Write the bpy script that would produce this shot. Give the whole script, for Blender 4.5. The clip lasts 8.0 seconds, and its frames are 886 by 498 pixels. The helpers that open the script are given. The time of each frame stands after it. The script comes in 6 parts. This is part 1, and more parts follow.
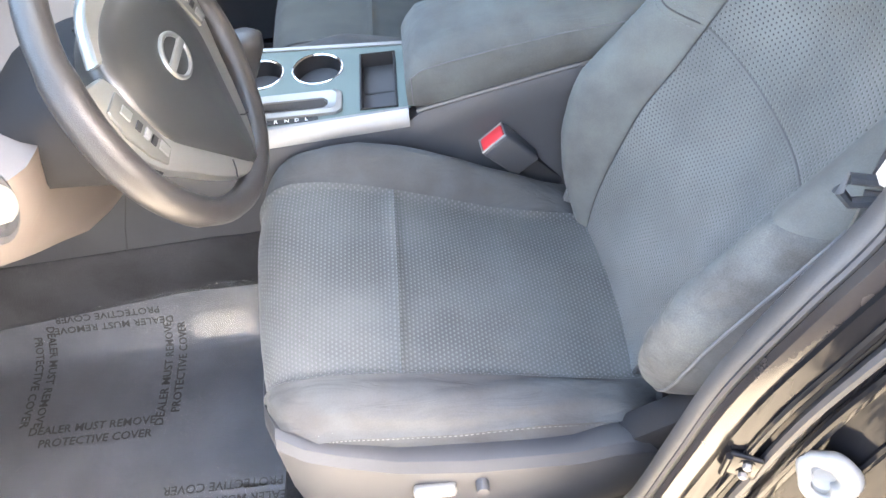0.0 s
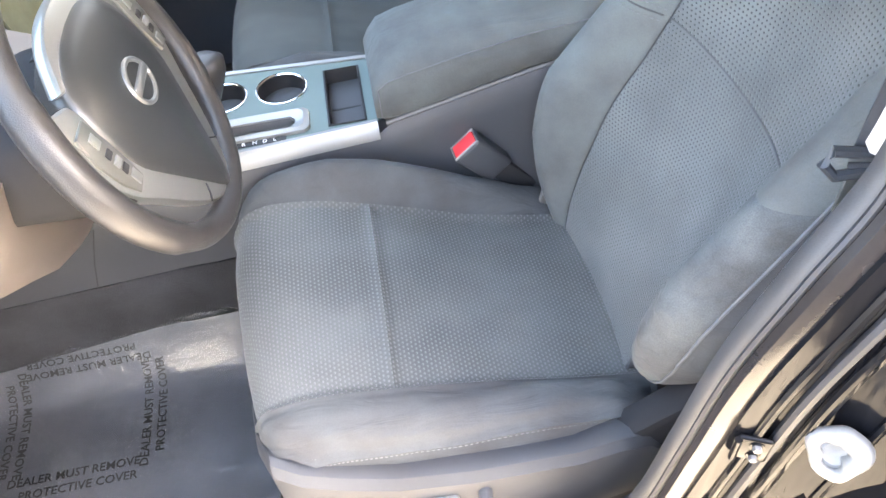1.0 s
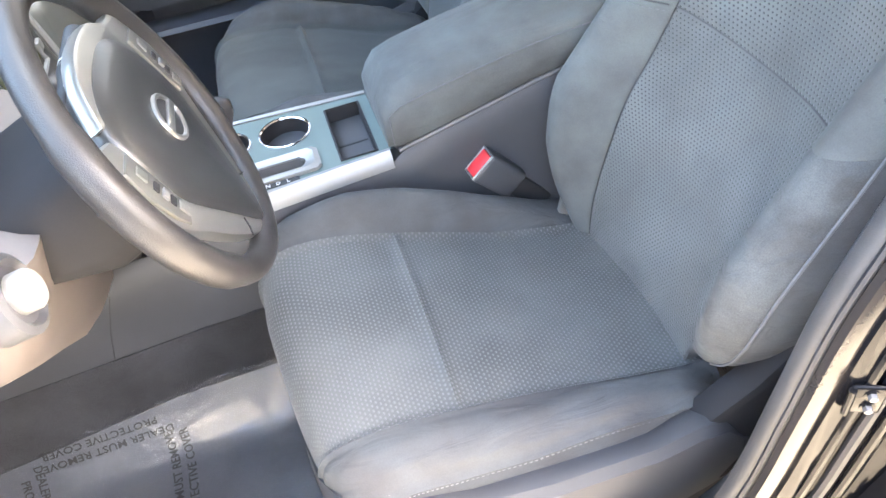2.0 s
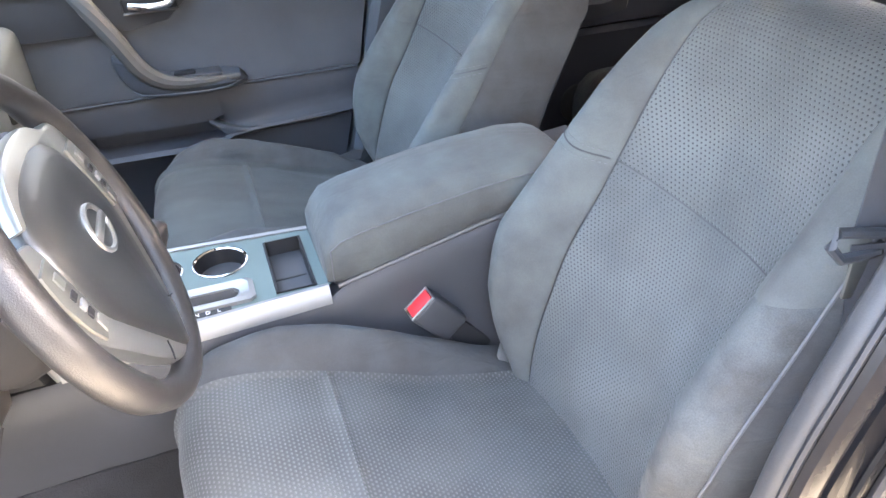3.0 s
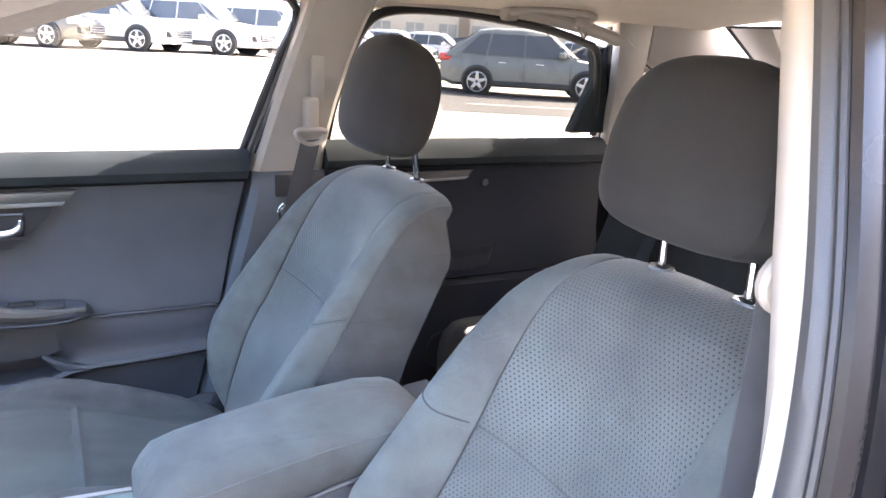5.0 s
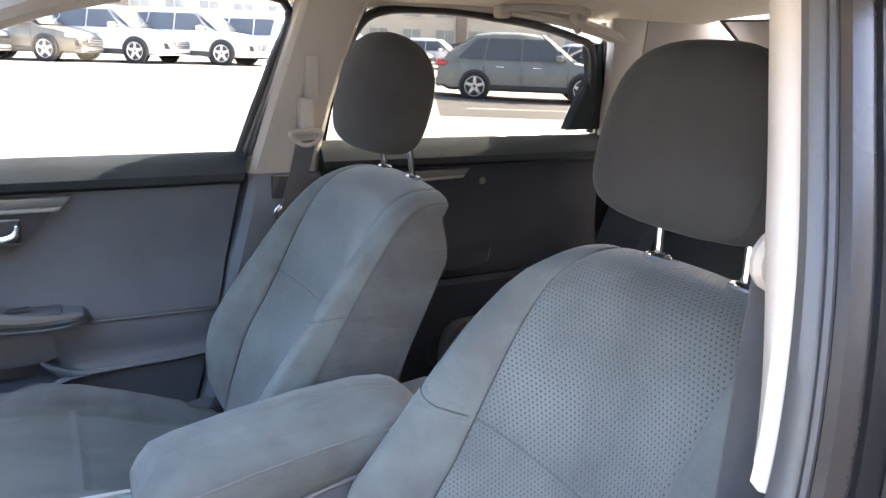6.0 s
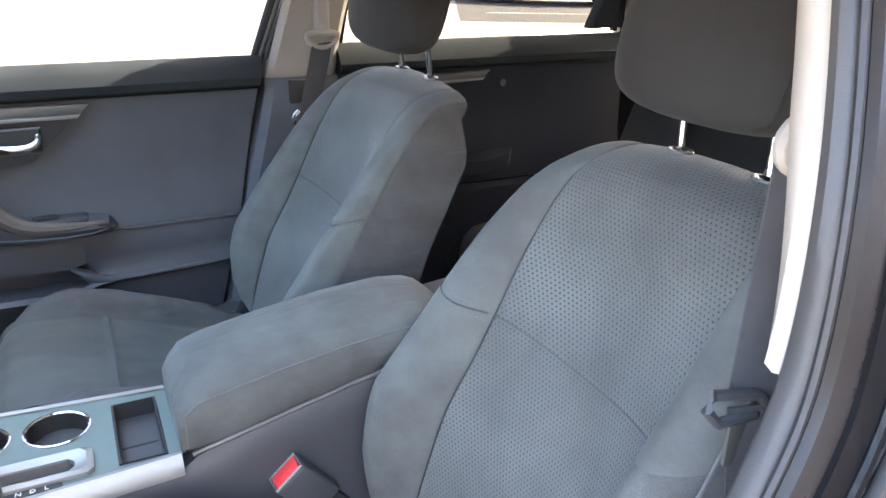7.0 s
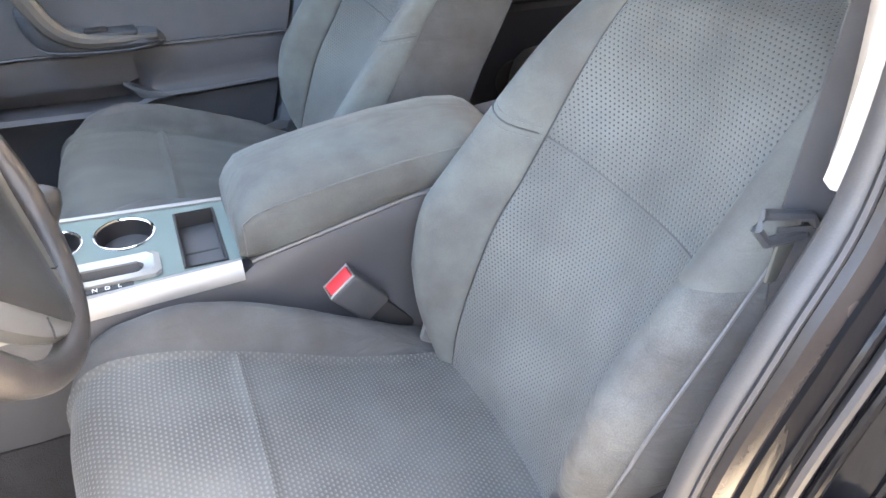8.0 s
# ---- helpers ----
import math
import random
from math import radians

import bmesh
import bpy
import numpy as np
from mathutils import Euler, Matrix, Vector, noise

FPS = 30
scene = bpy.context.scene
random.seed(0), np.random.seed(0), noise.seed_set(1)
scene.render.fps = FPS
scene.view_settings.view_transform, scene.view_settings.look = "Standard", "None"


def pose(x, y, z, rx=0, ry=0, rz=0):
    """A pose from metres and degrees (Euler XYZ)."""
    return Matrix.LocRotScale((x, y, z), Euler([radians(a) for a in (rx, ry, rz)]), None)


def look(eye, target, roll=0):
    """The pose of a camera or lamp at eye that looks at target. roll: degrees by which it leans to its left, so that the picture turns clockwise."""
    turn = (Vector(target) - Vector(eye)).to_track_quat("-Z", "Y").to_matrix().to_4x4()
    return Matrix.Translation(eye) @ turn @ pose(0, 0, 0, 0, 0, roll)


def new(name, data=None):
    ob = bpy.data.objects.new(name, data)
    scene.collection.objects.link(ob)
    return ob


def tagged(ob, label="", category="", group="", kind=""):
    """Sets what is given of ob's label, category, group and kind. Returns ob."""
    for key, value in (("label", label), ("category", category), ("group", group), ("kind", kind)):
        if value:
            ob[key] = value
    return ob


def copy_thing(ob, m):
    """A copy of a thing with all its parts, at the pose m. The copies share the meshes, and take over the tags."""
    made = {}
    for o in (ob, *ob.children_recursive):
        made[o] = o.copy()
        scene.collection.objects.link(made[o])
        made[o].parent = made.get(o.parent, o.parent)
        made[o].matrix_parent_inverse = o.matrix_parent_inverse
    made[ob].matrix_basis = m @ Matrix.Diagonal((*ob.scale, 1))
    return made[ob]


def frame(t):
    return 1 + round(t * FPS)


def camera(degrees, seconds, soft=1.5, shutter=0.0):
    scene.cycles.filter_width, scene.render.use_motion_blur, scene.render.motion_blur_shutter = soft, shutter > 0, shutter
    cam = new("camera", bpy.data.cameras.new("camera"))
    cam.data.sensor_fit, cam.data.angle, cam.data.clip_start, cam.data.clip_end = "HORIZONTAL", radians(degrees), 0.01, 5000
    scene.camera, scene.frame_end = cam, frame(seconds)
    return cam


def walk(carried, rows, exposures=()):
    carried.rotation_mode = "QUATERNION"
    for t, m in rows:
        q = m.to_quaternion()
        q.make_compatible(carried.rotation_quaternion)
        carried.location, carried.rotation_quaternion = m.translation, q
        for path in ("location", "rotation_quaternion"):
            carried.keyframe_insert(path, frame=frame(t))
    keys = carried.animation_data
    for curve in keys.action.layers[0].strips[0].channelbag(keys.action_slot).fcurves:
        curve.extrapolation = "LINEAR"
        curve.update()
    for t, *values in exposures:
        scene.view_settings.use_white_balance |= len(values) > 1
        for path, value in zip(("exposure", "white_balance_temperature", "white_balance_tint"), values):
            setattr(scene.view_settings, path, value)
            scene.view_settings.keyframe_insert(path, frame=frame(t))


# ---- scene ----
cam = camera(60.8, 8.0)
PATH = [
    (0, (-0.21, -1.012, 1.448), (-0.206, 0.29, -0.07), -5.9),
    (0.5, (-0.214, -1.016, 1.454), (-0.154, 0.319, -0.034), -5.2),
    (1, (-0.232, -1.008, 1.434), (-0.134, 0.315, -0.063), -7.4),
    (1.2, (-0.256, -1.006, 1.42), (-0.145, 0.315, -0.079), -9.2),
    (2.3, (-0.35, -1.009, 1.384), (-0.047, 0.467, 0.069), -9.8),
    (2.5, (-0.348, -1.005, 1.384), (0.016, 0.512, 0.133), -7.9),
    (3, (-0.351, -0.998, 1.347), (0.16, 0.6, 0.257), -3.1),
    (3.5, (-0.33, -0.982, 1.347), (0.361, 0.666, 0.45), 1.3),
    (4, (-0.32, -0.959, 1.36), (0.478, 0.714, 0.608), 3.3),
    (4.5, (-0.317, -0.949, 1.354), (0.553, 0.735, 0.718), 3.8),
    (5, (-0.31, -0.952, 1.36), (0.602, 0.745, 0.823), 3.3),
    (5.2, (-0.304, -0.953, 1.358), (0.608, 0.754, 0.854), 2.9),
    (6.3, (-0.301, -0.956, 1.338), (0.592, 0.731, 0.798), 1.7),
    (6.5, (-0.3, -0.956, 1.335), (0.586, 0.74, 0.754), 1.5),
    (7, (-0.3, -0.961, 1.328), (0.529, 0.698, 0.582), 1.0),
    (7.5, (-0.302, -0.965, 1.321), (0.436, 0.639, 0.38), 0.9),
    (8, (-0.316, -0.97, 1.317), (0.333, 0.541, 0.179), 1.1),
]
walk(cam, [(t, look(eye, target, roll)) for t, eye, target, roll in PATH],
     exposures=[(0.0, 5.52, 7450, 12), (1.0, 5.52, 7500, 12), (2.5, 5.57, 7350, 12), (3.5, 5.58, 7300, 17), (4.5, 5.42, 7000, 17), (5.0, 5.52, 6850, 17), (6.5, 5.07, 7030, 12), (7.0, 5.2, 7230, 13), (7.5, 5.43, 7680, 14), (8.0, 5.63, 7900, 14)])

# ---- world and sun ----
SUN = Vector((1.12, 0.10, 0.88)).normalized()
world = bpy.data.worlds.new("world")
scene.world = world
world.use_nodes = True
_n = world.node_tree.nodes
_sky = _n.new("ShaderNodeTexSky")
_sky.sky_type = "NISHITA"
_sky.sun_disc = False
_sky.sun_elevation = math.asin(SUN.z)
_sky.sun_rotation = math.atan2(SUN.x, SUN.y)
_sky.air_density, _sky.dust_density, _sky.ozone_density = 0.8, 4.0, 0.6
world.node_tree.links.new(_sky.outputs[0], _n["Background"].inputs[0])
_n["Background"].inputs[1].default_value = 0.13
sun_data = bpy.data.lights.new("sun", "SUN")
sun_data.energy, sun_data.angle, sun_data.color = 4.2, radians(0.53), (1.0, 0.95, 0.87)
sun = new("sun", sun_data)
sun.matrix_world = look(SUN * 40, (0, 0, 0))


# ---- materials ----
def node_mat(name):
    m = bpy.data.materials.new(name)
    m.use_nodes = True
    nt = m.node_tree
    return m, nt, nt.nodes["Principled BSDF"], nt.links


def surf(name, color, rough=0.6, vary=0.15, grain=400.0, patch=9.0, bump=0.15, metal=0.0, sheen=0.0, coat=0.0, rvar=0.1, dist=0.0006, tint=None, spec=0.5, stretch=1.0, crease=0.0):
    """A surface with a fine grain and larger patches of wear, in metres of its own object."""
    m, nt, b, ln = node_mat(name)
    tc = nt.nodes.new("ShaderNodeTexCoord")
    fine = nt.nodes.new("ShaderNodeTexNoise")
    fine.inputs["Scale"].default_value, fine.inputs["Detail"].default_value = grain, 3
    big = nt.nodes.new("ShaderNodeTexNoise")
    big.inputs["Scale"].default_value, big.inputs["Detail"].default_value = patch, 5
    mp = nt.nodes.new("ShaderNodeMapping")
    mp.inputs["Scale"].default_value = (1, 1, stretch)
    ln.new(tc.outputs["Object"], mp.inputs["Vector"])
    for t in (fine, big):
        ln.new(mp.outputs[0], t.inputs["Vector"])
    ramp = nt.nodes.new("ShaderNodeMapRange")
    ramp.inputs["From Min"].default_value, ramp.inputs["From Max"].default_value = 0.33, 0.67
    ln.new(big.outputs["Fac"], ramp.inputs["Value"])
    mix = nt.nodes.new("ShaderNodeMix")
    mix.data_type = "RGBA"
    lo = [c * (1 - vary) for c in color]
    hi = [min(1, c * (1 + vary)) for c in (tint or color)]
    mix.inputs["A"].default_value = (*lo, 1)
    mix.inputs["B"].default_value = (*hi, 1)
    ln.new(ramp.outputs[0], mix.inputs["Factor"])
    gm = nt.nodes.new("ShaderNodeMix")
    gm.data_type, gm.blend_type = "RGBA", "OVERLAY"
    gm.inputs["Factor"].default_value = min(0.5, vary * 1.5)
    ln.new(mix.outputs["Result"], gm.inputs["A"])
    ln.new(fine.outputs["Fac"], gm.inputs["B"])
    ln.new(gm.outputs["Result"], b.inputs["Base Color"])
    rr = nt.nodes.new("ShaderNodeMapRange")
    rr.inputs["To Min"].default_value, rr.inputs["To Max"].default_value = max(0.02, rough - rvar), min(1, rough + rvar)
    ln.new(big.outputs["Fac"], rr.inputs["Value"])
    ln.new(rr.outputs[0], b.inputs["Roughness"])
    bp = nt.nodes.new("ShaderNodeBump")
    bp.inputs["Strength"].default_value, bp.inputs["Distance"].default_value = bump, dist
    ln.new(fine.outputs["Fac"], bp.inputs["Height"])
    if crease:
        # long fine folds in the cloth, under the nap
        cm = nt.nodes.new("ShaderNodeMapping")
        cm.inputs["Scale"].default_value = (9, 34, 34)
        cr = nt.nodes.new("ShaderNodeTexNoise")
        cr.inputs["Scale"].default_value, cr.inputs["Detail"].default_value, cr.inputs["Distortion"].default_value = 1.0, 3, 0.9
        ln.new(tc.outputs["Object"], cm.inputs["Vector"])
        ln.new(cm.outputs[0], cr.inputs["Vector"])
        cb = nt.nodes.new("ShaderNodeBump")
        cb.inputs["Strength"].default_value, cb.inputs["Distance"].default_value = 0.8, crease
        ln.new(cr.outputs["Fac"], cb.inputs["Height"])
        ln.new(cb.outputs[0], bp.inputs["Normal"])
    ln.new(bp.outputs[0], b.inputs["Normal"])
    b.inputs["Metallic"].default_value = metal
    b.inputs["Sheen Weight"].default_value = sheen
    b.inputs["Sheen Roughness"].default_value = 0.4
    b.inputs["Coat Weight"].default_value = coat
    b.inputs["Specular IOR Level"].default_value = spec
    b.inputs["Coat Roughness"].default_value = 0.08
    return m


def math_node(nt, op, a, b=None):
    n = nt.nodes.new("ShaderNodeMath")
    n.operation = op
    for k, v in enumerate((a, b)):
        if v is None:
            continue
        if isinstance(v, (int, float)):
            n.inputs[k].default_value = v
        else:
            nt.links.new(v, n.inputs[k])
    return n.outputs[0]


def knit(name, color, pitch, hole=0.30, dark=0.35, rough=0.75, height=-1.0, gloss=0.26):
    """Woven seat cloth with staggered rows of small dimples; the cloth's own length and width are its UV, in metres."""
    m, nt, b, ln = node_mat(name)
    uv = nt.nodes.new("ShaderNodeUVMap")
    sep = nt.nodes.new("ShaderNodeSeparateXYZ")
    ln.new(uv.outputs[0], sep.inputs[0])
    u = math_node(nt, "MULTIPLY", sep.outputs[0], 1 / pitch)
    v = math_node(nt, "MULTIPLY", sep.outputs[1], 1 / (pitch * 0.8))
    row = math_node(nt, "FLOOR", v)
    shift = math_node(nt, "MULTIPLY", math_node(nt, "MODULO", row, 2.0), 0.5)
    fu = math_node(nt, "SUBTRACT", math_node(nt, "FRACT", math_node(nt, "ADD", u, shift)), 0.5)
    fv = math_node(nt, "SUBTRACT", math_node(nt, "FRACT", v), 0.5)
    d = math_node(nt, "SQRT", math_node(nt, "ADD", math_node(nt, "MULTIPLY", fu, fu), math_node(nt, "MULTIPLY", fv, fv)))
    mr = nt.nodes.new("ShaderNodeMapRange")
    mr.interpolation_type = "SMOOTHSTEP"
    mr.inputs["From Min"].default_value, mr.inputs["From Max"].default_value = hole - 0.1, hole + 0.1
    mr.inputs["To Min"].default_value, mr.inputs["To Max"].default_value = 1, 0
    ln.new(d, mr.inputs["Value"])
    tc = nt.nodes.new("ShaderNodeTexCoord")
    big = nt.nodes.new("ShaderNodeTexNoise")
    big.inputs["Scale"].default_value, big.inputs["Detail"].default_value = 8, 6
    fine = nt.nodes.new("ShaderNodeTexNoise")
    fine.inputs["Scale"].default_value, fine.inputs["Detail"].default_value = 900, 2
    for t in (big, fine):
        ln.new(tc.outputs["Object"], t.inputs["Vector"])
    wear = nt.nodes.new("ShaderNodeMix")
    wear.data_type = "RGBA"
    wear.inputs["A"].default_value = (*[c * 0.76 for c in color], 1)
    wear.inputs["B"].default_value = (*[c * 1.22 for c in color], 1)
    spread = nt.nodes.new("ShaderNodeMapRange")
    spread.inputs["From Min"].default_value, spread.inputs["From Max"].default_value = 0.34, 0.66
    ln.new(big.outputs["Fac"], spread.inputs["Value"])
    ln.new(spread.outputs[0], wear.inputs["Factor"])
    col = nt.nodes.new("ShaderNodeMix")
    col.data_type = "RGBA"
    ln.new(wear.outputs["Result"], col.inputs["A"])
    col.inputs["B"].default_value = (*[c * dark for c in color], 1)
    ln.new(mr.outputs[0], col.inputs["Factor"])
    ln.new(col.outputs["Result"], b.inputs["Base Color"])
    h = math_node(nt, "ADD", math_node(nt, "MULTIPLY", mr.outputs[0], height), math_node(nt, "MULTIPLY", fine.outputs["Fac"], 0.35))
    bp = nt.nodes.new("ShaderNodeBump")
    bp.inputs["Strength"].default_value, bp.inputs["Distance"].default_value = 0.5, 0.0012
    ln.new(h, bp.inputs["Height"])
    ln.new(bp.outputs[0], b.inputs["Normal"])
    rg = nt.nodes.new("ShaderNodeMapRange")
    rg.inputs["To Min"].default_value, rg.inputs["To Max"].default_value = rough, gloss
    ln.new(mr.outputs[0], rg.inputs["Value"])
    ln.new(rg.outputs[0], b.inputs["Roughness"])
    b.inputs["Sheen Weight"].default_value = 0.15
    return m


def glass(name, clear=0.95, tint=(1, 1, 1), gloss=0.06):
    m, nt, b, ln = node_mat(name)
    nt.nodes.remove(b)
    tr = nt.nodes.new("ShaderNodeBsdfTransparent")
    tr.inputs[0].default_value = (*[clear * c for c in tint], 1)
    gl = nt.nodes.new("ShaderNodeBsdfGlossy")
    gl.inputs["Roughness"].default_value = 0.02
    lw = nt.nodes.new("ShaderNodeFresnel")
    lw.inputs[0].default_value = 1.3
    mx = nt.nodes.new("ShaderNodeMixShader")
    ln.new(lw.outputs[0], mx.inputs[0])
    ln.new(tr.outputs[0], mx.inputs[1])
    ln.new(gl.outputs[0], mx.inputs[2])
    ln.new(mx.outputs[0], nt.nodes["Material Output"].inputs[0])
    return m


SUEDE = surf("charcoal_suede", (0.104, 0.105, 0.102), 0.88, 0.13, 700, 14, 0.35, tint=(0.112, 0.121, 0.117), sheen=0.10, dist=0.0005, crease=0.003, spec=0.25)
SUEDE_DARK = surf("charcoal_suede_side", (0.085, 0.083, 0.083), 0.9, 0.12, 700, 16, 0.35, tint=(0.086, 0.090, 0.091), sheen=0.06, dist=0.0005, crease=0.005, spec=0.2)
# head restraint suede, far darker than the seats': shade under the roof is painted in
SHADED_SUEDE = surf("shaded_headrest_suede", (0.030, 0.027, 0.027), 0.9, 0.15, 700, 11, 0.3, tint=(0.029, 0.029, 0.0285), sheen=0.04, spec=0.3, dist=0.0005)
SUEDE_WORN = surf("rubbed_suede", (0.094, 0.091, 0.088), 0.9, 0.26, 700, 19, 0.35, tint=(0.092, 0.096, 0.094), sheen=0.08, dist=0.0005, crease=0.006, spec=0.2)
KNIT = knit("perforated_knit", (0.104, 0.109, 0.105), 0.0070, 0.24, 0.46)
# raised dots, coloured lighter than the cloth to paint in their glint
KNIT_SEAT = knit("raised_glint_knit", (0.086, 0.089, 0.086), 0.0068, 0.23, 1.75, height=1.1, gloss=0.26)
# passenger cushion cloth: its shade is put into a darker, flatter knit colour
KNIT_SHADED = knit("shaded_knit", (0.060, 0.066, 0.063), 0.0074, 0.20, 1.04, height=0.15, gloss=0.7)
# darker copy of the perforated knit, with the rear cabin's shade in its colour
KNIT_BENCH_DIM = knit("shaded_bench_knit", (0.042, 0.044, 0.044), 0.0070, 0.24, 0.46)
KNIT_FINE = knit("ribbed_knit", (0.108, 0.113, 0.109), 0.0062, 0.24, 0.46)
PALE_THREAD = surf("pale_thread", (0.19, 0.19, 0.185), 0.8, 0.1, 1500, 60, 0.3)
THREAD = surf("grey_thread", (0.13, 0.13, 0.135), 0.8, 0.1, 1500, 60, 0.3)
PEWTER_DARK = surf("dark_pewter_pad", (0.20, 0.20, 0.185), 0.30, 0.05, 900, 5, 0.05, metal=0.6, dist=0.0002)
PEWTER = surf("pewter_trim", (0.36, 0.36, 0.34), 0.30, 0.05, 900, 5, 0.05, metal=0.75, dist=0.0002)
PLASTIC = surf("charcoal_plastic", (0.057, 0.059, 0.065), 0.5, 0.12, 1100, 7, 0.3, dist=0.0004)
PLASTIC_MID = surf("grey_plastic", (0.112, 0.108, 0.105), 0.42, 0.12, 1100, 7, 0.2, dist=0.0003)
PLASTIC_WARM = surf("taupe_plastic", (0.130, 0.110, 0.100), 0.42, 0.08, 900, 6, 0.2, dist=0.0003)
GRIP = surf("satin_taupe_grip", (0.10, 0.095, 0.088), 0.45, 0.06, 900, 6, 0.08, dist=0.0002)
# satin glove box plastic, coloured paler to paint in the windscreen light
GLOVE_LIT = surf("lit_glove_plastic", (0.135, 0.14, 0.13), 0.38, 0.1, 1100, 7, 0.2, dist=0.0003)
SOFT = surf("soft_touch_vinyl", (0.074, 0.083, 0.097), 0.5, 0.15, 1300, 6, 0.45, dist=0.0005)
DOOR_PLASTIC = surf("blue_black_plastic", (0.056, 0.061, 0.074), 0.5, 0.12, 1100, 7, 0.3, dist=0.0004)
# rear door plastic, darkened below the front door's to paint the dim rear cabin
REAR_SHADED = surf("shaded_rear_plastic", (0.024, 0.027, 0.037), 0.55, 0.12, 1100, 7, 0.3, dist=0.0004, spec=0.3)
SHROUD = surf("matt_black_shroud", (0.020, 0.020, 0.022), 0.7, 0.12, 900, 7, 0.3, dist=0.0004, spec=0.18)
CAP_VINYL = surf("black_cap_vinyl", (0.034, 0.040, 0.043), 0.8, 0.15, 1300, 6, 0.45, dist=0.0005, spec=0.07)
HUB = surf("grained_hub_plastic", (0.032, 0.033, 0.033), 0.30, 0.1, 1000, 9, 0.4, dist=0.0004, spec=0.8, rvar=0.02)
LEATHER = surf("wheel_leather", (0.032, 0.030, 0.030), 0.38, 0.12, 700, 12, 0.6, dist=0.0006, spec=0.55)
BEIGE = surf("beige_trim", (0.36, 0.33, 0.295), 0.7, 0.05, 900, 4, 0.15, dist=0.0003, spec=0.2)
HEADLINER = surf("beige_headliner", (0.58, 0.51, 0.43), 0.95, 0.06, 800, 5, 0.4, sheen=0.1)
SILVER = surf("satin_silver", (0.31, 0.31, 0.30), 0.40, 0.05, 900, 5, 0.05, metal=0.45, dist=0.0002)
BRUSHED = surf("brushed_grey_trim", (0.140, 0.188, 0.178), 0.42, 0.06, 1200, 6, 0.08, metal=0.1, spec=0.35, dist=0.0002)
CHROME = surf("chrome", (0.85, 0.85, 0.85), 0.10, 0.03, 300, 10, 0.02, metal=1.0, rvar=0.04)
COLLAR = surf("smoked_plastic", (0.10, 0.10, 0.10), 0.15, 0.05, 500, 9, 0.05, coat=0.6)
RUBBER = surf("black_rubber", (0.022, 0.022, 0.024), 0.55, 0.15, 600, 9, 0.2)
SEAL = surf("grey_weatherstrip", (0.042, 0.041, 0.042), 0.5, 0.12, 600, 9, 0.2)
PAINT = surf("black_car_paint", (0.008, 0.008, 0.009), 0.16, 0.1, 40, 5, 0.03, spec=0.12, rvar=0.05, dist=0.003)
JAMB_PAINT = surf("rippled_black_paint", (0.008, 0.008, 0.009), 0.14, 0.1, 26, 5, 1.0, spec=0.12, rvar=0.05, dist=0.008, stretch=0.12)
CARPET = surf("charcoal_carpet", (0.033, 0.034, 0.038), 0.95, 0.3, 500, 12, 0.9, dist=0.003)
RED = surf("red_plastic", (0.72, 0.045, 0.055), 0.4, 0.05, 300, 20, 0.05)
WHITE_PLASTIC = surf("white_plastic", (0.20, 0.197, 0.185), 0.5, 0.06, 300, 30, 0.05)
WEBBING = surf("seatbelt_webbing", (0.060, 0.060, 0.066), 0.7, 0.12, 1600, 20, 0.7, dist=0.0006)
SCREEN = surf("display_glass", (0.20, 0.20, 0.13), 0.12, 0.1, 60, 20, 0.0, coat=0.5)
INK = surf("black_print", (0.012, 0.012, 0.013), 0.5, 0.1, 300, 9, 0.0)
PALE_INK = surf("pale_print", (0.75, 0.76, 0.76), 0.5, 0.05, 300, 9, 0.0)
PANE = glass("clear_pane", 0.22)
SCREEN_GLASS = glass("windscreen_pane", 0.92, (0.91, 1.0, 0.95))
REAR_GLASS = glass("rear_pane", 0.11, (1.0, 0.98, 0.94))
TINTED = glass("tinted_pane", 0.10, (1.0, 0.98, 0.92))
CONCRETE = surf("pale_concrete", (0.34, 0.31, 0.265), 0.9, 0.14, 14, 0.25, 0.3, dist=0.01)
ASPHALT = surf("worn_asphalt", (0.075, 0.073, 0.07), 0.92, 0.2, 20, 0.3, 0.5, dist=0.01)
LINE_PAINT = surf("worn_line_paint", (0.62, 0.60, 0.52), 0.8, 0.2, 30, 2, 0.3, dist=0.005)


# ---- mesh tools ----
def thing(name, at, label, category, group="", kind=""):
    ob = new(name)
    ob.empty_display_size = 0.05
    ob.location = at
    return tagged(ob, label, category, group, kind)


def root_of(ob):
    while ob.parent:
        ob = ob.parent
    return ob


def to_mesh(name, bm, material, smooth=35):
    me = bpy.data.meshes.new(name)
    bm.normal_update()
    bm.to_mesh(me)
    bm.free()
    for p in me.polygons:
        p.use_smooth = True
    me.set_sharp_from_angle(angle=radians(smooth))
    me.materials.append(material)
    return me


def part(name, bm, material, parent, label="", smooth=35):
    """Links a bmesh, drawn in world metres, as one mesh under its thing."""
    off = root_of(parent).location
    bmesh.ops.translate(bm, verts=bm.verts, vec=-off)
    ob = new(name, to_mesh(name, bm, material, smooth))
    ob.parent = parent
    return tagged(ob, label)


def solid(name, bm, material, label, category="", kind="structure", smooth=35):
    """A piece of the setting that is one mesh."""
    ob = new(name, to_mesh(name, bm, material, smooth))
    return tagged(ob, label, category, kind=kind)


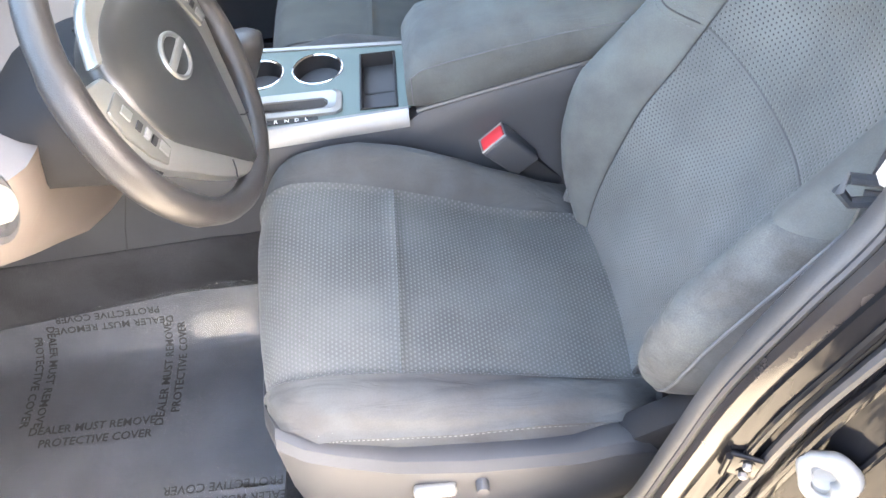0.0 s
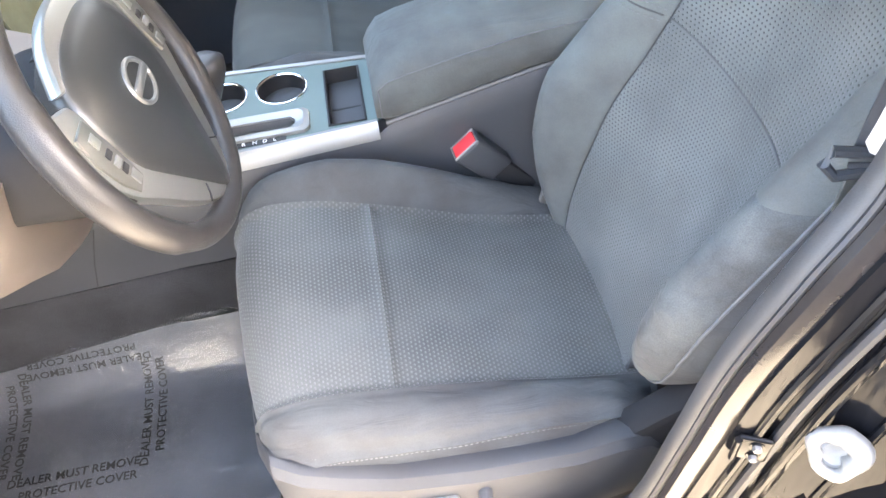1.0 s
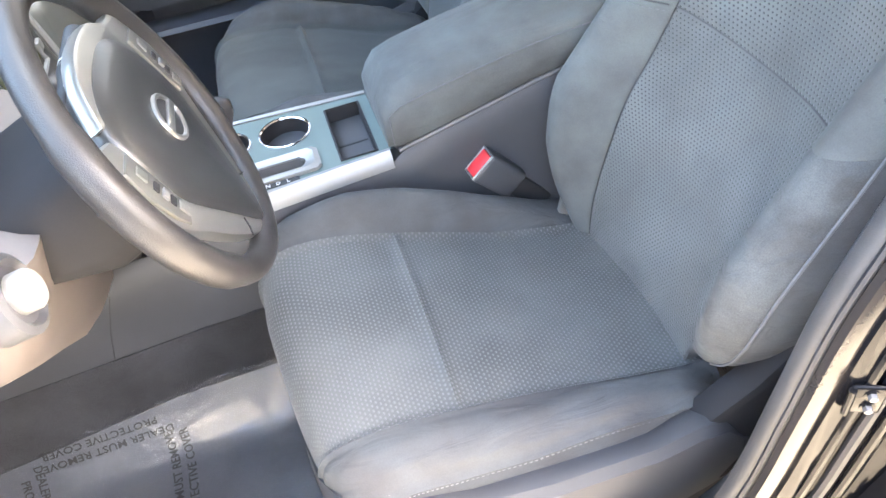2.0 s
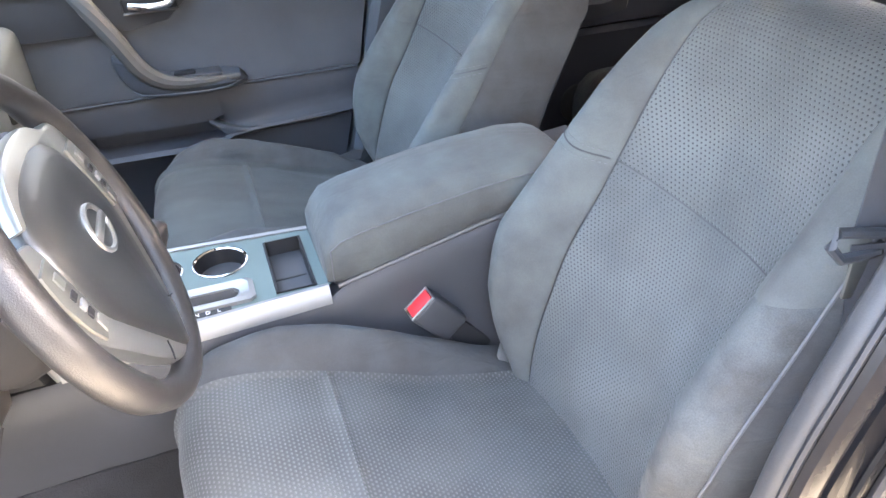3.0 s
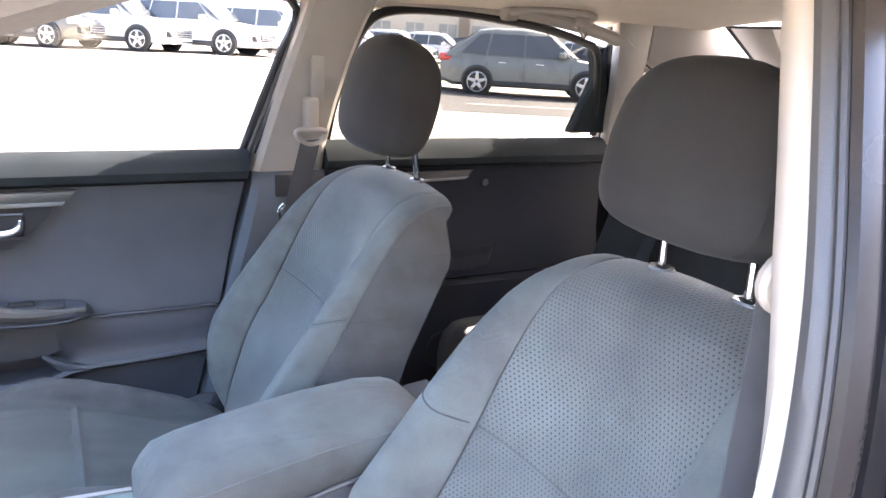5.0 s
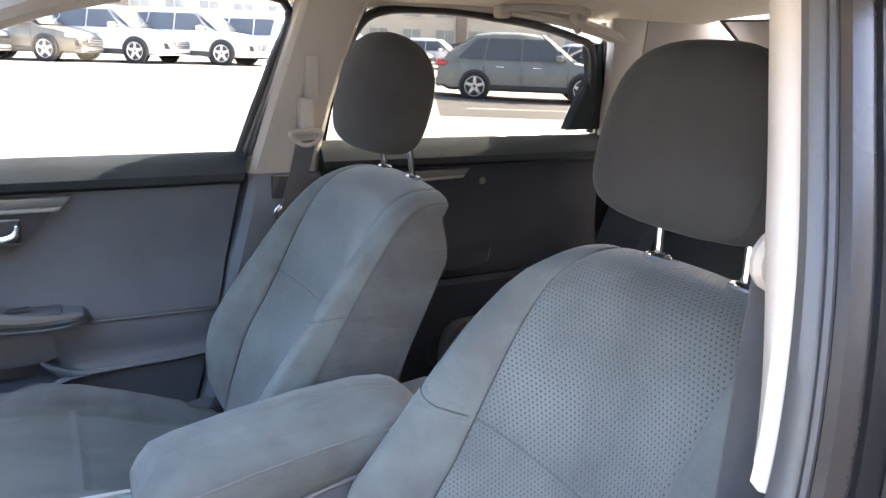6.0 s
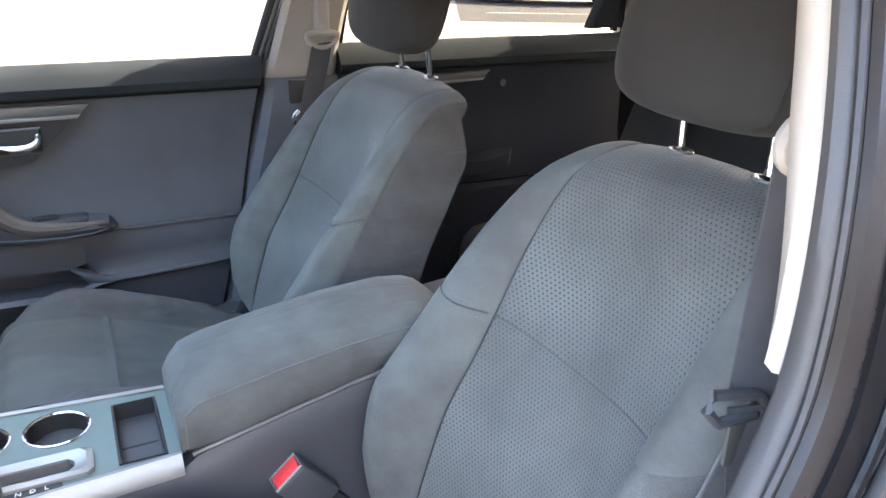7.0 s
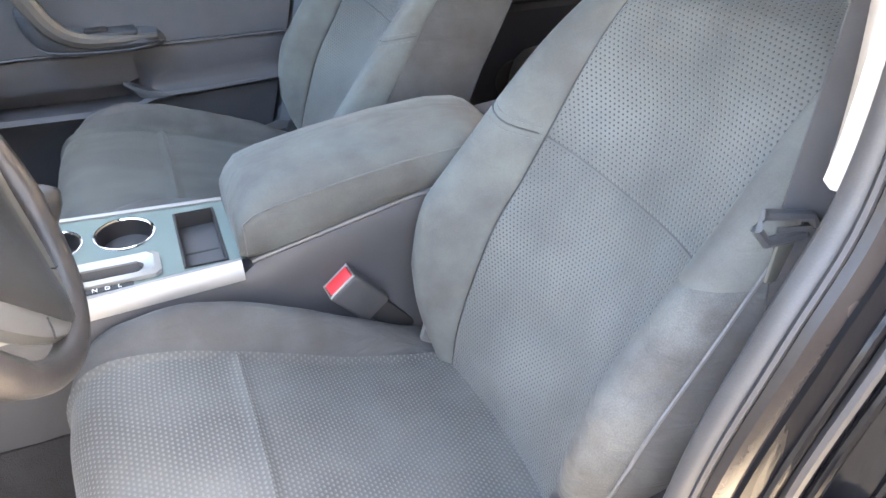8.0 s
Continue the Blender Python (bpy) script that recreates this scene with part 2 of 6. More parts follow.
def rbox(lo, hi, r=0.01, seg=2, m=None, bm=None):
    """A box from corner lo to corner hi with rounded edges, put through m."""
    bm = bm or bmesh.new()
    lo, hi = Vector(lo), Vector(hi)
    made = bmesh.ops.create_cube(bm, size=1.0, matrix=Matrix.Translation((lo + hi) / 2) @ Matrix.Diagonal((*(hi - lo), 1)))["verts"]
    r = min(r, 0.49 * min(hi - lo))
    if r > 0:
        edges = list({e for v in made for e in v.link_edges})
        res = bmesh.ops.bevel(bm, geom=edges, offset=r, segments=seg, profile=0.5, affect="EDGES", clamp_overlap=True)
        made = list({v for f in res["faces"] for v in f.verts} | {v for v in made if v.is_valid})
    if m is not None:
        bmesh.ops.transform(bm, matrix=m, verts=made)
    return bm


def loft(rings, closed=True, caps=True, bm=None):
    """A skin through rings of equal count."""
    bm = bm or bmesh.new()
    vs = [[bm.verts.new(p) for p in ring] for ring in rings]
    n = len(rings[0])
    for a, b in zip(vs, vs[1:]):
        for i in range(n if closed else n - 1):
            j = (i + 1) % n
            bm.faces.new((a[i], a[j], b[j], b[i]))
    if caps and closed:
        bm.faces.new(vs[0][::-1])
        bm.faces.new(vs[-1])
    bmesh.ops.recalc_face_normals(bm, faces=bm.faces)
    return bm


def smooth_path(pts, n):
    """n points along a curve through pts, by length (Catmull-Rom)."""
    p = np.array(pts, float)
    q = np.vstack([2 * p[0] - p[1], p, 2 * p[-1] - p[-2]])
    out = []
    for i in range(1, len(q) - 2):
        for s in np.linspace(0, 1, 24, endpoint=False):
            a, b, c, d = q[i - 1], q[i], q[i + 1], q[i + 2]
            out.append(0.5 * (2 * b + (c - a) * s + (2 * a - 5 * b + 4 * c - d) * s * s + (3 * b - a - 3 * c + d) * s ** 3))
    out.append(p[-1])
    out = np.array(out)
    ln = np.r_[0, np.cumsum(np.linalg.norm(np.diff(out, axis=0), axis=1))]
    t = np.linspace(0, ln[-1], n)
    return np.stack([np.interp(t, ln, out[:, k]) for k in range(p.shape[1])], -1)


def tube(pts, r, n=8, closed=False, flat=1.0, up=(0, 0, 1), bm=None, smooth=0):
    """A round or flattened bar along pts. r: a radius, or one for each point."""
    if smooth:
        pts = smooth_path(pts, smooth)
    p = [Vector(x) for x in pts]
    rad = [r] * len(p) if isinstance(r, (int, float)) else list(r)
    rings = []
    for i, c in enumerate(p):
        a = p[i - 1] if i or closed else p[0]
        b = p[(i + 1) % len(p)] if i + 1 < len(p) or closed else p[-1]
        d = (b - a).normalized()
        side = d.cross(Vector(up))
        side = side.normalized() if side.length > 1e-4 else d.orthogonal().normalized()
        nrm = side.cross(d)
        rings.append([c + rad[i] * (math.cos(k) * side + flat * math.sin(k) * nrm) for k in (2 * math.pi * j / n for j in range(n))])
    if closed:
        rings.append(rings[0])
        out = loft(rings, caps=False, bm=bm)
        bmesh.ops.remove_doubles(out, verts=out.verts, dist=1e-6)
        return out
    return loft(rings, bm=bm)


def prism(outline, axis, a, b, r=0.0, bm=None):
    """An outline of pairs pushed along an axis from a to b, with bevelled edges. axis y: pairs are (x, z); x: (y, z); z: (x, y)."""
    bm = bm or bmesh.new()
    put = {"y": lambda p, t: (p[0], t, p[1]), "x": lambda p, t: (t, p[0], p[1]), "z": lambda p, t: (p[0], p[1], t)}[axis]
    lo = [bm.verts.new(put(p, a)) for p in outline]
    hi = [bm.verts.new(put(p, b)) for p in outline]
    n = len(outline)
    faces = [bm.faces.new((lo[i], lo[(i + 1) % n], hi[(i + 1) % n], hi[i])) for i in range(n)]
    faces += [bm.faces.new(lo[::-1]), bm.faces.new(hi)]
    bmesh.ops.recalc_face_normals(bm, faces=faces)
    if r:
        edges = list({e for f in faces[-2:] for e in f.edges})
        bmesh.ops.bevel(bm, geom=edges, offset=r, segments=2, profile=0.5, affect="EDGES", clamp_overlap=True)
    return bm


def lathe(profile, m, n=24, bm=None, caps=True):
    """(radius, height) pairs turned round the z axis of m."""
    rings = []
    for r, h in profile:
        rings.append([m @ Vector((r * math.cos(k), r * math.sin(k), h)) for k in (2 * math.pi * j / n for j in range(n))])
    return loft(rings, bm=bm, caps=caps)


def skin(S, u0, u1, v0, v1, nu, nv, puff=0.004, edge=0.012, flip=False, wrinkle=0.0, seed=0.0, sink=(1, 1, 1, 1)):
    """A sewn panel of a curved form S(u, v): its edges sink into seams and its UV is in metres. v0 and v1 may follow u.
    sink: whether the edges at u0, u1, v0 and v1 are sewn in."""
    f0 = v0 if callable(v0) else (lambda u: v0)
    f1 = v1 if callable(v1) else (lambda u: v1)
    P = np.zeros((nu, nv, 3))
    for i in range(nu):
        u = u0 + (u1 - u0) * i / (nu - 1)
        for j in range(nv):
            s = j / (nv - 1)
            P[i, j] = S(u, f0(u) + (f1(u) - f0(u)) * s)
    du, dv = np.gradient(P, axis=0), np.gradient(P, axis=1)
    N = np.cross(du, dv)
    N /= np.linalg.norm(N, axis=2, keepdims=True) + 1e-12
    if flip:
        N = -N
    lu = np.zeros((nu, nv))
    lu[1:] = np.cumsum(np.linalg.norm(np.diff(P, axis=0), axis=2), axis=0)
    lv = np.zeros((nu, nv))
    lv[:, 1:] = np.cumsum(np.linalg.norm(np.diff(P, axis=1), axis=2), axis=1)
    big = 9.0
    d = np.minimum.reduce([lu if sink[0] else big + 0 * lu, (lu[-1:] - lu) if sink[1] else big + 0 * lu,
                           lv if sink[2] else big + 0 * lv, (lv[:, -1:] - lv) if sink[3] else big + 0 * lv])
    off = -puff * np.clip(1 - d / edge, 0, 1) ** 2
    if wrinkle:
        for i in range(nu):
            for j in range(nv):
                q = Vector((P[i, j, 0] * 9 + seed, P[i, j, 1] * 22, P[i, j, 2] * 14))
                off[i, j] += wrinkle * min(1.0, d[i, j] / 0.022) * (noise.noise(q) + 0.5 * noise.noise(q * 2.3))
    P = P + N * off[..., None]
    bm = bmesh.new()
    uvl = bm.loops.layers.uv.new("UVMap")
    vs = [[bm.verts.new(P[i, j]) for j in range(nv)] for i in range(nu)]
    mid_u = lu[:, nv // 2]
    mid_v = lv[nu // 2]
    for i in range(nu - 1):
        for j in range(nv - 1):
            ids = [(i, j), (i + 1, j), (i + 1, j + 1), (i, j + 1)]
            if flip:
                ids = ids[::-1]
            fc = bm.faces.new([vs[a][b] for a, b in ids])
            for lp, (a, b) in zip(fc.loops, ids):
                lp[uvl].uv = (mid_u[a] - mid_u[nu // 2], mid_v[b])
    return bm


def lettering(words, size, m, material, parent, name="lettering", depth=0.0004):
    cu = bpy.data.curves.new(name, "FONT")
    cu.body, cu.size, cu.align_x, cu.align_y = words, size, "CENTER", "CENTER"
    cu.extrude = depth
    cu.resolution_u = 2
    cu.offset = 0.012 * size
    tmp = bpy.data.objects.new(name, cu)
    scene.collection.objects.link(tmp)
    bpy.context.view_layer.update()
    me = bpy.data.meshes.new_from_object(tmp)
    bpy.data.objects.remove(tmp)
    me.transform(Matrix.Translation(-root_of(parent).location) @ m)
    me.materials.append(material)
    ob = new(name, me)
    ob.parent = parent
    return ob


def ramp_of(pairs):
    xs, ys = zip(*pairs)
    return lambda t: float(np.interp(t, xs, ys))


# ---- seats ----
# section of a backrest bolster from the sewn line round to the rear edge: way along, width, depth, swell
FOLD_IN = smooth_path([(0, 0, 0, 0), (0.20, 0.40, 0, 0.82), (0.40, 0.74, 0.01, 1.0), (0.54, 0.90, 0.05, 0.66), (0.66, 0.985, 0.18, 0.12), (0.80, 1.0, 0.52, 0), (1.0, 0.97, 1, 0)], 80)
FOLD_OUT = smooth_path([(0, 0, 0, 0), (0.14, 0.22, 0, 0.78), (0.30, 0.52, 0, 1.0), (0.46, 0.80, 0.03, 0.72), (0.62, 0.985, 0.12, 0.10), (0.80, 1.0, 0.52, 0), (1.0, 0.97, 1, 0)], 80)


def make_seat(name, cy, dx, side, label, powered, bx=0.0, rest=(0.335, 1.245), twist=0.0, squat=1.0):
    """A front bucket seat. cy: its middle; side: -1 where its outer flank faces -y, +1 where it faces +y; bx: how far the
    backrest is wound back; rest: place of the head restraint along x and z; twist: how far the cushion has sat out of true."""
    seat = thing(name, (-0.2 + dx, cy, 0.30), label, "car seat", "front seats")
    flip = side > 0

    def put(x, b, z, c=0.0):
        return np.array((x + dx, cy + c - side * b, z))

    # cushion: b runs from the outer flank (negative) to the inner one
    line = smooth_path([(-0.436, 0.43), (-0.460, 0.50), (-0.470, 0.575), (-0.462, 0.626), (-0.430, 0.654), (-0.36, 0.654), (-0.276, 0.634), (-0.194, 0.609), (-0.107, 0.580), (0.0, 0.552), (0.08, 0.54)], 120)
    tang = np.gradient(line, axis=0)
    tang /= np.linalg.norm(tang, axis=1, keepdims=True)
    vs = np.linspace(0, 1, 120)
    cross_v = float(vs[np.argmin(np.abs(line[:, 0] + 0.276) + 5 * (line[:, 1] < 0.61))])
    outer = smooth_path([(-0.153, 0), (-0.170, 0.016), (-0.196, 0.017), (-0.216, 0.000), (-0.226, -0.030)], 40)
    if not powered:
        outer = smooth_path([(-0.167, 0), (-0.186, 0.030), (-0.208, 0.040), (-0.232, 0.012), (-0.240, -0.05)], 40)
    inner = smooth_path([(0.167, 0), (0.188, 0.036), (0.214, 0.050), (0.240, 0.018), (0.250, -0.06)], 40)

    def cushion(u, v):
        x, z = (np.interp(v, vs, line[:, k]) for k in (0, 1))
        tx, tz = (np.interp(v, vs, tang[:, k]) for k in (0, 1))
        nx, nz = -tz, tx
        if abs(u) <= 0.5:
            b, h = u / 0.5 * (0.153 if u < 0 and powered else 0.167), 0.006 * (1 - (2 * u) ** 2)
        else:
            q = (abs(u) - 0.5) / 0.5
            tab = outer if u < 0 else inner
            b, h = (np.interp(q, np.linspace(0, 1, 40), tab[:, k]) for k in (0, 1))
            if u < 0 and not powered and h > 0:
                h *= np.interp(x, (-0.46, -0.40, -0.34, -0.18, -0.09, 0.0, 0.05), (0.15, 0.60, 1.0, 1.0, 0.75, 0.2, -0.3))
            if u < 0 and powered:
                h += q * np.interp(x, (-0.45, -0.30, -0.20, -0.10, 0.0), (-0.026, -0.030, -0.022, 0.004, 0.014))
            if u < 0 and v > 0.86:
                h -= 0.07 * ((v - 0.86) / 0.13) ** 2 * min(1.0, q * 3)
            if u > 0:
                h *= np.interp(x, (-0.46, -0.40, -0.34, -0.26, -0.18, -0.09, 0.0, 0.05), (0.15, 0.50, 0.95, 1.05, 1.0, 0.75, 0.2, -0.3)) if h > 0 else 1
        h += twist * max(-1.0, min(1.0, b / 0.167)) * np.interp(x, (-0.43, -0.28, -0.13), (1.0, 0.15, -0.7))
        lead = 0.045 * max(0.0, abs(b) / 0.24 - 0.35) ** 2.0 * np.interp(v, (0.3, 0.55), (1, 0))
        if u < -0.5:
            lead += (0.009 * min(1.0, 11 * (-0.5 - u) / 0.5) + 0.10 * min(1.0, max(0.0, abs(b) - 0.162) / 0.10) ** 1.2) * np.interp(v, (0.06, 0.16, 0.26, 0.40), (1.0, 0.85, 0.4, 0.0))
        return put(x + nx * h + lead, b, z + nz * h - lead * 0.4)

    part("front_seat_panel", skin(cushion, -0.5, 0.5, 0.02, cross_v, 46, 40, flip=flip, puff=0.007, edge=0.011, sink=(1, 1, 0, 1), wrinkle=0.0012, seed=2.4), KNIT_SEAT if powered else KNIT_SHADED, seat, "perforated grey knit panel")
    part("rear_seat_panel", skin(cushion, -0.5, 0.5, cross_v, 1, 46, 40, 0.007, 0.011, flip, 0.0016, 4.6), KNIT_SEAT if powered else KNIT_SHADED, seat, "perforated grey knit panel")
    part("seam", tube([cushion(u, cross_v) - np.array((0, 0, 0.0052)) for u in np.linspace(-0.49, 0.49, 30)], 0.0022, 6), SHADED_SUEDE, seat)
    # the outer bolster: an upper pad and a lower one that meet in a stitched seam curving up round the front corner
    def seam_at(v):
        return float(np.interp(v, (0.02, 0.12, 0.20, 0.28, 0.36, 0.60, 0.97), (0.04, 0.06, 0.12, 0.26, 0.38, 0.38, 0.33)))

    def upper_pad(s, v):
        return cushion(-0.5 - seam_at(v) * s, v)

    def lower_pad(s, v):
        w = seam_at(v)
        return cushion(-0.5 - w - (0.5 - w) * s, v)

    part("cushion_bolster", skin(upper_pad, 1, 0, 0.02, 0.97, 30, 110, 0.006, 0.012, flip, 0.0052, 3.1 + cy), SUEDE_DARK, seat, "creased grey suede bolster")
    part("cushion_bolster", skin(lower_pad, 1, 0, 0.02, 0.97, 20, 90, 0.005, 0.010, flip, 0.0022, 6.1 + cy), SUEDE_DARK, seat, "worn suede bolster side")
    sew = bmesh.new()
    for s in (0.93, 1.07):
        row = []
        for v in np.linspace(0.10, 0.96, 200):
            row.append(upper_pad(s, v) + np.array((0, 0, -0.0006)))
        for k in range(0, 198, 2):
            tube([row[k], row[k + 1]], 0.0012, 5, bm=sew)
    part("stitching", sew, PALE_THREAD, seat, "pale rows of stitches")
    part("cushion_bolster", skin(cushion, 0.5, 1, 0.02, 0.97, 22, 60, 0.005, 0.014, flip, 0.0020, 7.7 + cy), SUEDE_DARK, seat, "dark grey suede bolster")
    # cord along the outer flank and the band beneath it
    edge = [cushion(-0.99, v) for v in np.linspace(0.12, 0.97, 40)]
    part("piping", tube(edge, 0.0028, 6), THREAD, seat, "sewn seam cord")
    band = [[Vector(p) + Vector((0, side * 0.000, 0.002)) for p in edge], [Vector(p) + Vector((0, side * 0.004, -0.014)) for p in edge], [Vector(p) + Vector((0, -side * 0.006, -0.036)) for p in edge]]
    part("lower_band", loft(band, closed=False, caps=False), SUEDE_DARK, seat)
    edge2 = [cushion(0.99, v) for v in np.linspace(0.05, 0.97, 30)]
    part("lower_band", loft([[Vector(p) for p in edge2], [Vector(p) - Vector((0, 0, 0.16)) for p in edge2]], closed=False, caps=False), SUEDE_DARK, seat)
    base = rbox(put(-0.43, -0.215, 0.37), put(0.10, 0.225, 0.50), 0.02)
    part("seat_pan", base, PLASTIC, seat)
    for b in (-0.19, 0.19):
        part("seat_rail", rbox(put(-0.40, b - 0.022, 0.285), put(0.14, b + 0.022, 0.375), 0.008), RUBBER, seat)
    # moulded flank cover
    rings = []
    for x, top, out in ((-0.466, 0.585, -0.120), (-0.456, 0.604, -0.180), (-0.436, 0.618, -0.222), (-0.400, 0.618, -0.242), (-0.355, 0.606, -0.250), (-0.29, 0.590, -0.257), (-0.20, 0.582, -0.262), (-0.07, 0.575, -0.262), (-0.02, 0.588, -0.262), (0.02, 0.578, -0.258), (0.05, 0.535, -0.252), (0.13, 0.50, -0.246)):
        low = 0.405 if x < 0 else 0.41
        rings.append([put(x, out + 0.045, top - 0.012), put(x, out + 0.024, top - 0.002), put(x, out + 0.012, top - 0.004), put(x, out + 0.002, top - 0.016), put(x, out, 0.50), put(x, out + 0.010, low + 0.012), put(x, out + 0.030, low), put(x, out + 0.055, low)])
    part("flank_cover", loft(rings), PLASTIC, seat, "moulded charcoal plastic cover")
    if powered:
        part("seat_switch", rbox(put(-0.277, -0.272, 0.526), put(-0.222, -0.256, 0.545), 0.006, 3), SILVER, seat, "pale slide switch")
        part("seat_switch", loft([[put(-0.190 + 0.009 * k * math.cos(a), -0.258 - 0.016 * s, 0.538 + 0.012 * k * math.sin(a)) for a in np.linspace(0, 2 * math.pi, 12, endpoint=False)] for k, s in ((1, 0), (1, 0.6), (0.8, 1.0))]), PLASTIC, seat, "dark recline knob")
    part("recliner_cover", prism([(px_ + dx, pz_) for px_, pz_ in ((-0.07, 0.42), (0.12, 0.42), (0.19, 0.56), (0.18, 0.70), (0.12, 0.70), (0.05, 0.62), (-0.02, 0.570), (-0.06, 0.55))], "y", cy + side * 0.205, cy + side * 0.248, 0.012), SHROUD, seat, "matt black recliner cover")

    # backrest: the sewn line beside the middle panel and the rear edge of the flank, from the foot to the crown
    rows = smooth_path([(0.022, 0.53, 0.150, 0.53), (0.032, 0.60, 0.175, 0.60), (0.058, 0.69, 0.210, 0.69), (0.085, 0.765, 0.235, 0.765), (0.125, 0.835, 0.260, 0.835), (0.158, 0.90, 0.290, 0.895), (0.183, 0.95, 0.316, 0.945), (0.210, 1.00, 0.337, 0.985), (0.240, 1.045, 0.343, 1.020), (0.270, 1.074, 0.345, 1.044), (0.302, 1.089, 0.347, 1.060), (0.332, 1.095, 0.349, 1.068), (0.360, 1.094, 0.352, 1.072)], 160)
    rv = np.linspace(0, 1, 160)
    half = ramp_of([(0.50, 0.165), (0.57, 0.185), (0.62, 0.220), (0.68, 0.246), (0.78, 0.254), (0.88, 0.247), (0.95, 0.240), (1.00, 0.234), (1.04, 0.226), (1.07, 0.213), (1.10, 0.190)])
    out_half = ramp_of([(0.50, 0.08), (0.53, 0.11), (0.56, 0.148), (0.59, 0.182), (0.62, 0.212), (0.65, 0.232), (0.69, 0.246), (0.73, 0.252), (0.78, 0.254), (0.88, 0.247), (0.95, 0.240), (1.00, 0.234), (1.04, 0.226), (1.07, 0.213), (1.10, 0.190)])
    mid = ramp_of([(0.50, 0.138), (0.65, 0.148), (0.95, 0.151), (1.06, 0.150), (1.10, 0.142)])
    crest = ramp_of([(0.53, 0.010), (0.58, 0.030), (0.63, 0.050), (0.68, 0.066), (0.73, 0.074), (0.78, 0.079), (0.83, 0.073), (0.88, 0.061), (0.93, 0.048), (0.98, 0.034), (1.03, 0.019), (1.08, 0.004)])
    out_crest = ramp_of([(0.50, -0.06), (0.54, -0.040), (0.58, -0.010), (0.62, 0.016), (0.66, 0.040), (0.71, 0.058), (0.78, 0.066), (0.83, 0.064), (0.88, 0.055), (0.93, 0.043), (0.98, 0.030), (1.03, 0.017), (1.08, 0.003)])
    cup = ramp_of([(0.50, 0.004), (0.60, 0.012), (0.68, 0.030), (0.78, 0.042), (0.95, 0.040), (1.04, 0.026), (1.09, -0.004), (1.12, -0.006)])

    def back(u, v):
        x, z, xr, zr = (np.interp(v, rv, rows[:, k]) for k in range(4))
        top = min(1.0, max(0.0, (v - 0.70) / 0.22))
        top = top * top * (3 - 2 * top)
        m0 = mid(z)
        if abs(u) <= 0.5:
            e = 1 - (2 * u) ** 2
            lift = 0.010 * e * top
            return put(x + bx + cup(z) * e * (1 - 0.6 * top), u / 0.5 * m0, z + lift)
        q = (abs(u) - 0.5) / 0.5
        hw, c = (half(z), crest(z)) if u > 0 else (out_half(z), out_crest(z))
        g = hw - m0
        fold = FOLD_IN if u > 0 else FOLD_OUT
        share, w, k = (np.interp(q, fold[:, 0], fold[:, n]) for n in (1, 2, 3))
        b = m0 + share * g
        x, z = x + (xr - x) * w - c * k, z + (zr - z) * w - 0.012 * top * min(1.0, q * 1.6) ** 2
        return put(x + bx, b if u > 0 else -b, z)

    climb = lambda z: float(np.interp(z, rows[:110, 1], rv[:110]))
    lum = lambda u: climb(0.886 - 0.018 * math.cos(math.pi * min(1, abs(u) * 2) / 2) + max(0, abs(u) - 0.5) * 0.10)
    part("lower_back_panel", skin(back, -0.5, 0.5, 0.0, lum, 44, 60, 0.0022, 0.010, not flip), KNIT_FINE, seat, "perforated grey knit panel")
    part("upper_back_panel", skin(back, -0.5, 0.5, lum, 1.0, 44, 64, 0.0022, 0.010, not flip, sink=(1, 1, 1, 0)), KNIT, seat, "perforated grey knit panel")
    for a, b, w in ((-1, -0.5, 0.0022), (0.5, 1, 0.0012)):
        mat_low = SUEDE_WORN if a < -0.6 and powered else SUEDE
        edge_u = 0.755 if a < -0.6 else 0.80
        fa, fb = (-edge_u, b) if a < -0.6 else (a, edge_u)
        sa, sb = (a, -edge_u) if a < -0.6 else (edge_u, b)
        part("backrest_bolster", skin(back, fa, fb, 0.0, lum, 60, 50, 0.0018, 0.005, not flip, w, 1.3 + cy), mat_low, seat, "brushed grey suede bolster")
        part("backrest_bolster", skin(back, fa, fb, lum, 1.0, 60, 60, 0.0012, 0.005, not flip, 0.0008, 5.3, (1, 1, 1, 0)), SUEDE, seat, "grey suede shoulder")
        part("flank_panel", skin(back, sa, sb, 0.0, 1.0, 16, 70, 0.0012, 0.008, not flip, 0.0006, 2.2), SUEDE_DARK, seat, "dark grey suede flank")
        if a > 0:
            us = np.linspace(a, edge_u, 44)[2:-1]
            sew = bmesh.new()
            for off in (-0.012, 0.012):
                for ua, ub in zip(us[::2], us[1::2]):
                    tube([back(ua, lum(ua) + off), back(ub, lum(ub) + off)], 0.0008, 5, bm=sew)
            part("stitching", sew, THREAD, seat, "rows of grey stitches")
            part("seam", tube([back(u, lum(u)) for u in us], 0.0011, 6), SUEDE_DARK, seat)
        rim = [back(-edge_u if a < -0.6 else edge_u, v) for v in np.linspace(0.10 if a < -0.6 else 0.02, 0.93, 50)]
        part("piping", tube(rim, 0.0007 if a > 0 else 0.0022, 6), SUEDE_DARK if a > 0 else THREAD, seat, "sewn seam cord")
    for u in (-0.5, 0.5):
        part("seam", tube([back(u, v) + np.array((0.0030, 0, -0.001)) for v in np.linspace(0.02, 0.985, 60)], 0.0014, 6), SUEDE_DARK, seat)
        part("seam", tube([cushion(u, v) - np.array((0, 0, 0.004)) for v in np.linspace(0.05, 0.97, 50)], 0.005, 6), SUEDE_DARK, seat)
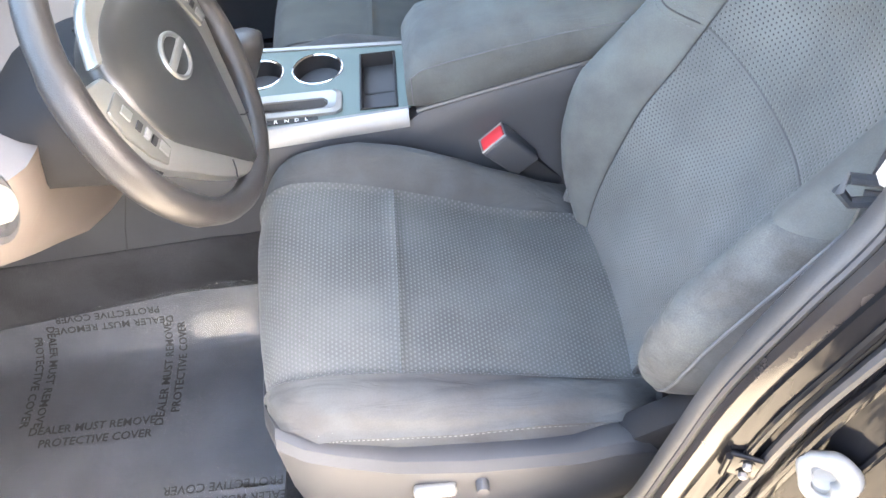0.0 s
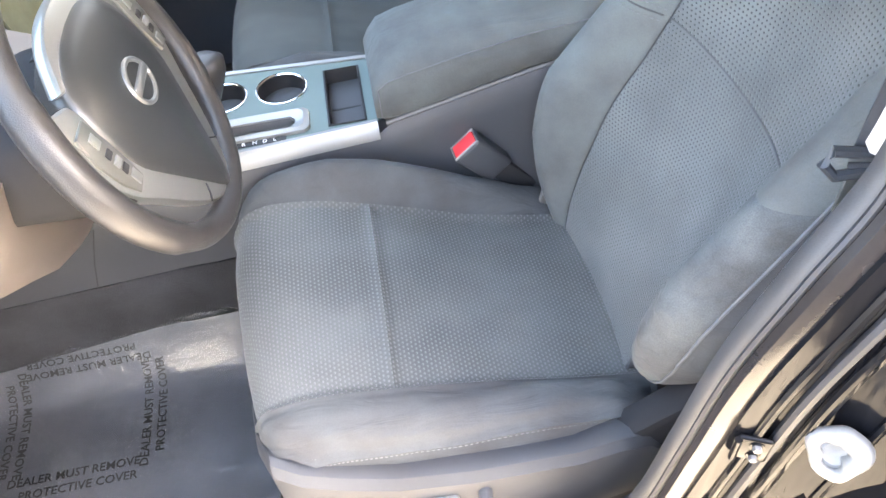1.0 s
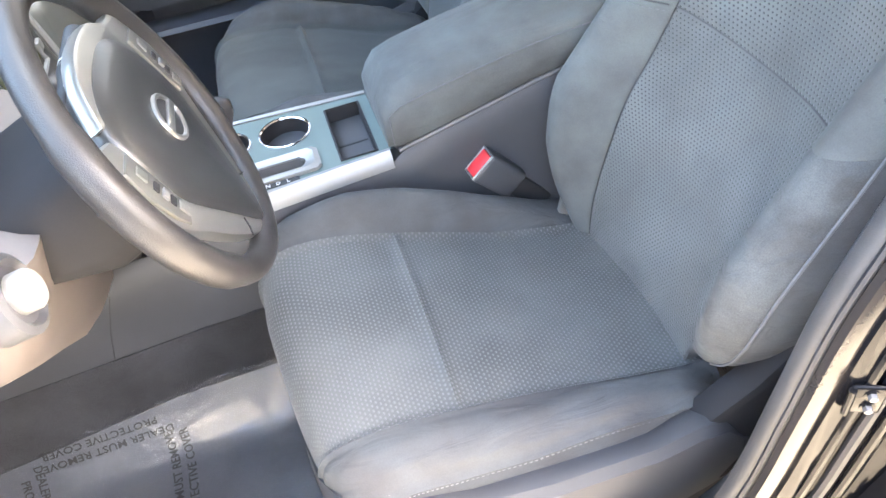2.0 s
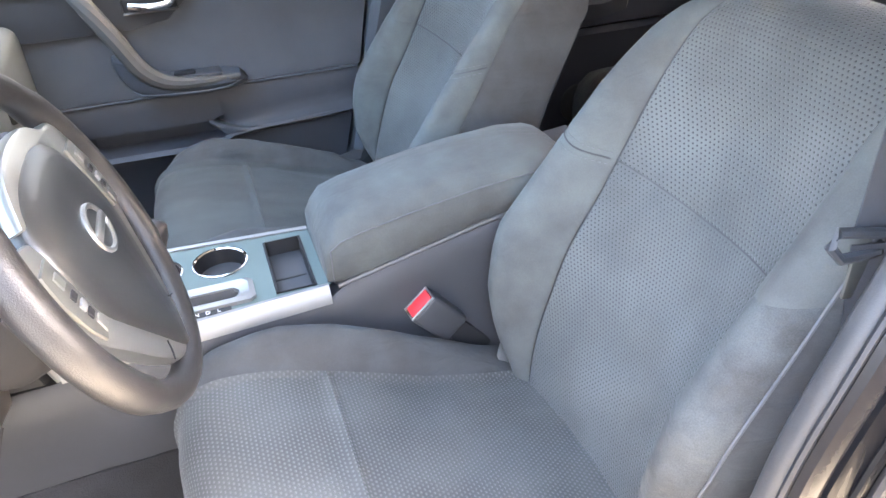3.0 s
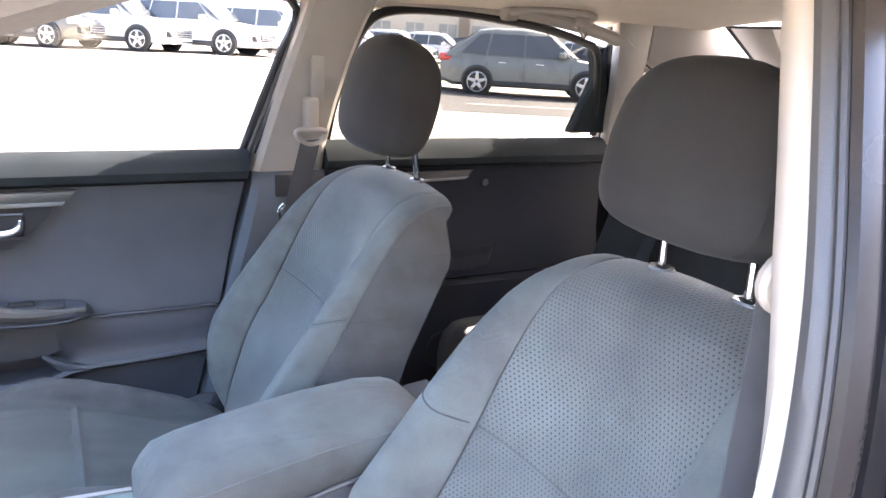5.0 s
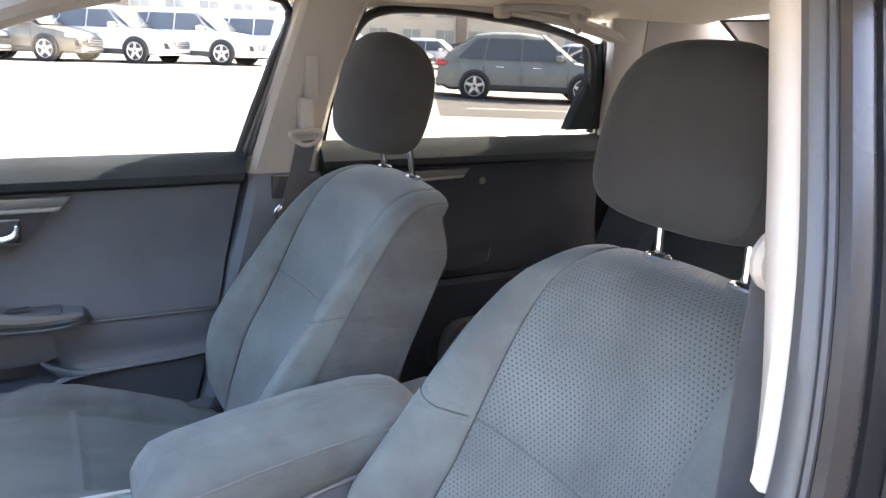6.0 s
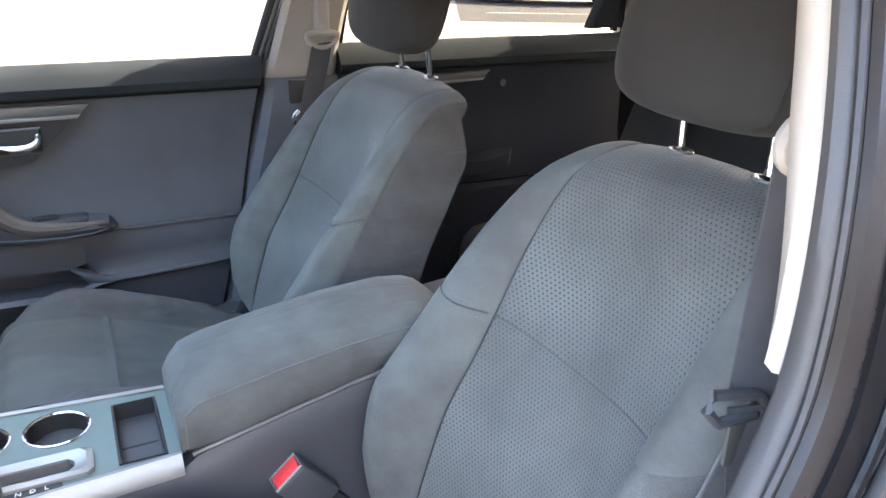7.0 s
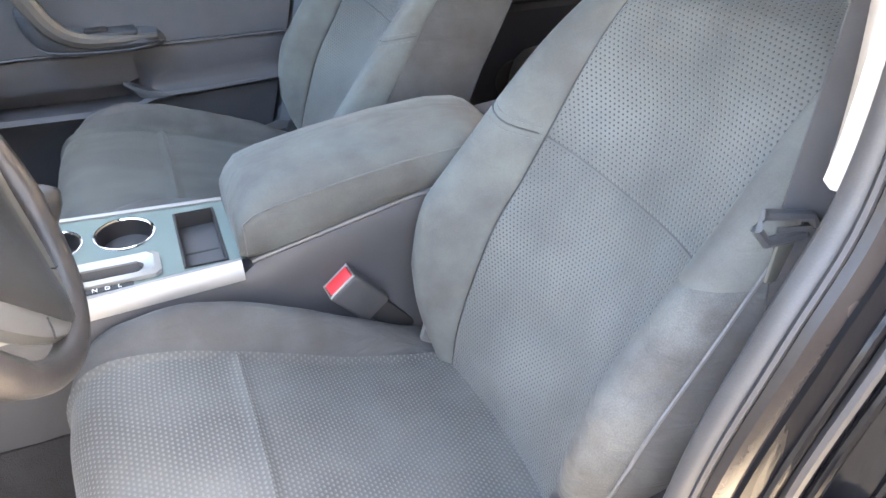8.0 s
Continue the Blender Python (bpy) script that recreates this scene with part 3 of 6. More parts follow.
    part("seam", tube([back(u, lum(u)) + np.array((0.0022, 0, -0.001)) for u in np.linspace(-0.5, 0.5, 30)], 0.0014, 6), SUEDE_DARK, seat)
    # shell behind, flank to flank
    rings = []
    for v in np.linspace(0, 1, 26):
        l, r = Vector(back(-1, v)), Vector(back(1, v))
        c = (l + r) / 2
        t = 0.003
        rings.append([l, l + Vector((0.001, 0, 0)), c + (l - c) * 0.8 + Vector((t, 0, -t * 0.25)), c + Vector((t * 1.15, 0, -t * 0.25)), c + (r - c) * 0.8 + Vector((t, 0, -t * 0.25)), r + Vector((0.001, 0, 0)), r])
    rings.append([Vector(back(u, 1.0)) + Vector((0.001, 0, -0.001)) for u in (-1, -0.86, -0.5, 0, 0.5, 0.86, 1)])
    part("backrest_shell", loft(rings, closed=False, caps=False), SUEDE_DARK, seat, "dark cloth seat back")
    # head restraint on two posts
    cx, cz = rest
    tilt = radians(14)
    for b in (-0.066, 0.066):
        foot = Vector(put(0.350 + bx, b, 1.100))
        top = Vector((cx + 0.012, foot.y, cz - 0.03))
        spots = [Vector(back(0.5 * b / mid(1.09), v)) for v in np.linspace(0.80, 1.0, 40)]
        at = min(spots, key=lambda p: abs(p.x - foot.x))
        foot.z = at.z
        part("post_collar", lathe([(0.0155, -0.004), (0.0165, 0.001), (0.0145, 0.0035), (0.0095, 0.0025), (0.007, 0.0005)], Matrix.Translation(at) @ Matrix.Diagonal((0.85, 1.2, 1, 1)), 20), COLLAR, seat, "slim smoked plastic collar", 60)
        part("head_restraint_post", tube([foot - (top - foot) * 0.15, top], 0.0058, 10), CHROME, seat, "chrome post")
    rings = []
    for k in np.linspace(-1, 1, 23):
        zr = math.sin(k * math.pi / 2)
        zl = zr * 0.109 * squat
        sq = (1 - abs(zr) ** (3.4 if zr > 0 else 8.0)) ** (1 / 2.4) if abs(zr) < 1 else 0.0
        wide = (0.139 * (1 + squat) / 2 - 0.018 * max(0, zr) + 0.002 * zr) * sq
        thick = 0.055 * (1 - abs(zr) ** 3.2) ** 0.5 if abs(zr) < 1 else 0.0
        ring = []
        for j in range(32):
            a = 2 * math.pi * j / 32
            ca, sa = math.cos(a), math.sin(a)
            yy = wide * math.copysign(abs(ca) ** 0.52, ca)
            xx = max(thick, 0.001) * math.copysign(abs(sa) ** 0.58, sa) + 0.022 * (yy / 0.14) ** 2 - 0.02
            p = Vector((xx, yy, zl))
            p = Matrix.Rotation(tilt, 3, "Y") @ p
            ring.append((cx + p.x, cy + p.y, cz + p.z))
        rings.append(ring)
    part("head_restraint", loft(rings), SHADED_SUEDE, seat, "padded grey suede head restraint with shade in its colour", 60)
    pick = 19 if side < 0 else 29
    seam = [Vector(r[pick]) + Vector((-0.0006, side * 0.0004, 0)) for r in rings[3:-3]]
    part("stitching", tube(seam, 0.0011, 5), SHADED_SUEDE, seat)
    return seat


make_seat("driver_seat", -0.360, 0.0, -1, "dark grey cloth driver seat with suede bolsters and side switches", True, 0.0, (0.335, 1.252), 0.016, 0.95)
make_seat("passenger_seat", 0.362, -0.022, 1, "dark grey cloth passenger seat with worn suede bolsters", False, -0.030, (0.268, 1.250))


def make_buckle(name, at, tilt, label):
    """A belt buckle on a stiff stalk."""
    ob = thing(name, at, label, "seatbelt buckle", "seatbelt buckles")
    ax = Vector((0.64, 0.10, -0.76)).normalized()
    wd = Vector((0.80, 0.05, 0.60))
    th = ax.cross(wd).normalized()
    wd = th.cross(ax).normalized()
    if th.y > 0:
        th, wd = -th, -wd
    m = Matrix.Translation(at) @ Matrix((th, wd, -ax)).transposed().to_4x4()
    part("housing", rbox((-0.016, -0.026, -0.085), (0.016, 0.026, 0.0), 0.006, 3, m), PLASTIC, ob, "charcoal plastic housing")
    part("release_button", rbox((-0.012, -0.021, -0.012), (0.012, 0.021, 0.0035), 0.003, 2, m), RED, ob, "red release button")
    part("rim", tube([m @ Vector(p) for p in ((-0.0135, -0.023, 0.001), (0.0135, -0.023, 0.001), (0.0135, 0.023, 0.001), (-0.0135, 0.023, 0.001))], 0.0022, 6, True), SILVER, ob)
    part("stalk", rbox((-0.010, -0.018, -0.20), (0.010, 0.018, -0.075), 0.004, 2, m), RUBBER, ob)
    return ob


make_buckle("seatbelt_buckle", (-0.113, -0.125, 0.664), -38, "red and charcoal seatbelt buckle beside the driver seat")

clip = thing("hinge_bracket", (0.02, -0.16, 0.56), "bare steel hinge bracket between cushion and backrest", "bracket")
part("plate", prism([(-0.008, 0.53), (0.012, 0.53), (0.024, 0.570), (0.020, 0.596), (0.006, 0.590)], "y", -0.166, -0.156, 0.002), SILVER, clip)


# ---- centre console ----
console = thing("center_console", (-0.3, 0.0, 0.30), "charcoal centre console with silver trim, cup holders and padded lid", "console")
shoulder = ramp_of([(-1.05, 0.70), (-0.50, 0.700), (-0.24, 0.706), (0.0, 0.764), (0.22, 0.800), (0.24, 0.80)])
wide_c = ramp_of([(-1.05, 0.16), (-0.62, 0.135), (-0.46, 0.118), (-0.235, 0.100), (0.0, 0.104), (0.24, 0.104)])
rings = []
for x in (-1.05, -0.85, -0.62, -0.54, -0.46, -0.35, -0.28, -0.24, -0.20, -0.12, 0.0, 0.12, 0.20, 0.235, 0.24):
    w, t = wide_c(x), shoulder(x) - (0.02 if x < -0.22 else 0.0)
    e = 0.02 if x > 0.235 else 0.0
    fl = float(np.interp(x, (-0.62, -0.40), (-0.010, 0.024)))
    rings.append([(x, -w - fl, 0.29), (x, -w - fl * 0.8, 0.46), (x, -w - 0.004, t - 0.05), (x, -w, t - 0.012 - e), (x, -w + 0.010, t - e), (x, w - 0.010, t - e), (x, w, t - 0.012 - e), (x, w + 0.004, t - 0.05), (x, w + fl * 0.8, 0.46), (x, w + fl, 0.29)])
part("console_body", loft(rings), PLASTIC, console, "charcoal moulded sides")
for s in (-1, 1):
    strip = []
    for x in (-1.04, -0.85, -0.62, -0.54, -0.46, -0.40):
        w, fl = wide_c(x), float(np.interp(x, (-0.62, -0.40), (-0.010, 0.024)))
        top = w + 0.004 + (fl * 0.8 - 0.004) * 0.68
        strip.append([(x, s * (w + fl + 0.006), 0.29), (x, s * (w + fl * 0.8 + 0.006), 0.46), (x, s * (top + 0.006), 0.507), (x, s * (top + 0.003), 0.513), (x, s * (top - 0.006), 0.513), (x, s * (w + fl - 0.01), 0.29)])
    part("carpet_strip", loft(strip), CARPET, console, "charcoal carpet along the tunnel")
    part("shoulder_bead", tube([(x, s * (wide_c(x) - 0.003), shoulder(x) + 0.001) for x in np.linspace(-0.225, 0.13, 14)], 0.0035, 6), PLASTIC_MID, console, "raised edge bead")
    part("side_seam", tube([(-0.689, s * 0.1435, 0.645), (-0.72, s * 0.140, 0.57), (-0.753, s * 0.137, 0.47)], 0.0010, 5), RUBBER, console)

# trim plate with round and square openings: strips butted round the wells
TOP = 0.708
CUPS = ((-0.382, 0.040, 0.0405), (-0.478, 0.040, 0.0385))
BIN = (-0.311, -0.255, -0.078, 0.066)
SLOT = (-0.56, -0.345, -0.078, -0.030)


def trim_plate():
    bm = bmesh.new()
    xs = sorted({-0.60, -0.232} | {round(v, 4) for v in np.linspace(-0.60, -0.232, 75)})
    nx, ny = 150, 96
    gx = np.linspace(-0.60, -0.232, nx)
    verts = {}

    def at(i, j):
        if (i, j) not in verts:
            x = gx[i]
            w = wide_c(x) - 0.016
            verts[i, j] = bm.verts.new((x + 0.012 * (1 - (2 * j / (ny - 1) - 1) ** 2) * (1 if i == nx - 1 else 0), -w + 2 * w * j / (ny - 1), TOP))
        return verts[i, j]

    for i in range(nx - 1):
        for j in range(ny - 1):
            x = (gx[i] + gx[i + 1]) / 2
            w = wide_c(x) - 0.016
            y = -w + 2 * w * (j + 0.5) / (ny - 1)
            if any((x - a) ** 2 + (y - b) ** 2 < r * r for a, b, r in CUPS):
                continue
            if BIN[0] < x < BIN[1] and BIN[2] < y < BIN[3]:
                continue
            if SLOT[0] < x < SLOT[1] and SLOT[2] < y < SLOT[3]:
                continue
            bm.faces.new((at(i, j), at(i + 1, j), at(i + 1, j + 1), at(i, j + 1)))
    return bm


part("trim_plate", trim_plate(), BRUSHED, console, "grey-green brushed trim plate")
for s in (-1, 1):
    rail = []
    for x in np.linspace(-0.605, -0.238, 24):
        w = wide_c(x)
        wd = 0.017 if s < 0 else 0.010
        rail.append([(x, s * (w - 0.017), TOP - 0.004), (x, s * (w - 0.017), TOP + 0.003), (x, s * (w - 0.010), TOP + 0.004), (x, s * (w + 0.002), TOP - wd * 0.5), (x, s * (w + 0.004), TOP - wd - 0.004), (x, s * (w - 0.010), TOP - wd - 0.006)])
    part("edge_rail", loft(rail), SILVER, console, "satin silver edge rail")
for x, y, r in CUPS:
    m = Matrix.Translation((x, y, TOP))
    part("cup_ring", lathe([(r - 0.002, -0.004), (r - 0.002, 0.001), (r, 0.0025), (r + 0.002, 0.0022), (r + 0.003, -0.001)], m, 40, caps=False), CHROME, console, "chrome cup holder ring")
    bm = bmesh.new()
    prof = [(r - 0.002, 0.0), (r - 0.003, -0.03), (r - 0.006, -0.075), (0.001, -0.078)]
    rr = [[m @ Vector((q * math.cos(a), q * math.sin(a), h)) for a in np.linspace(0, 2 * math.pi, 40, endpoint=False)] for q, h in prof]
    part("cup_well", loft(rr, caps=False, bm=bm), RUBBER, console, "black cup well")


def well(x0, x1, y0, y1, deep, mat_, name, lab, r=0.004):
    bm = bmesh.new()
    a = [(x0, y0, TOP), (x1, y0, TOP), (x1, y1, TOP), (x0, y1, TOP)]
    b = [(x0 + r, y0 + r, TOP - deep), (x1 - r, y0 + r, TOP - deep), (x1 - r, y1 - r, TOP - deep), (x0 + r, y1 - r, TOP - deep)]
    loft([a, b], caps=False, bm=bm)
    bm.faces.new([bm.verts.new(p) for p in b])
    part(name, bm, mat_, console, lab)


well(BIN[0], BIN[1], BIN[2], BIN[3], 0.055, RUBBER, "tray_well", "dark open tray")
part("tray_divider", rbox((BIN[0] + 0.004, -0.012, TOP - 0.052), (BIN[1] - 0.004, -0.007, TOP - 0.022), 0.001), RUBBER, console)
part("tray_insert", rbox((BIN[0] + 0.004, -0.006, TOP - 0.052), (BIN[1] - 0.004, 0.062, TOP - 0.028), 0.004), RUBBER, console)
part("tray_rim", tube([(BIN[0], BIN[2], TOP + 0.001), (BIN[1], BIN[2], TOP + 0.001), (BIN[1], BIN[3], TOP + 0.001), (BIN[0], BIN[3], TOP + 0.001)], 0.0022, 6, True), RUBBER, console)
# shift gate
well(SLOT[0] + 0.006, SLOT[1] - 0.018, SLOT[2] + 0.012, SLOT[3] - 0.010, 0.012, PLASTIC_MID, "gate_well", "dark shift gate")
gate = []
for f, h in ((0.0, -0.002), (0.0, 0.006), (0.35, 0.009), (1.0, 0.003), (1.0, -0.004)):
    x0, x1, y0, y1 = (SLOT[0] - 0.004 + f * 0.010, SLOT[1] + 0.004 - f * 0.022, SLOT[2] - 0.004 + f * 0.016, SLOT[3] + 0.004 - f * 0.014)
    c = 0.008
    gate.append([(x0 + c, y0, TOP + h), (x1 - c, y0, TOP + h), (x1, y0 + c, TOP + h), (x1, y1 - c, TOP + h), (x1 - c, y1, TOP + h), (x0 + c, y1, TOP + h), (x0, y1 - c, TOP + h), (x0, y0 + c, TOP + h)])
part("gate_surround", loft(gate, caps=False), SILVER, console, "satin silver shift gate surround")
part("gate_label", rbox((-0.56, -0.094, TOP + 0.0005), (-0.378, -0.083, TOP + 0.002), 0.001, 1), RUBBER, console, "black gear label strip")
for x, ch in ((-0.443, "R"), (-0.426, "N"), (-0.4105, "D"), (-0.3955, "L"), (-0.459, "P")):
    lettering(ch, 0.010, Matrix.Translation((x, -0.0885, TOP + 0.0024)), PALE_INK, console, "gear_letter")
part("shift_lever", tube([(-0.490, -0.054, TOP - 0.01), (-0.484, -0.054, 0.75), (-0.478, -0.054, 0.775)], 0.008, 10), CHROME, console, "chrome lever stem")
part("shift_knob", loft([[(-0.474 + r * 1.35 * math.cos(a) + (z - 0.80) * 0.25, -0.054 + r * math.sin(a), z) for a in np.linspace(0, 2 * math.pi, 18, endpoint=False)] for z, r in ((0.765, 0.012), (0.775, 0.017), (0.80, 0.021), (0.825, 0.024), (0.842, 0.022), (0.850, 0.012))]), LEATHER, console, "dark leather shift knob", 60)

# padded lid
lid_rings = []
LIDX = (-0.238, -0.236, -0.228, -0.212, -0.18, -0.10, 0.0, 0.09, 0.135, 0.156, 0.166, 0.168)
for x in LIDX:
    f = min(1.0, math.sqrt(max(0.02, (x + 0.239) / 0.035))) if x < -0.204 else (1.0 if x < 0.12 else math.sqrt(max(0.02, 1 - ((x - 0.12) / 0.049) ** 2)))
    zb = shoulder(max(x, -0.20)) - 0.003
    zt = zb + 0.012 + (float(np.interp(x, (-0.24, -0.18, -0.05, 0.08, 0.17), (0.805, 0.812, 0.836, 0.846, 0.838))) - zb - 0.012) * (0.35 + 0.65 * f)
    w = 0.080 + 0.010 * f
    ring = []
    for b, h in ((-0.93, 0.0), (-1.0, 0.10), (-1.0, 0.60), (-0.95, 0.76), (-0.80, 0.92), (-0.45, 0.99), (0, 1.0), (0.45, 0.99), (0.80, 0.92), (0.95, 0.76), (1.0, 0.60), (1.0, 0.10), (0.93, 0.0)):
        ring.append((x, b * w - 0.008, zb + h * (zt - zb)))
    lid_rings.append(ring)
lid = part("armrest_lid", loft([r for r in lid_rings]), SUEDE, console, "padded grey suede armrest lid", 60)
for s in (-1, 1):
    cord = [Vector(r[3 if s < 0 else 9]) + Vector((0, s * 0.0005, 0)) for r in lid_rings[2:-2]]
    part("stitching", tube(cord, 0.0012, 5), THREAD, lid)
part("stitching", tube([Vector(p) - Vector((0.001, 0, 0)) for p in lid_rings[2][1:4]], 0.0012, 5), THREAD, lid)
part("lid_base", rbox((-0.230, -0.078, 0.690), (-0.19, 0.070, 0.745), 0.012), PLASTIC, console)

# ---- steering wheel ----
WC, WT = Vector((-0.489, -0.310, 0.980)), 0.381
WU = Vector((-math.sin(WT), 0, math.cos(WT)))
WR = Matrix.Rotation(radians(-0.9), 3, WU) @ Vector((0, 1, 0))
WN = WR.cross(WU)
wheel = thing("steering_wheel", WC - WN * 0.03, "dark leather steering wheel with silver spokes and button pads", "steering wheel")


def onwheel(r, u, n=0.0):
    """r to the car's right, u up along the wheel's face, n towards the driver."""
    return WC + WR * r + WU * u + WN * n


rings = []
for k in range(64):
    ca, sa = math.cos(2 * math.pi * k / 64), math.sin(2 * math.pi * k / 64)
    fat = 0.0160 + (0.0022 if abs(ca) > 0.8 else 0.0)
    rings.append([onwheel(ca * (0.1674 + 0.96 * fat * math.cos(b)), sa * (0.1674 + 0.96 * fat * math.cos(b)), fat * math.sin(b)) for b in np.linspace(0, 2 * math.pi, 14, endpoint=False)])
bm = loft(rings + [rings[0]], caps=False)
bmesh.ops.remove_doubles(bm, verts=bm.verts, dist=1e-6)
part("rim", bm, LEATHER, wheel, "worn dark leather rim")
hub = []
hub_line = smooth_path([(0, 0.092), (0.042, 0.089), (0.078, 0.076), (0.100, 0.046), (0.105, 0.008), (0.099, -0.028), (0.083, -0.055), (0.060, -0.088), (0.035, -0.124), (0.014, -0.154), (0, -0.163)], 30)
hub_line = [(a, b) for a, b in hub_line] + [(-a, b) for a, b in hub_line[-2:0:-1]]
for n_, k, kt in ((-0.030, 0.90, 0.90), (-0.012, 0.98, 0.98), (0.003, 1.0, 1.0), (0.010, 0.97, 0.94), (0.015, 0.86, 0.80), (0.018, 0.62, 0.54), (0.0197, 0.32, 0.18), (0.020, 0.02, 0.02)):
    hub.append([onwheel(a * k, -0.015 + (b + 0.015) * (k if b < -0.015 else kt), n_) for a, b in hub_line])
part("hub_cover", loft(hub), HUB, wheel, "charcoal grained hub cover", 60)
WM = Matrix.Translation(WC) @ Matrix((WR, WU, WN)).transposed().to_4x4()


def plate(outline, n0, n1, r=0.003):
    bm = prism(outline, "z", n0, n1, r)
    bmesh.ops.transform(bm, matrix=WM, verts=bm.verts)
    return bm


for s in (-1, 1):
    wing = [tuple(p) for p in smooth_path([(-0.090, 0.070), (-0.050, 0.098), (0.000, 0.108), (0.066, 0.100), (0.104, 0.080), (0.136, 0.074), (0.149, 0.052), (0.150, 0.022), (0.146, -0.012), (0.133, -0.038), (0.110, -0.066), (0.087, -0.097), (0.057, -0.131), (0.030, -0.154), (0.008, -0.167)], 40)] + [(0.006, -0.146), (0.040, -0.104), (0.066, -0.062), (0.082, -0.028), (0.084, 0.010), (0.074, 0.048), (0.050, 0.068), (0.018, 0.078), (-0.030, 0.076), (-0.080, 0.062)]
    if s < 0:
        wing = [(0.098, 0.062), (0.132, 0.074)] + wing[next(i for i, p in enumerate(wing) if p[0] > 0.138 and p[1] < 0.064):-5]
    part("spoke", plate([(s * a, b) for a, b in wing], -0.010, 0.008, 0.005), PEWTER, wheel, "satin silver spoke cover")
    part("spoke_back", plate([(s * a * 0.97, b) for a, b in ((0.06, 0.044), (0.120, 0.050), (0.164, 0.044), (0.167, -0.016), (0.152, -0.034), (0.132, -0.040), (0.10, -0.040))], -0.026, 0.003, 0.006), LEATHER, wheel)
    part("button_pad", plate([(s * a, b) for a, b in ((0.106, 0.048), (0.136, 0.048), (0.144, 0.020), (0.140, -0.012), (0.131, -0.032), (0.108, -0.030), (0.105, -0.004), (0.105, 0.022))], 0.007, 0.0120, 0.003), PEWTER_DARK, wheel, "grey button pad")
    for u, c, mat_ in ((-0.021, 0.119, PEWTER), (-0.007, 0.121, RUBBER), (0.003, 0.122, SILVER), (0.014, 0.122, RUBBER), (0.031, 0.121, PEWTER)):
        hh = 0.0035 if mat_ is not PEWTER else 0.0065
        part("button", plate([(s * (c + a), u + b) for a, b in ((-0.006, -hh), (0.006, -hh), (0.006, hh), (-0.006, hh))], 0.0115, 0.0140 if mat_ is not SILVER else 0.0150, 0.0012), mat_, wheel)
    part("spoke_seam", tube([onwheel(s * a, b, 0.0084) for a, b in ((0.058, -0.131), (0.049, -0.127), (0.040, -0.119))], 0.0010, 5), RUBBER, wheel)
part("emblem_ring", tube([onwheel(0.003 + 0.028 * math.cos(a), 0.001 + 0.0225 * math.sin(a), 0.0200) for a in np.linspace(0, 2 * math.pi, 32, endpoint=False)], 0.0030, 8, True), PEWTER, wheel, "plain chrome oval badge ring")
part("emblem_bar", rbox((-0.030, -0.005, 0), (0.030, 0.005, 0.005), 0.002, 2, Matrix.Translation(onwheel(0.003, 0.001, 0.0182)) @ Matrix((WR, WU, WN)).transposed().to_4x4()), PEWTER, wheel, "plain chrome bar")
for k in range(3):
    part("print_bar", rbox((-0.010, -0.0012, 0), (0.010, 0.0012, 0.0006), 0, 1, Matrix.Translation(onwheel(0.03, -0.048 - 0.005 * k, 0.0172 - 0.0008 * k)) @ Matrix((WR, WU, WN)).transposed().to_4x4()), THREAD, wheel)

# column shroud and stalks
column = thing("steering_column", WC - WN * 0.12, "charcoal steering column shroud behind the wheel", "steering column")
rings = []
for n_, w, hu, hd in ((-0.045, 0.060, 0.040, 0.080), (-0.06, 0.086, 0.052, 0.092), (-0.10, 0.098, 0.056, 0.092), (-0.15, 0.096, 0.056, 0.066), (-0.22, 0.088, 0.05, 0.030), (-0.30, 0.080, 0.05, 0.020)):
    ring = []
    for j in range(24):
        a = 2 * math.pi * j / 24
        ca, sa = math.cos(a), math.sin(a)
        ring.append(onwheel(w * math.copysign(abs(ca) ** 0.6, ca), 0.015 + (hu if sa > 0 else hd) * math.copysign(abs(sa) ** 0.6, sa), n_))
    rings.append(ring)
part("shroud", loft(rings), SHROUD, column, "matt black plastic shroud")
for s, nm in ((1, "wiper_stalk"),):
    a, b = onwheel(s * 0.02, 0.060, -0.060), onwheel(s * 0.185, 0.060, -0.056)
    part(nm, tube([a, a.lerp(b, 0.3), a.lerp(b, 0.45), b], (0.009, 0.009, 0.0125, 0.0135), 14), RUBBER, column, "black control stalk")
    d = (b - a).normalized()
    for q in (0.50, 0.56):
        c = a.lerp(b, q)
        part("marking", tube([c - d * 0.0015, c + d * 0.0015], 0.0132, 14), PALE_INK if q > 0.53 else PLASTIC_MID, column)
    for q in (0.20, 0.30, 0.38, 0.64, 0.72):
        c = a.lerp(b, q) + (WN * 0.84 + WU * 0.54) * (0.0095 if q < 0.35 else 0.0122 if q < 0.5 else 0.0131)
        part("print_bar", rbox((-0.002, -0.005, -0.0004), (0.002, 0.005, 0.0004), 0, 1, Matrix.Translation(c) @ Matrix((WR, WU, WN)).transposed().to_4x4()), PALE_INK, column)

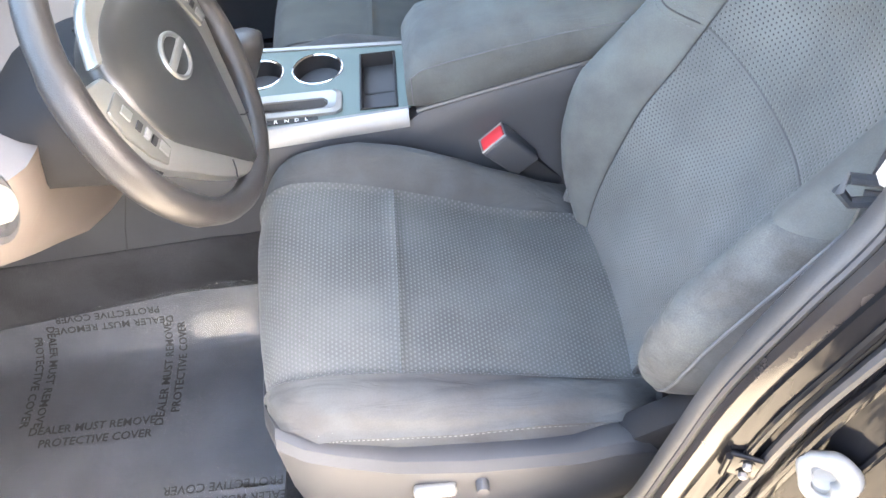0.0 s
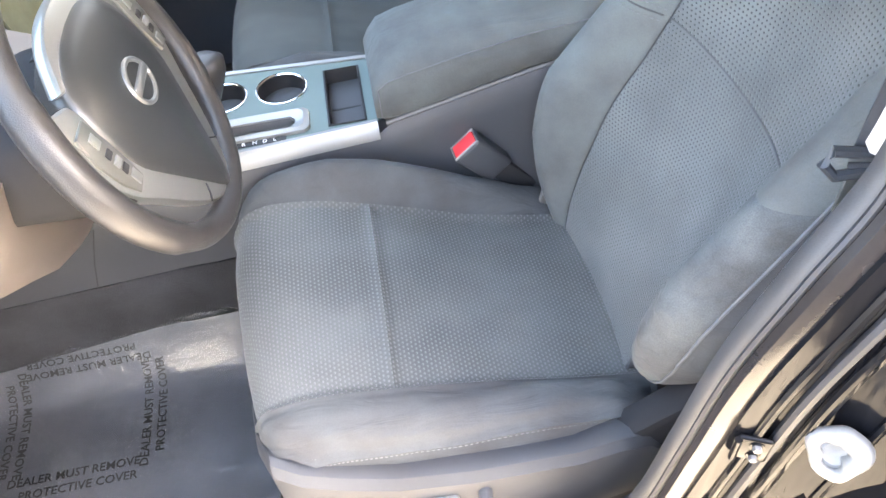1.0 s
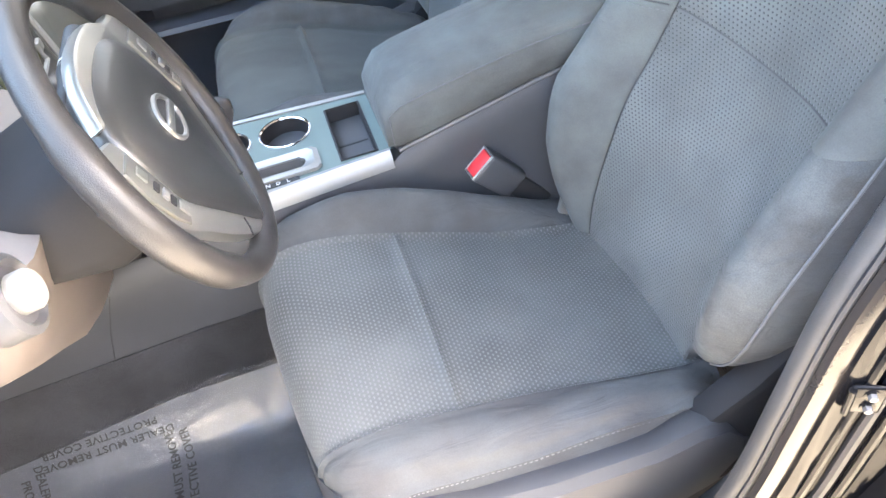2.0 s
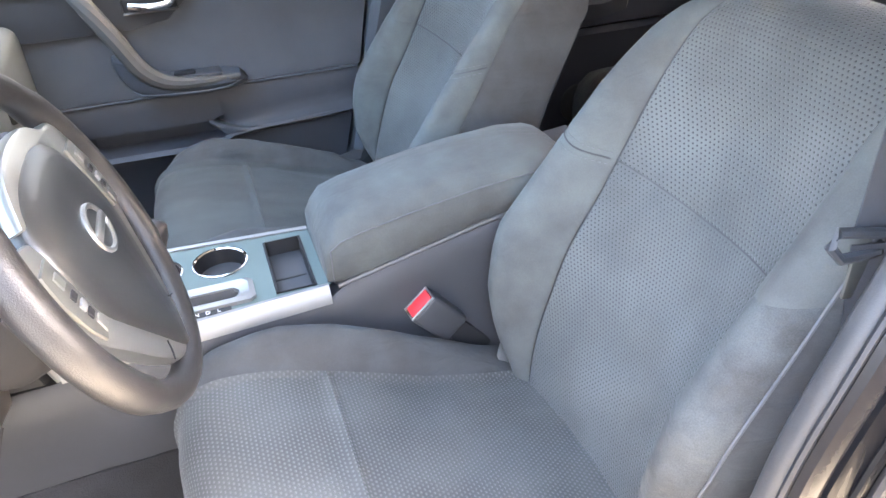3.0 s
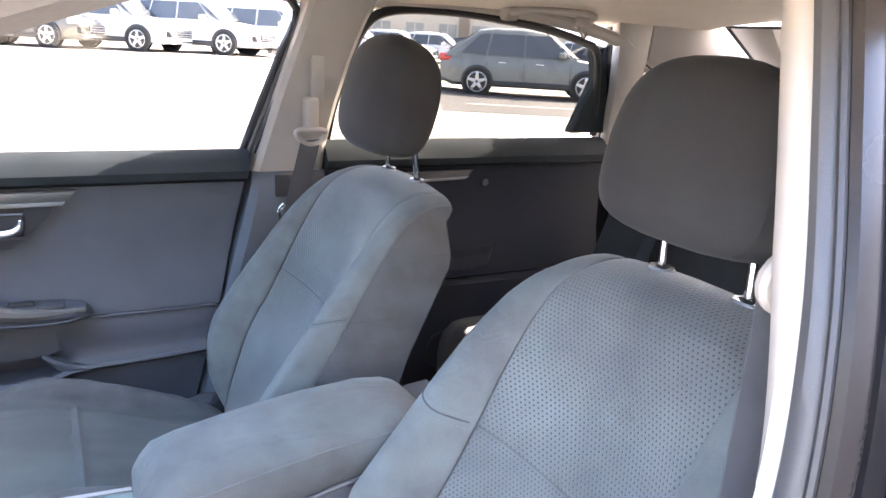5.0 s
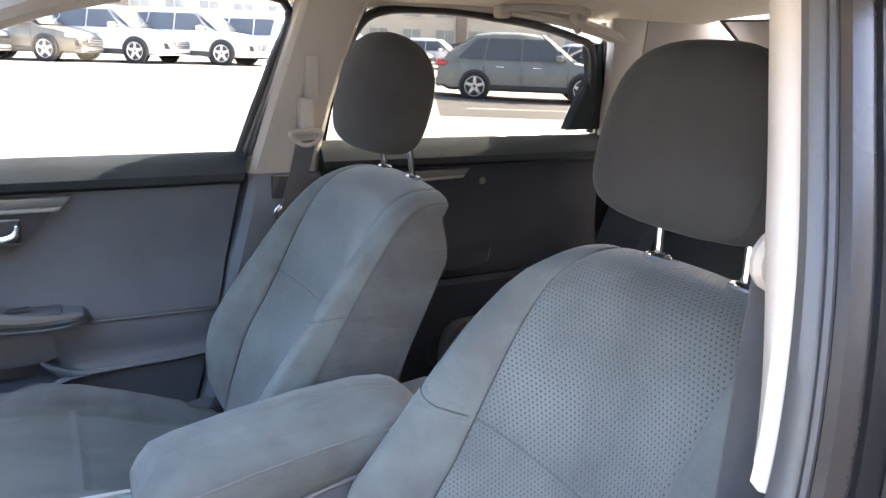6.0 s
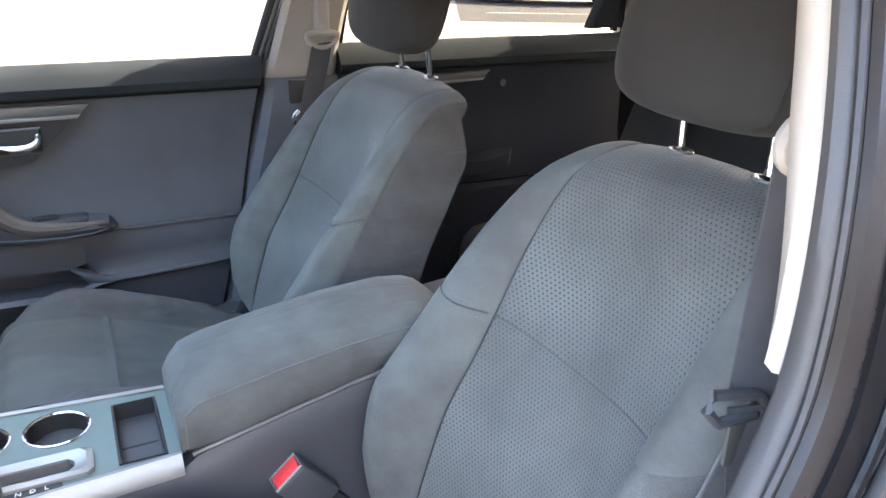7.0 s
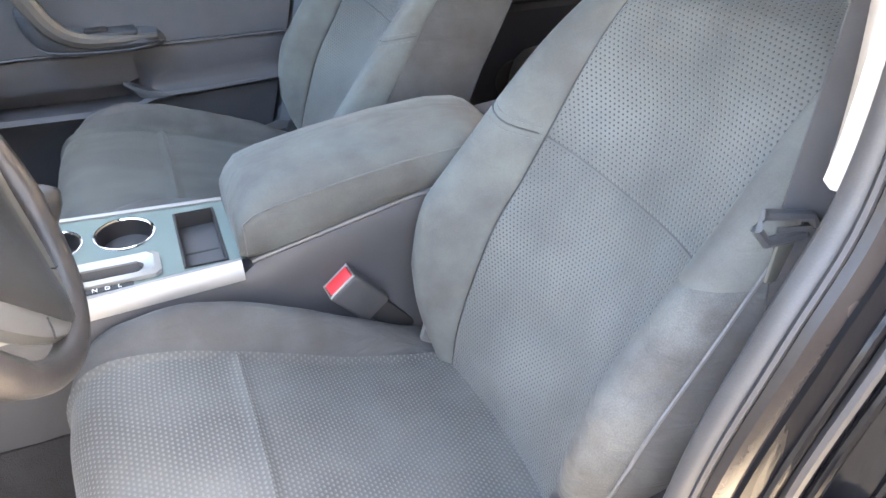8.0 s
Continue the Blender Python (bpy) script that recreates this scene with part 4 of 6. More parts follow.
# ---- dashboard ----
dash = thing("dashboard", (-0.85, 0.0, 0.6), "charcoal dashboard with instrument hood, centre display and knee panel", "dashboard")
sec = [(-0.98, 0.66), (-0.90, 0.74), (-0.82, 0.81), (-0.745, 0.90), (-0.745, 0.98), (-0.79, 1.04), (-0.90, 1.07), (-1.15, 1.06), (-1.35, 1.02), (-1.35, 0.60)]
part("dash_body", prism(sec, "y", -0.42, 0.70, 0.012), SOFT, dash, "charcoal padded dash body")
outer_sec = [(-0.95, 0.90), (-0.82, 0.91), (-0.78, 0.94), (-0.765, 0.98), (-0.79, 1.04), (-0.90, 1.07), (-1.15, 1.06), (-1.35, 1.02), (-1.35, 0.90)]
part("dash_end", prism(outer_sec, "y", -0.70, -0.424, 0.012), SHROUD, dash, "matt black outer dash end")
knee = []
for y, dxk in ((-0.466, -0.01), (-0.462, 0.020), (-0.452, 0.046), (-0.436, 0.058), (-0.415, 0.061), (-0.36, 0.061), (-0.30, 0.061), (-0.22, 0.058), (-0.16, 0.052), (-0.136, 0.045)):
    lo = float(np.interp(y, (-0.466, -0.44, -0.37, -0.30, -0.22, -0.15, -0.13), (0.062, 0.045, -0.006, -0.060, -0.102, -0.135, -0.142)))
    knee.append([(-0.76 + dxk, y, 0.785 + lo), (-0.735 + dxk, y, 0.792 + lo), (-0.712 + dxk, y, 0.825 + lo), (-0.685 + dxk, y, 0.90), (-0.665 + dxk, y, 0.965), (-0.70, y, 1.00), (-0.80, y, 0.88)])
part("knee_panel", loft(knee), PLASTIC_WARM, dash, "taupe lower knee panel")
part("knob_bezel", lathe([(0.034, -0.020), (0.034, 0.004), (0.028, 0.007), (0.024, 0.002), (0.001, 0.002)], Matrix.Translation((-0.588, -0.538, 1.012)) @ Matrix.Rotation(radians(80), 4, "Y"), 24), PLASTIC, dash, "round switch bezel")
part("rotary_knob", lathe([(0.021, 0.0), (0.021, 0.020), (0.018, 0.026), (0.001, 0.027)], Matrix.Translation((-0.586, -0.538, 1.012)) @ Matrix.Rotation(radians(80), 4, "Y") @ Matrix.Diagonal((0.8, 0.8, 0.6, 1)), 24), SILVER, dash, "pale rotary knob")
hood = []
for y in (-0.53, -0.51, -0.44, -0.33, -0.22, -0.15, -0.13):
    f = math.sqrt(max(0.0, 1 - ((y + 0.33) / 0.202) ** 2)) ** 0.6
    hood.append([(-0.95, y, 1.02), (-0.78, y, 1.03), (-0.70 - 0.02 * (1 - f), y, 1.03 + 0.085 * f), (-0.72, y, 1.045 + 0.10 * f), (-0.95, y, 1.05 + 0.07 * f)])
part("instrument_hood", loft(hood), SOFT, dash, "charcoal instrument hood")
part("instrument_face", rbox((-0.795, -0.50, 0.99), (-0.785, -0.16, 1.105), 0.004), RUBBER, dash, "dark instrument face")
# centre stack
stack = part("center_stack", loft([[(x0, -0.135, z), (x0 + 0.012, -0.118, z), (x0 + 0.012, 0.118, z), (x0, 0.135, z), (x0 - 0.12, 0.135, z), (x0 - 0.12, -0.135, z)] for z, x0 in ((0.69, -0.625), (0.78, -0.655), (0.88, -0.675), (0.98, -0.695), (1.04, -0.72))]), RUBBER, dash, "gloss black centre stack")
fx = lambda z: float(np.interp(z, (0.69, 0.78, 0.88, 0.98, 1.04), (-0.613, -0.643, -0.663, -0.683, -0.708)))
part("display", rbox((-0.006, -0.078, -0.052), (0.003, 0.078, 0.052), 0.002, 1, Matrix.Translation((fx(0.965), 0, 0.965)) @ Matrix.Rotation(radians(-13), 4, "Y")), SCREEN, stack, "dim centre display")
part("display_frame", tube([(fx(0.905) + 0.004, -0.086, 0.905), (fx(0.905) + 0.004, 0.086, 0.905), (fx(1.02) + 0.004, 0.086, 1.02), (fx(1.02) + 0.004, -0.086, 1.02)], 0.004, 6, True), SILVER, stack)
for y in (-0.104, 0.104):
    for z in (0.92, 0.95, 0.98, 1.005):
        part("button", rbox((fx(z) - 0.004, y - 0.011, z - 0.008), (fx(z) + 0.005, y + 0.011, z + 0.008), 0.003), SILVER, stack)
for y in (-0.085, 0.085):
    part("volume_knob", lathe([(0.019, 0), (0.018, 0.016), (0.015, 0.019), (0.001, 0.019)], Matrix.Translation((fx(0.868), y, 0.868)) @ Matrix.Rotation(radians(78), 4, "Y"), 20), CHROME, stack, "chrome-edged knob")
    part("climate_dial", lathe([(0.024, 0), (0.023, 0.014), (0.020, 0.017), (0.001, 0.017)], Matrix.Translation((fx(0.775), y, 0.775)) @ Matrix.Rotation(radians(72), 4, "Y"), 20), SILVER, stack, "silver climate dial")
for k in range(5):
    part("button", rbox((fx(0.82) - 0.004, -0.066 + 0.028 * k, 0.812), (fx(0.82) + 0.005, -0.043 + 0.028 * k, 0.828), 0.002), PLASTIC_MID, stack)
for s in (-1, 1):
    part("stack_rail", tube([(fx(z) + 0.006, s * 0.130, z) for z in np.linspace(0.69, 1.04, 8)], 0.006, 8), SILVER, stack, "satin silver stack rail")
vent = part("air_vent", rbox((-0.765, 0.44, 0.93), (-0.725, 0.60, 1.01), 0.012), RUBBER, dash, "side air vent")
part("vent_rim", tube([(-0.722, 0.445, 0.935), (-0.722, 0.595, 0.935), (-0.728, 0.595, 1.005), (-0.728, 0.445, 1.005)], 0.005, 6, True), SILVER, vent)
for k in range(4):
    part("slat", rbox((-0.74, 0.45, 0.942 + 0.016 * k), (-0.722, 0.59, 0.945 + 0.016 * k), 0.001, 1), PLASTIC, vent)
glove = part("glove_box", rbox((-0.78, 0.16, 0.62), (-0.664, 0.676, 0.955), 0.03, 4), GLOVE_LIT, dash, "charcoal glove box door")
part("glove_latch", rbox((-0.668, 0.36, 0.86), (-0.654, 0.46, 0.885), 0.006), RUBBER, glove)

# ---- floor and its protective sheet ----
fl = bmesh.new()
nx, ny = 60, 50
vs = [[None] * ny for _ in range(nx)]
for i in range(nx):
    for j in range(ny):
        x, y = -1.36 + 3.0 * i / (nx - 1), -0.70 + 1.40 * j / (ny - 1)
        z = 0.282 + 0.003 * noise.noise((x * 6, y * 6, 0))
        z += 0.30 * max(0.0, (-1.02 - x) / 0.34) ** 1.2
        if abs(y) < 0.16:
            z += 0.17 * (1 - (abs(y) / 0.16) ** 4)
        if x > 0.35:
            z += 0.0
        vs[i][j] = fl.verts.new((x, y, z))
for i in range(nx - 1):
    for j in range(ny - 1):
        fl.faces.new((vs[i][j], vs[i + 1][j], vs[i + 1][j + 1], vs[i][j + 1]))
solid("floor", fl, CARPET, "charcoal carpet over the car floor and tunnel", "floor")

sheet = thing("protective_mat", (-0.80, -0.33, 0.288), "clear crinkled plastic sheet printed with block letters over a dark mat", "floor mat")
def bend(y):
    """Where the mat climbs the tunnel's flank: across, and up."""
    t = y + 0.20
    soft = 0.5 * (t + math.sqrt(t * t + 0.0012))
    return y - 0.5 * soft, 0.66 * soft


rows = []
for y in np.linspace(-0.655, -0.07, 24):
    yb, up = bend(y)
    rows.append([(x, yb, 0.287 + up * (1 + 0.25 * (x + 0.6)) + h) for x, h in ((-1.08, 0), (-1.08, 0.008), (-0.8, 0.009), (-0.50, 0.008), (-0.50, 0), (-0.8, 0))])
part("mat", loft(rows), surf("dark_mat", (0.074, 0.079, 0.090), 0.5, 0.2, 500, 8, 0.3), sheet, "dark flat mat")


def film_height(x, y):
    q = Vector((x * 7, y * 7, 1.7))
    h = 0.0030 * noise.noise(q) + 0.0012 * noise.noise(q * 2.7)
    far = max(0.0, 1 - abs(y + 0.075 - 0.04 * (x + 0.6)) / 0.034)
    near = max(0.0, min(1.0, (-0.43 - y) / 0.10)) * max(0.0, min(1, (x + 0.80) / 0.12))
    ridge = noise.noise(Vector((x * 22, y * 55, 4.0)))
    crease = abs(noise.noise(Vector((x * 13 + y * 9, y * 30 - x * 4, 2.0))))
    h += 0.0045 * max(0.0, 0.05 - crease) / 0.05 * (0.30 + 1.2 * far + 1.2 * near)
    fold = max(0.0, 0.25 - abs(ridge)) / 0.25
    h += far * (0.005 + 0.007 * fold + 0.004 * abs(noise.noise(Vector((x * 50, y * 90, 3))))) + near * (0.006 + 0.016 * fold + 0.006 * abs(noise.noise(Vector((x * 60, y * 40, 9)))))
    return 0.299 + h


fm = bmesh.new()
nx, ny = 220, 220
vs = [[None] * ny for _ in range(nx)]
for i in range(nx):
    for j in range(ny):
        x, y = -1.10 + 0.60 * i / (nx - 1), -0.64 + 0.60 * j / (ny - 1)
        yb, up = bend(y + 0.012 * noise.noise((x * 9, 3, 0)) * (j / ny) ** 4)
        vs[i][j] = fm.verts.new((x, yb, film_height(x, y) + up * (1 + 0.25 * (x + 0.6))))
for i in range(nx - 1):
    for j in range(ny - 1):
        fm.faces.new((vs[i][j], vs[i + 1][j], vs[i + 1][j + 1], vs[i][j + 1]))


def film_material():
    m, nt, b, ln = node_mat("clear_film")
    nt.nodes.remove(b)
    tr = nt.nodes.new("ShaderNodeBsdfTransparent")
    tr.inputs[0].default_value = (0.93, 0.94, 0.95, 1)
    gl = nt.nodes.new("ShaderNodeBsdfGlossy")
    gl.inputs["Roughness"].default_value = 0.03
    tcn = nt.nodes.new("ShaderNodeTexCoord")
    nz = nt.nodes.new("ShaderNodeTexNoise")
    nz.inputs["Scale"].default_value, nz.inputs["Detail"].default_value = 60, 6
    ln.new(tcn.outputs["Object"], nz.inputs["Vector"])
    bp = nt.nodes.new("ShaderNodeBump")
    bp.inputs["Strength"].default_value, bp.inputs["Distance"].default_value = 0.12, 0.002
    ln.new(nz.outputs["Fac"], bp.inputs["Height"])
    # long sharp folds pressed into the film
    warp = nt.nodes.new("ShaderNodeTexNoise")
    warp.inputs["Scale"].default_value, warp.inputs["Detail"].default_value = 7, 3
    ln.new(tcn.outputs["Object"], warp.inputs["Vector"])
    bent = nt.nodes.new("ShaderNodeVectorMath")
    bent.operation = "MULTIPLY_ADD"
    ln.new(warp.outputs["Color"], bent.inputs[0])
    bent.inputs[1].default_value = (0.12, 0.12, 0.0)
    ln.new(tcn.outputs["Object"], bent.inputs[2])
    cell = nt.nodes.new("ShaderNodeTexVoronoi")
    cell.feature = "DISTANCE_TO_EDGE"
    cell.inputs["Scale"].default_value = 11
    ln.new(bent.outputs[0], cell.inputs["Vector"])
    fold = nt.nodes.new("ShaderNodeMapRange")
    fold.interpolation_type = "SMOOTHSTEP"
    fold.inputs["From Max"].default_value = 0.05
    fold.inputs["To Min"].default_value, fold.inputs["To Max"].default_value = 1, 0
    ln.new(cell.outputs["Distance"], fold.inputs["Value"])
    fb = nt.nodes.new("ShaderNodeBump")
    fb.inputs["Strength"].default_value, fb.inputs["Distance"].default_value = 0.7, 0.004
    ln.new(fold.outputs[0], fb.inputs["Height"])
    ln.new(bp.outputs[0], fb.inputs["Normal"])
    ln.new(fb.outputs[0], gl.inputs["Normal"])
    fr = nt.nodes.new("ShaderNodeFresnel")
    fr.inputs[0].default_value = 1.42
    mx = nt.nodes.new("ShaderNodeMixShader")
    ln.new(fr.outputs[0], mx.inputs[0])
    ln.new(tr.outputs[0], mx.inputs[1])
    ln.new(gl.outputs[0], mx.inputs[2])
    df = nt.nodes.new("ShaderNodeBsdfDiffuse")
    df.inputs[0].default_value = (0.75, 0.77, 0.80, 1)
    hz = nt.nodes.new("ShaderNodeMixShader")
    hz.inputs[0].default_value = 0.03
    ln.new(mx.outputs[0], hz.inputs[1])
    ln.new(df.outputs[0], hz.inputs[2])
    ln.new(hz.outputs[0], nt.nodes["Material Output"].inputs[0])
    return m


film_ob = part("film", fm, film_material(), sheet, "clear crinkled film")
film_ob.visible_shadow = False


def print_square(cx, cy, half):
    for k in range(4):
        for words, off, size in (("DEALER MUST REMOVE", half, 0.0212), ("PROTECTIVE COVER", half + 0.025, 0.0212)):
            m = Matrix.Translation((cx, cy, 0.2975)) @ Matrix.Rotation(k * math.pi / 2, 4, "Z") @ Matrix.Translation((-0.01 if "MUST" in words else 0.0, -off, 0))
            ob = lettering(words, size, m, INK, sheet, "printed_line")
            o = root_of(sheet).location
            for v in ob.data.vertices:
                yb, up = bend(v.co.y + o.y)
                v.co.z += up * (1 + 0.25 * (v.co.x + o.x + 0.6)) + 0.002
                v.co.y = yb - o.y


print_square(-0.832, -0.236, 0.108)
print_square(-0.600, -0.610, 0.108)


# ---- passenger doors ----
def door_skin(rings_y, x0, x1, n):
    """Rings of (y, z) pairs from top to bottom, between the slanted edges x0(z) and x1(z)."""
    return loft([[(x0(z) + (x1(z) - x0(z)) * s, y, z) for y, z in rings_y] for s in np.linspace(0, 1, n)])


CAP = [(0.766, 1.085), (0.755, 1.097), (0.730, 1.094), (0.706, 1.078), (0.694, 1.056), (0.697, 1.040), (0.716, 1.030), (0.766, 1.030)]
UPPER = [(0.780, 1.030), (0.717, 1.029), (0.722, 0.95), (0.718, 0.86), (0.704, 0.79), (0.700, 0.758), (0.712, 0.752), (0.780, 0.752)]
LOWER = [(0.780, 0.752), (0.708, 0.750), (0.700, 0.735), (0.706, 0.69), (0.712, 0.60), (0.706, 0.45), (0.690, 0.36), (0.780, 0.36)]
rear_edge = ramp_of([(0.3, -0.10), (0.53, -0.047), (0.8, 0.023), (1.1, 0.092)])
front_edge = lambda z: -1.0
door_f = thing("door_1", (-0.45, 0.75, 0.36), "closed front passenger door with charcoal panel and silver trim", "car door", kind="structure")
part("window_sill_cap", door_skin(CAP, front_edge, rear_edge, 12), CAP_VINYL, door_f, "soft charcoal sill cap")
part("upper_panel", door_skin(UPPER, front_edge, rear_edge, 12), SOFT, door_f, "charcoal soft-touch panel")
OPEN = ((0.708, 0.750), (0.702, 0.740), (0.702, 0.676), (0.745, 0.672), (0.745, 0.634), (0.680, 0.633), (0.671, 0.624), (0.690, 0.598), (0.700, 0.50), (0.690, 0.36))
SHUT = ((0.708, 0.750), (0.702, 0.740), (0.701, 0.692), (0.698, 0.668), (0.692, 0.656), (0.684, 0.649), (0.680, 0.642), (0.702, 0.628), (0.706, 0.50), (0.690, 0.36))
sections = []
for x in (-1.0, -0.80, -0.67, -0.645, -0.625, -0.60, -0.47, -0.40, -0.352, -0.340, -0.330, -0.322, -0.312, -0.298, -0.280, -0.25, -0.20, -0.14, -0.08, -0.03, 0.02):
    k = float(np.interp(x, (-0.67, -0.645, -0.60, -0.345, -0.325, -0.30, -0.27), (1, 0.8, 0, 0, 0.45, 0.85, 1)))
    dz = float(np.interp(x, (-1.0, -0.60, -0.40, -0.28, -0.20, -0.08, 0.0), (0.006, 0.004, 0.0, 0.002, 0.005, 0.010, 0.016)))
    ring = [(a + (c - a) * k, b + (d - b) * k + (dz if 1 < j < 8 else 0)) for j, ((a, b), (c, d)) in enumerate(zip(OPEN, SHUT))]
    sections.append([(min(x, rear_edge(z)), y, z) for y, z in ring] + [(min(x, rear_edge(0.36)), 0.78, 0.36), (min(x, rear_edge(0.75)), 0.78, 0.752)])
part("lower_panel", loft(sections), DOOR_PLASTIC, door_f, "charcoal plastic lower panel with open map pocket", 40)
part("pocket_flare", loft([[(x, y - 0.002, z + h), (x, y - 0.006, z), (x, y - 0.002, z - h), (x, y + 0.02, z - h), (x, y + 0.02, z + h)] for x, y, z, h in ((-0.350, 0.696, 0.678, 0.003), (-0.338, 0.692, 0.670, 0.006), (-0.322, 0.688, 0.659, 0.011), (-0.300, 0.685, 0.650, 0.010), (-0.265, 0.684, 0.647, 0.006), (-0.18, 0.685, 0.650, 0.004), (-0.035, 0.690, 0.661, 0.003))]), SOFT, door_f, "raised flare behind the map pocket", 50)
part("crease_bead", tube([(x, 0.701, 0.753) for x in np.linspace(-1.0, 0.008, 16)], 0.0034, 6), SOFT, door_f)
part("trim_panel", prism([(-1.0, 1.024), (-0.268, 1.022), (-0.300, 0.992), (-0.345, 0.945), (-0.385, 0.912), (-0.46, 0.90), (-1.0, 0.90)], "y", 0.706, 0.735, 0.003), PLASTIC, door_f, "dark handle surround")
part("trim_blade", prism([(-1.0, 1.026), (-0.264, 1.024), (-0.284, 1.004), (-1.0, 1.004)], "y", 0.698, 0.71, 0.003), PEWTER_DARK, door_f, "pewter trim blade")
part("trim_line", prism([(-1.0, 1.004), (-0.284, 1.004), (-0.290, 0.996), (-1.0, 0.996)], "y", 0.695, 0.708, 0.002), SILVER, door_f, "satin silver trim line")
cup = part("handle_cup", rbox((-0.47, 0.700, 0.932), (-0.358, 0.716, 0.984), 0.007, 3), RUBBER, door_f, "dark handle recess")
part("handle_rim", tube([(-0.468, 0.700, 0.934), (-0.360, 0.700, 0.934), (-0.360, 0.700, 0.982), (-0.468, 0.700, 0.982)], 0.003, 6, True), PLASTIC_MID, cup)
part("door_handle", tube([(-0.455, 0.696, 0.950), (-0.42, 0.688, 0.946), (-0.385, 0.688, 0.947), (-0.368, 0.690, 0.956), (-0.366, 0.694, 0.972)], 0.0065, 10, flat=1.2, smooth=16), CHROME, cup, "chrome pull handle")
arm = []
for x, zt, zb, yi in ((-0.517, 0.848, 0.832, 0.705), (-0.511, 0.852, 0.815, 0.676), (-0.496, 0.852, 0.795, 0.658), (-0.480, 0.845, 0.779, 0.649), (-0.455, 0.822, 0.768, 0.643), (-0.42, 0.805, 0.764, 0.642), (-0.36, 0.797, 0.762, 0.642), (-0.29, 0.795, 0.761, 0.648), (-0.262, 0.790, 0.760, 0.664), (-0.245, 0.770, 0.757, 0.700)):
    arm.append([(x, 0.725, zt), (x, yi + 0.014, zt), (x, yi + 0.003, zt - 0.006), (x, yi, (zt + zb) / 2), (x, yi + 0.010, zb), (x, 0.725, zb - 0.004)])
arm_ob = part("door_armrest", loft(arm), SOFT, door_f, "grey moulded door armrest")
part("pull_grip", tube([(-0.265, 0.662, 0.786), (-0.34, 0.652, 0.787), (-0.415, 0.648, 0.798), (-0.460, 0.647, 0.832), (-0.492, 0.648, 0.895), (-0.528, 0.654, 0.962), (-0.558, 0.674, 1.010), (-0.590, 0.700, 1.040)], [0.006 + 0.013 * min(1, k / 12) for k in range(30)], 10, smooth=30), GRIP, arm_ob, "satin taupe pull grip")
part("switch_plate", rbox((-0.45, 0.652, 0.792), (-0.30, 0.70, 0.803), 0.006), PLASTIC, arm_ob, "dark switch plate")
part("window_switch", rbox((-0.40, 0.664, 0.800), (-0.355, 0.684, 0.810), 0.004), RUBBER, arm_ob)
part("armrest_bead", tube([(-0.488, 0.652, 0.788), (-0.463, 0.643, 0.778), (-0.374, 0.6405, 0.771), (-0.30, 0.645, 0.770), (-0.250, 0.68, 0.770)], 0.002, 6, smooth=14), SOFT, arm_ob)
part("window_frame", tube([(0.080, 0.762, 1.08), (0.115, 0.748, 1.18), (0.155, 0.720, 1.30), (0.185, 0.690, 1.40), (0.10, 0.672, 1.432), (-0.28, 0.660, 1.43), (-0.95, 0.76, 1.10)], 0.010, 8, smooth=60), RUBBER, door_f, "black window frame")
part("frame_strip", tube([(0.092, 0.752, 1.085), (0.126, 0.738, 1.18), (0.166, 0.710, 1.30), (0.196, 0.682, 1.40)], 0.0055, 6, smooth=20), PLASTIC_MID, door_f)
part("frame_lip", tube([(0.103, 0.738, 1.09), (0.136, 0.724, 1.18), (0.176, 0.696, 1.30), (0.206, 0.668, 1.40)], 0.0055, 6, smooth=20), RUBBER, door_f)
part("outer_skin", prism([(-1.05, 1.06), (0.10, 1.06), (0.02, 0.75), (-0.06, 0.30), (-1.05, 0.30)], "y", 0.79, 0.84, 0.01), PAINT, door_f, "black painted outer skin")
pane = bmesh.new()
pane.faces.new([pane.verts.new(p) for p in ((-0.93, 0.768, 1.09), (0.085, 0.768, 1.09), (0.165, 0.700, 1.41), (-0.30, 0.690, 1.42))])
part("pane", pane, PANE, door_f, "clear side glass")

door_r = thing("door_2", (0.68, 0.75, 0.36), "closed rear passenger door with dark panel and tinted glass", "car door", kind="structure")
RCAP = [(y, z + 0.018) for y, z in CAP]
r0, r1 = (lambda z: 0.262), (lambda z: 1.085)
part("window_sill_cap", door_skin(RCAP, r0, r1, 12), CAP_VINYL, door_r, "soft charcoal sill cap")
part("upper_panel", door_skin([(y, z + (0.018 if z > 1 else 0)) for y, z in UPPER], r0, r1, 10), REAR_SHADED, door_r, "charcoal soft-touch panel")
part("lower_panel", door_skin(LOWER, r0, r1, 10), REAR_SHADED, door_r, "charcoal plastic lower panel")
part("trim_blade", prism([(0.27, 1.034), (0.655, 1.042), (0.632, 1.020), (0.27, 1.014)], "y", 0.700, 0.712, 0.003), PLASTIC_MID, door_r)
part("trim_line", prism([(0.27, 1.014), (0.640, 1.026), (0.630, 1.019), (0.27, 1.007)], "y", 0.696, 0.710, 0.002), SILVER, door_r, "satin silver trim line")
part("door_armrest", loft([[(x, 0.72, zt), (x, yi, zt - 0.004), (x, yi + 0.005, zt - 0.04), (x, 0.72, zt - 0.05)] for x, zt, yi in ((0.30, 0.86, 0.685), (0.45, 0.835, 0.655), (0.62, 0.830, 0.648), (0.70, 0.838, 0.665), (0.73, 0.842, 0.705))]), REAR_SHADED, door_r, "grey door armrest")
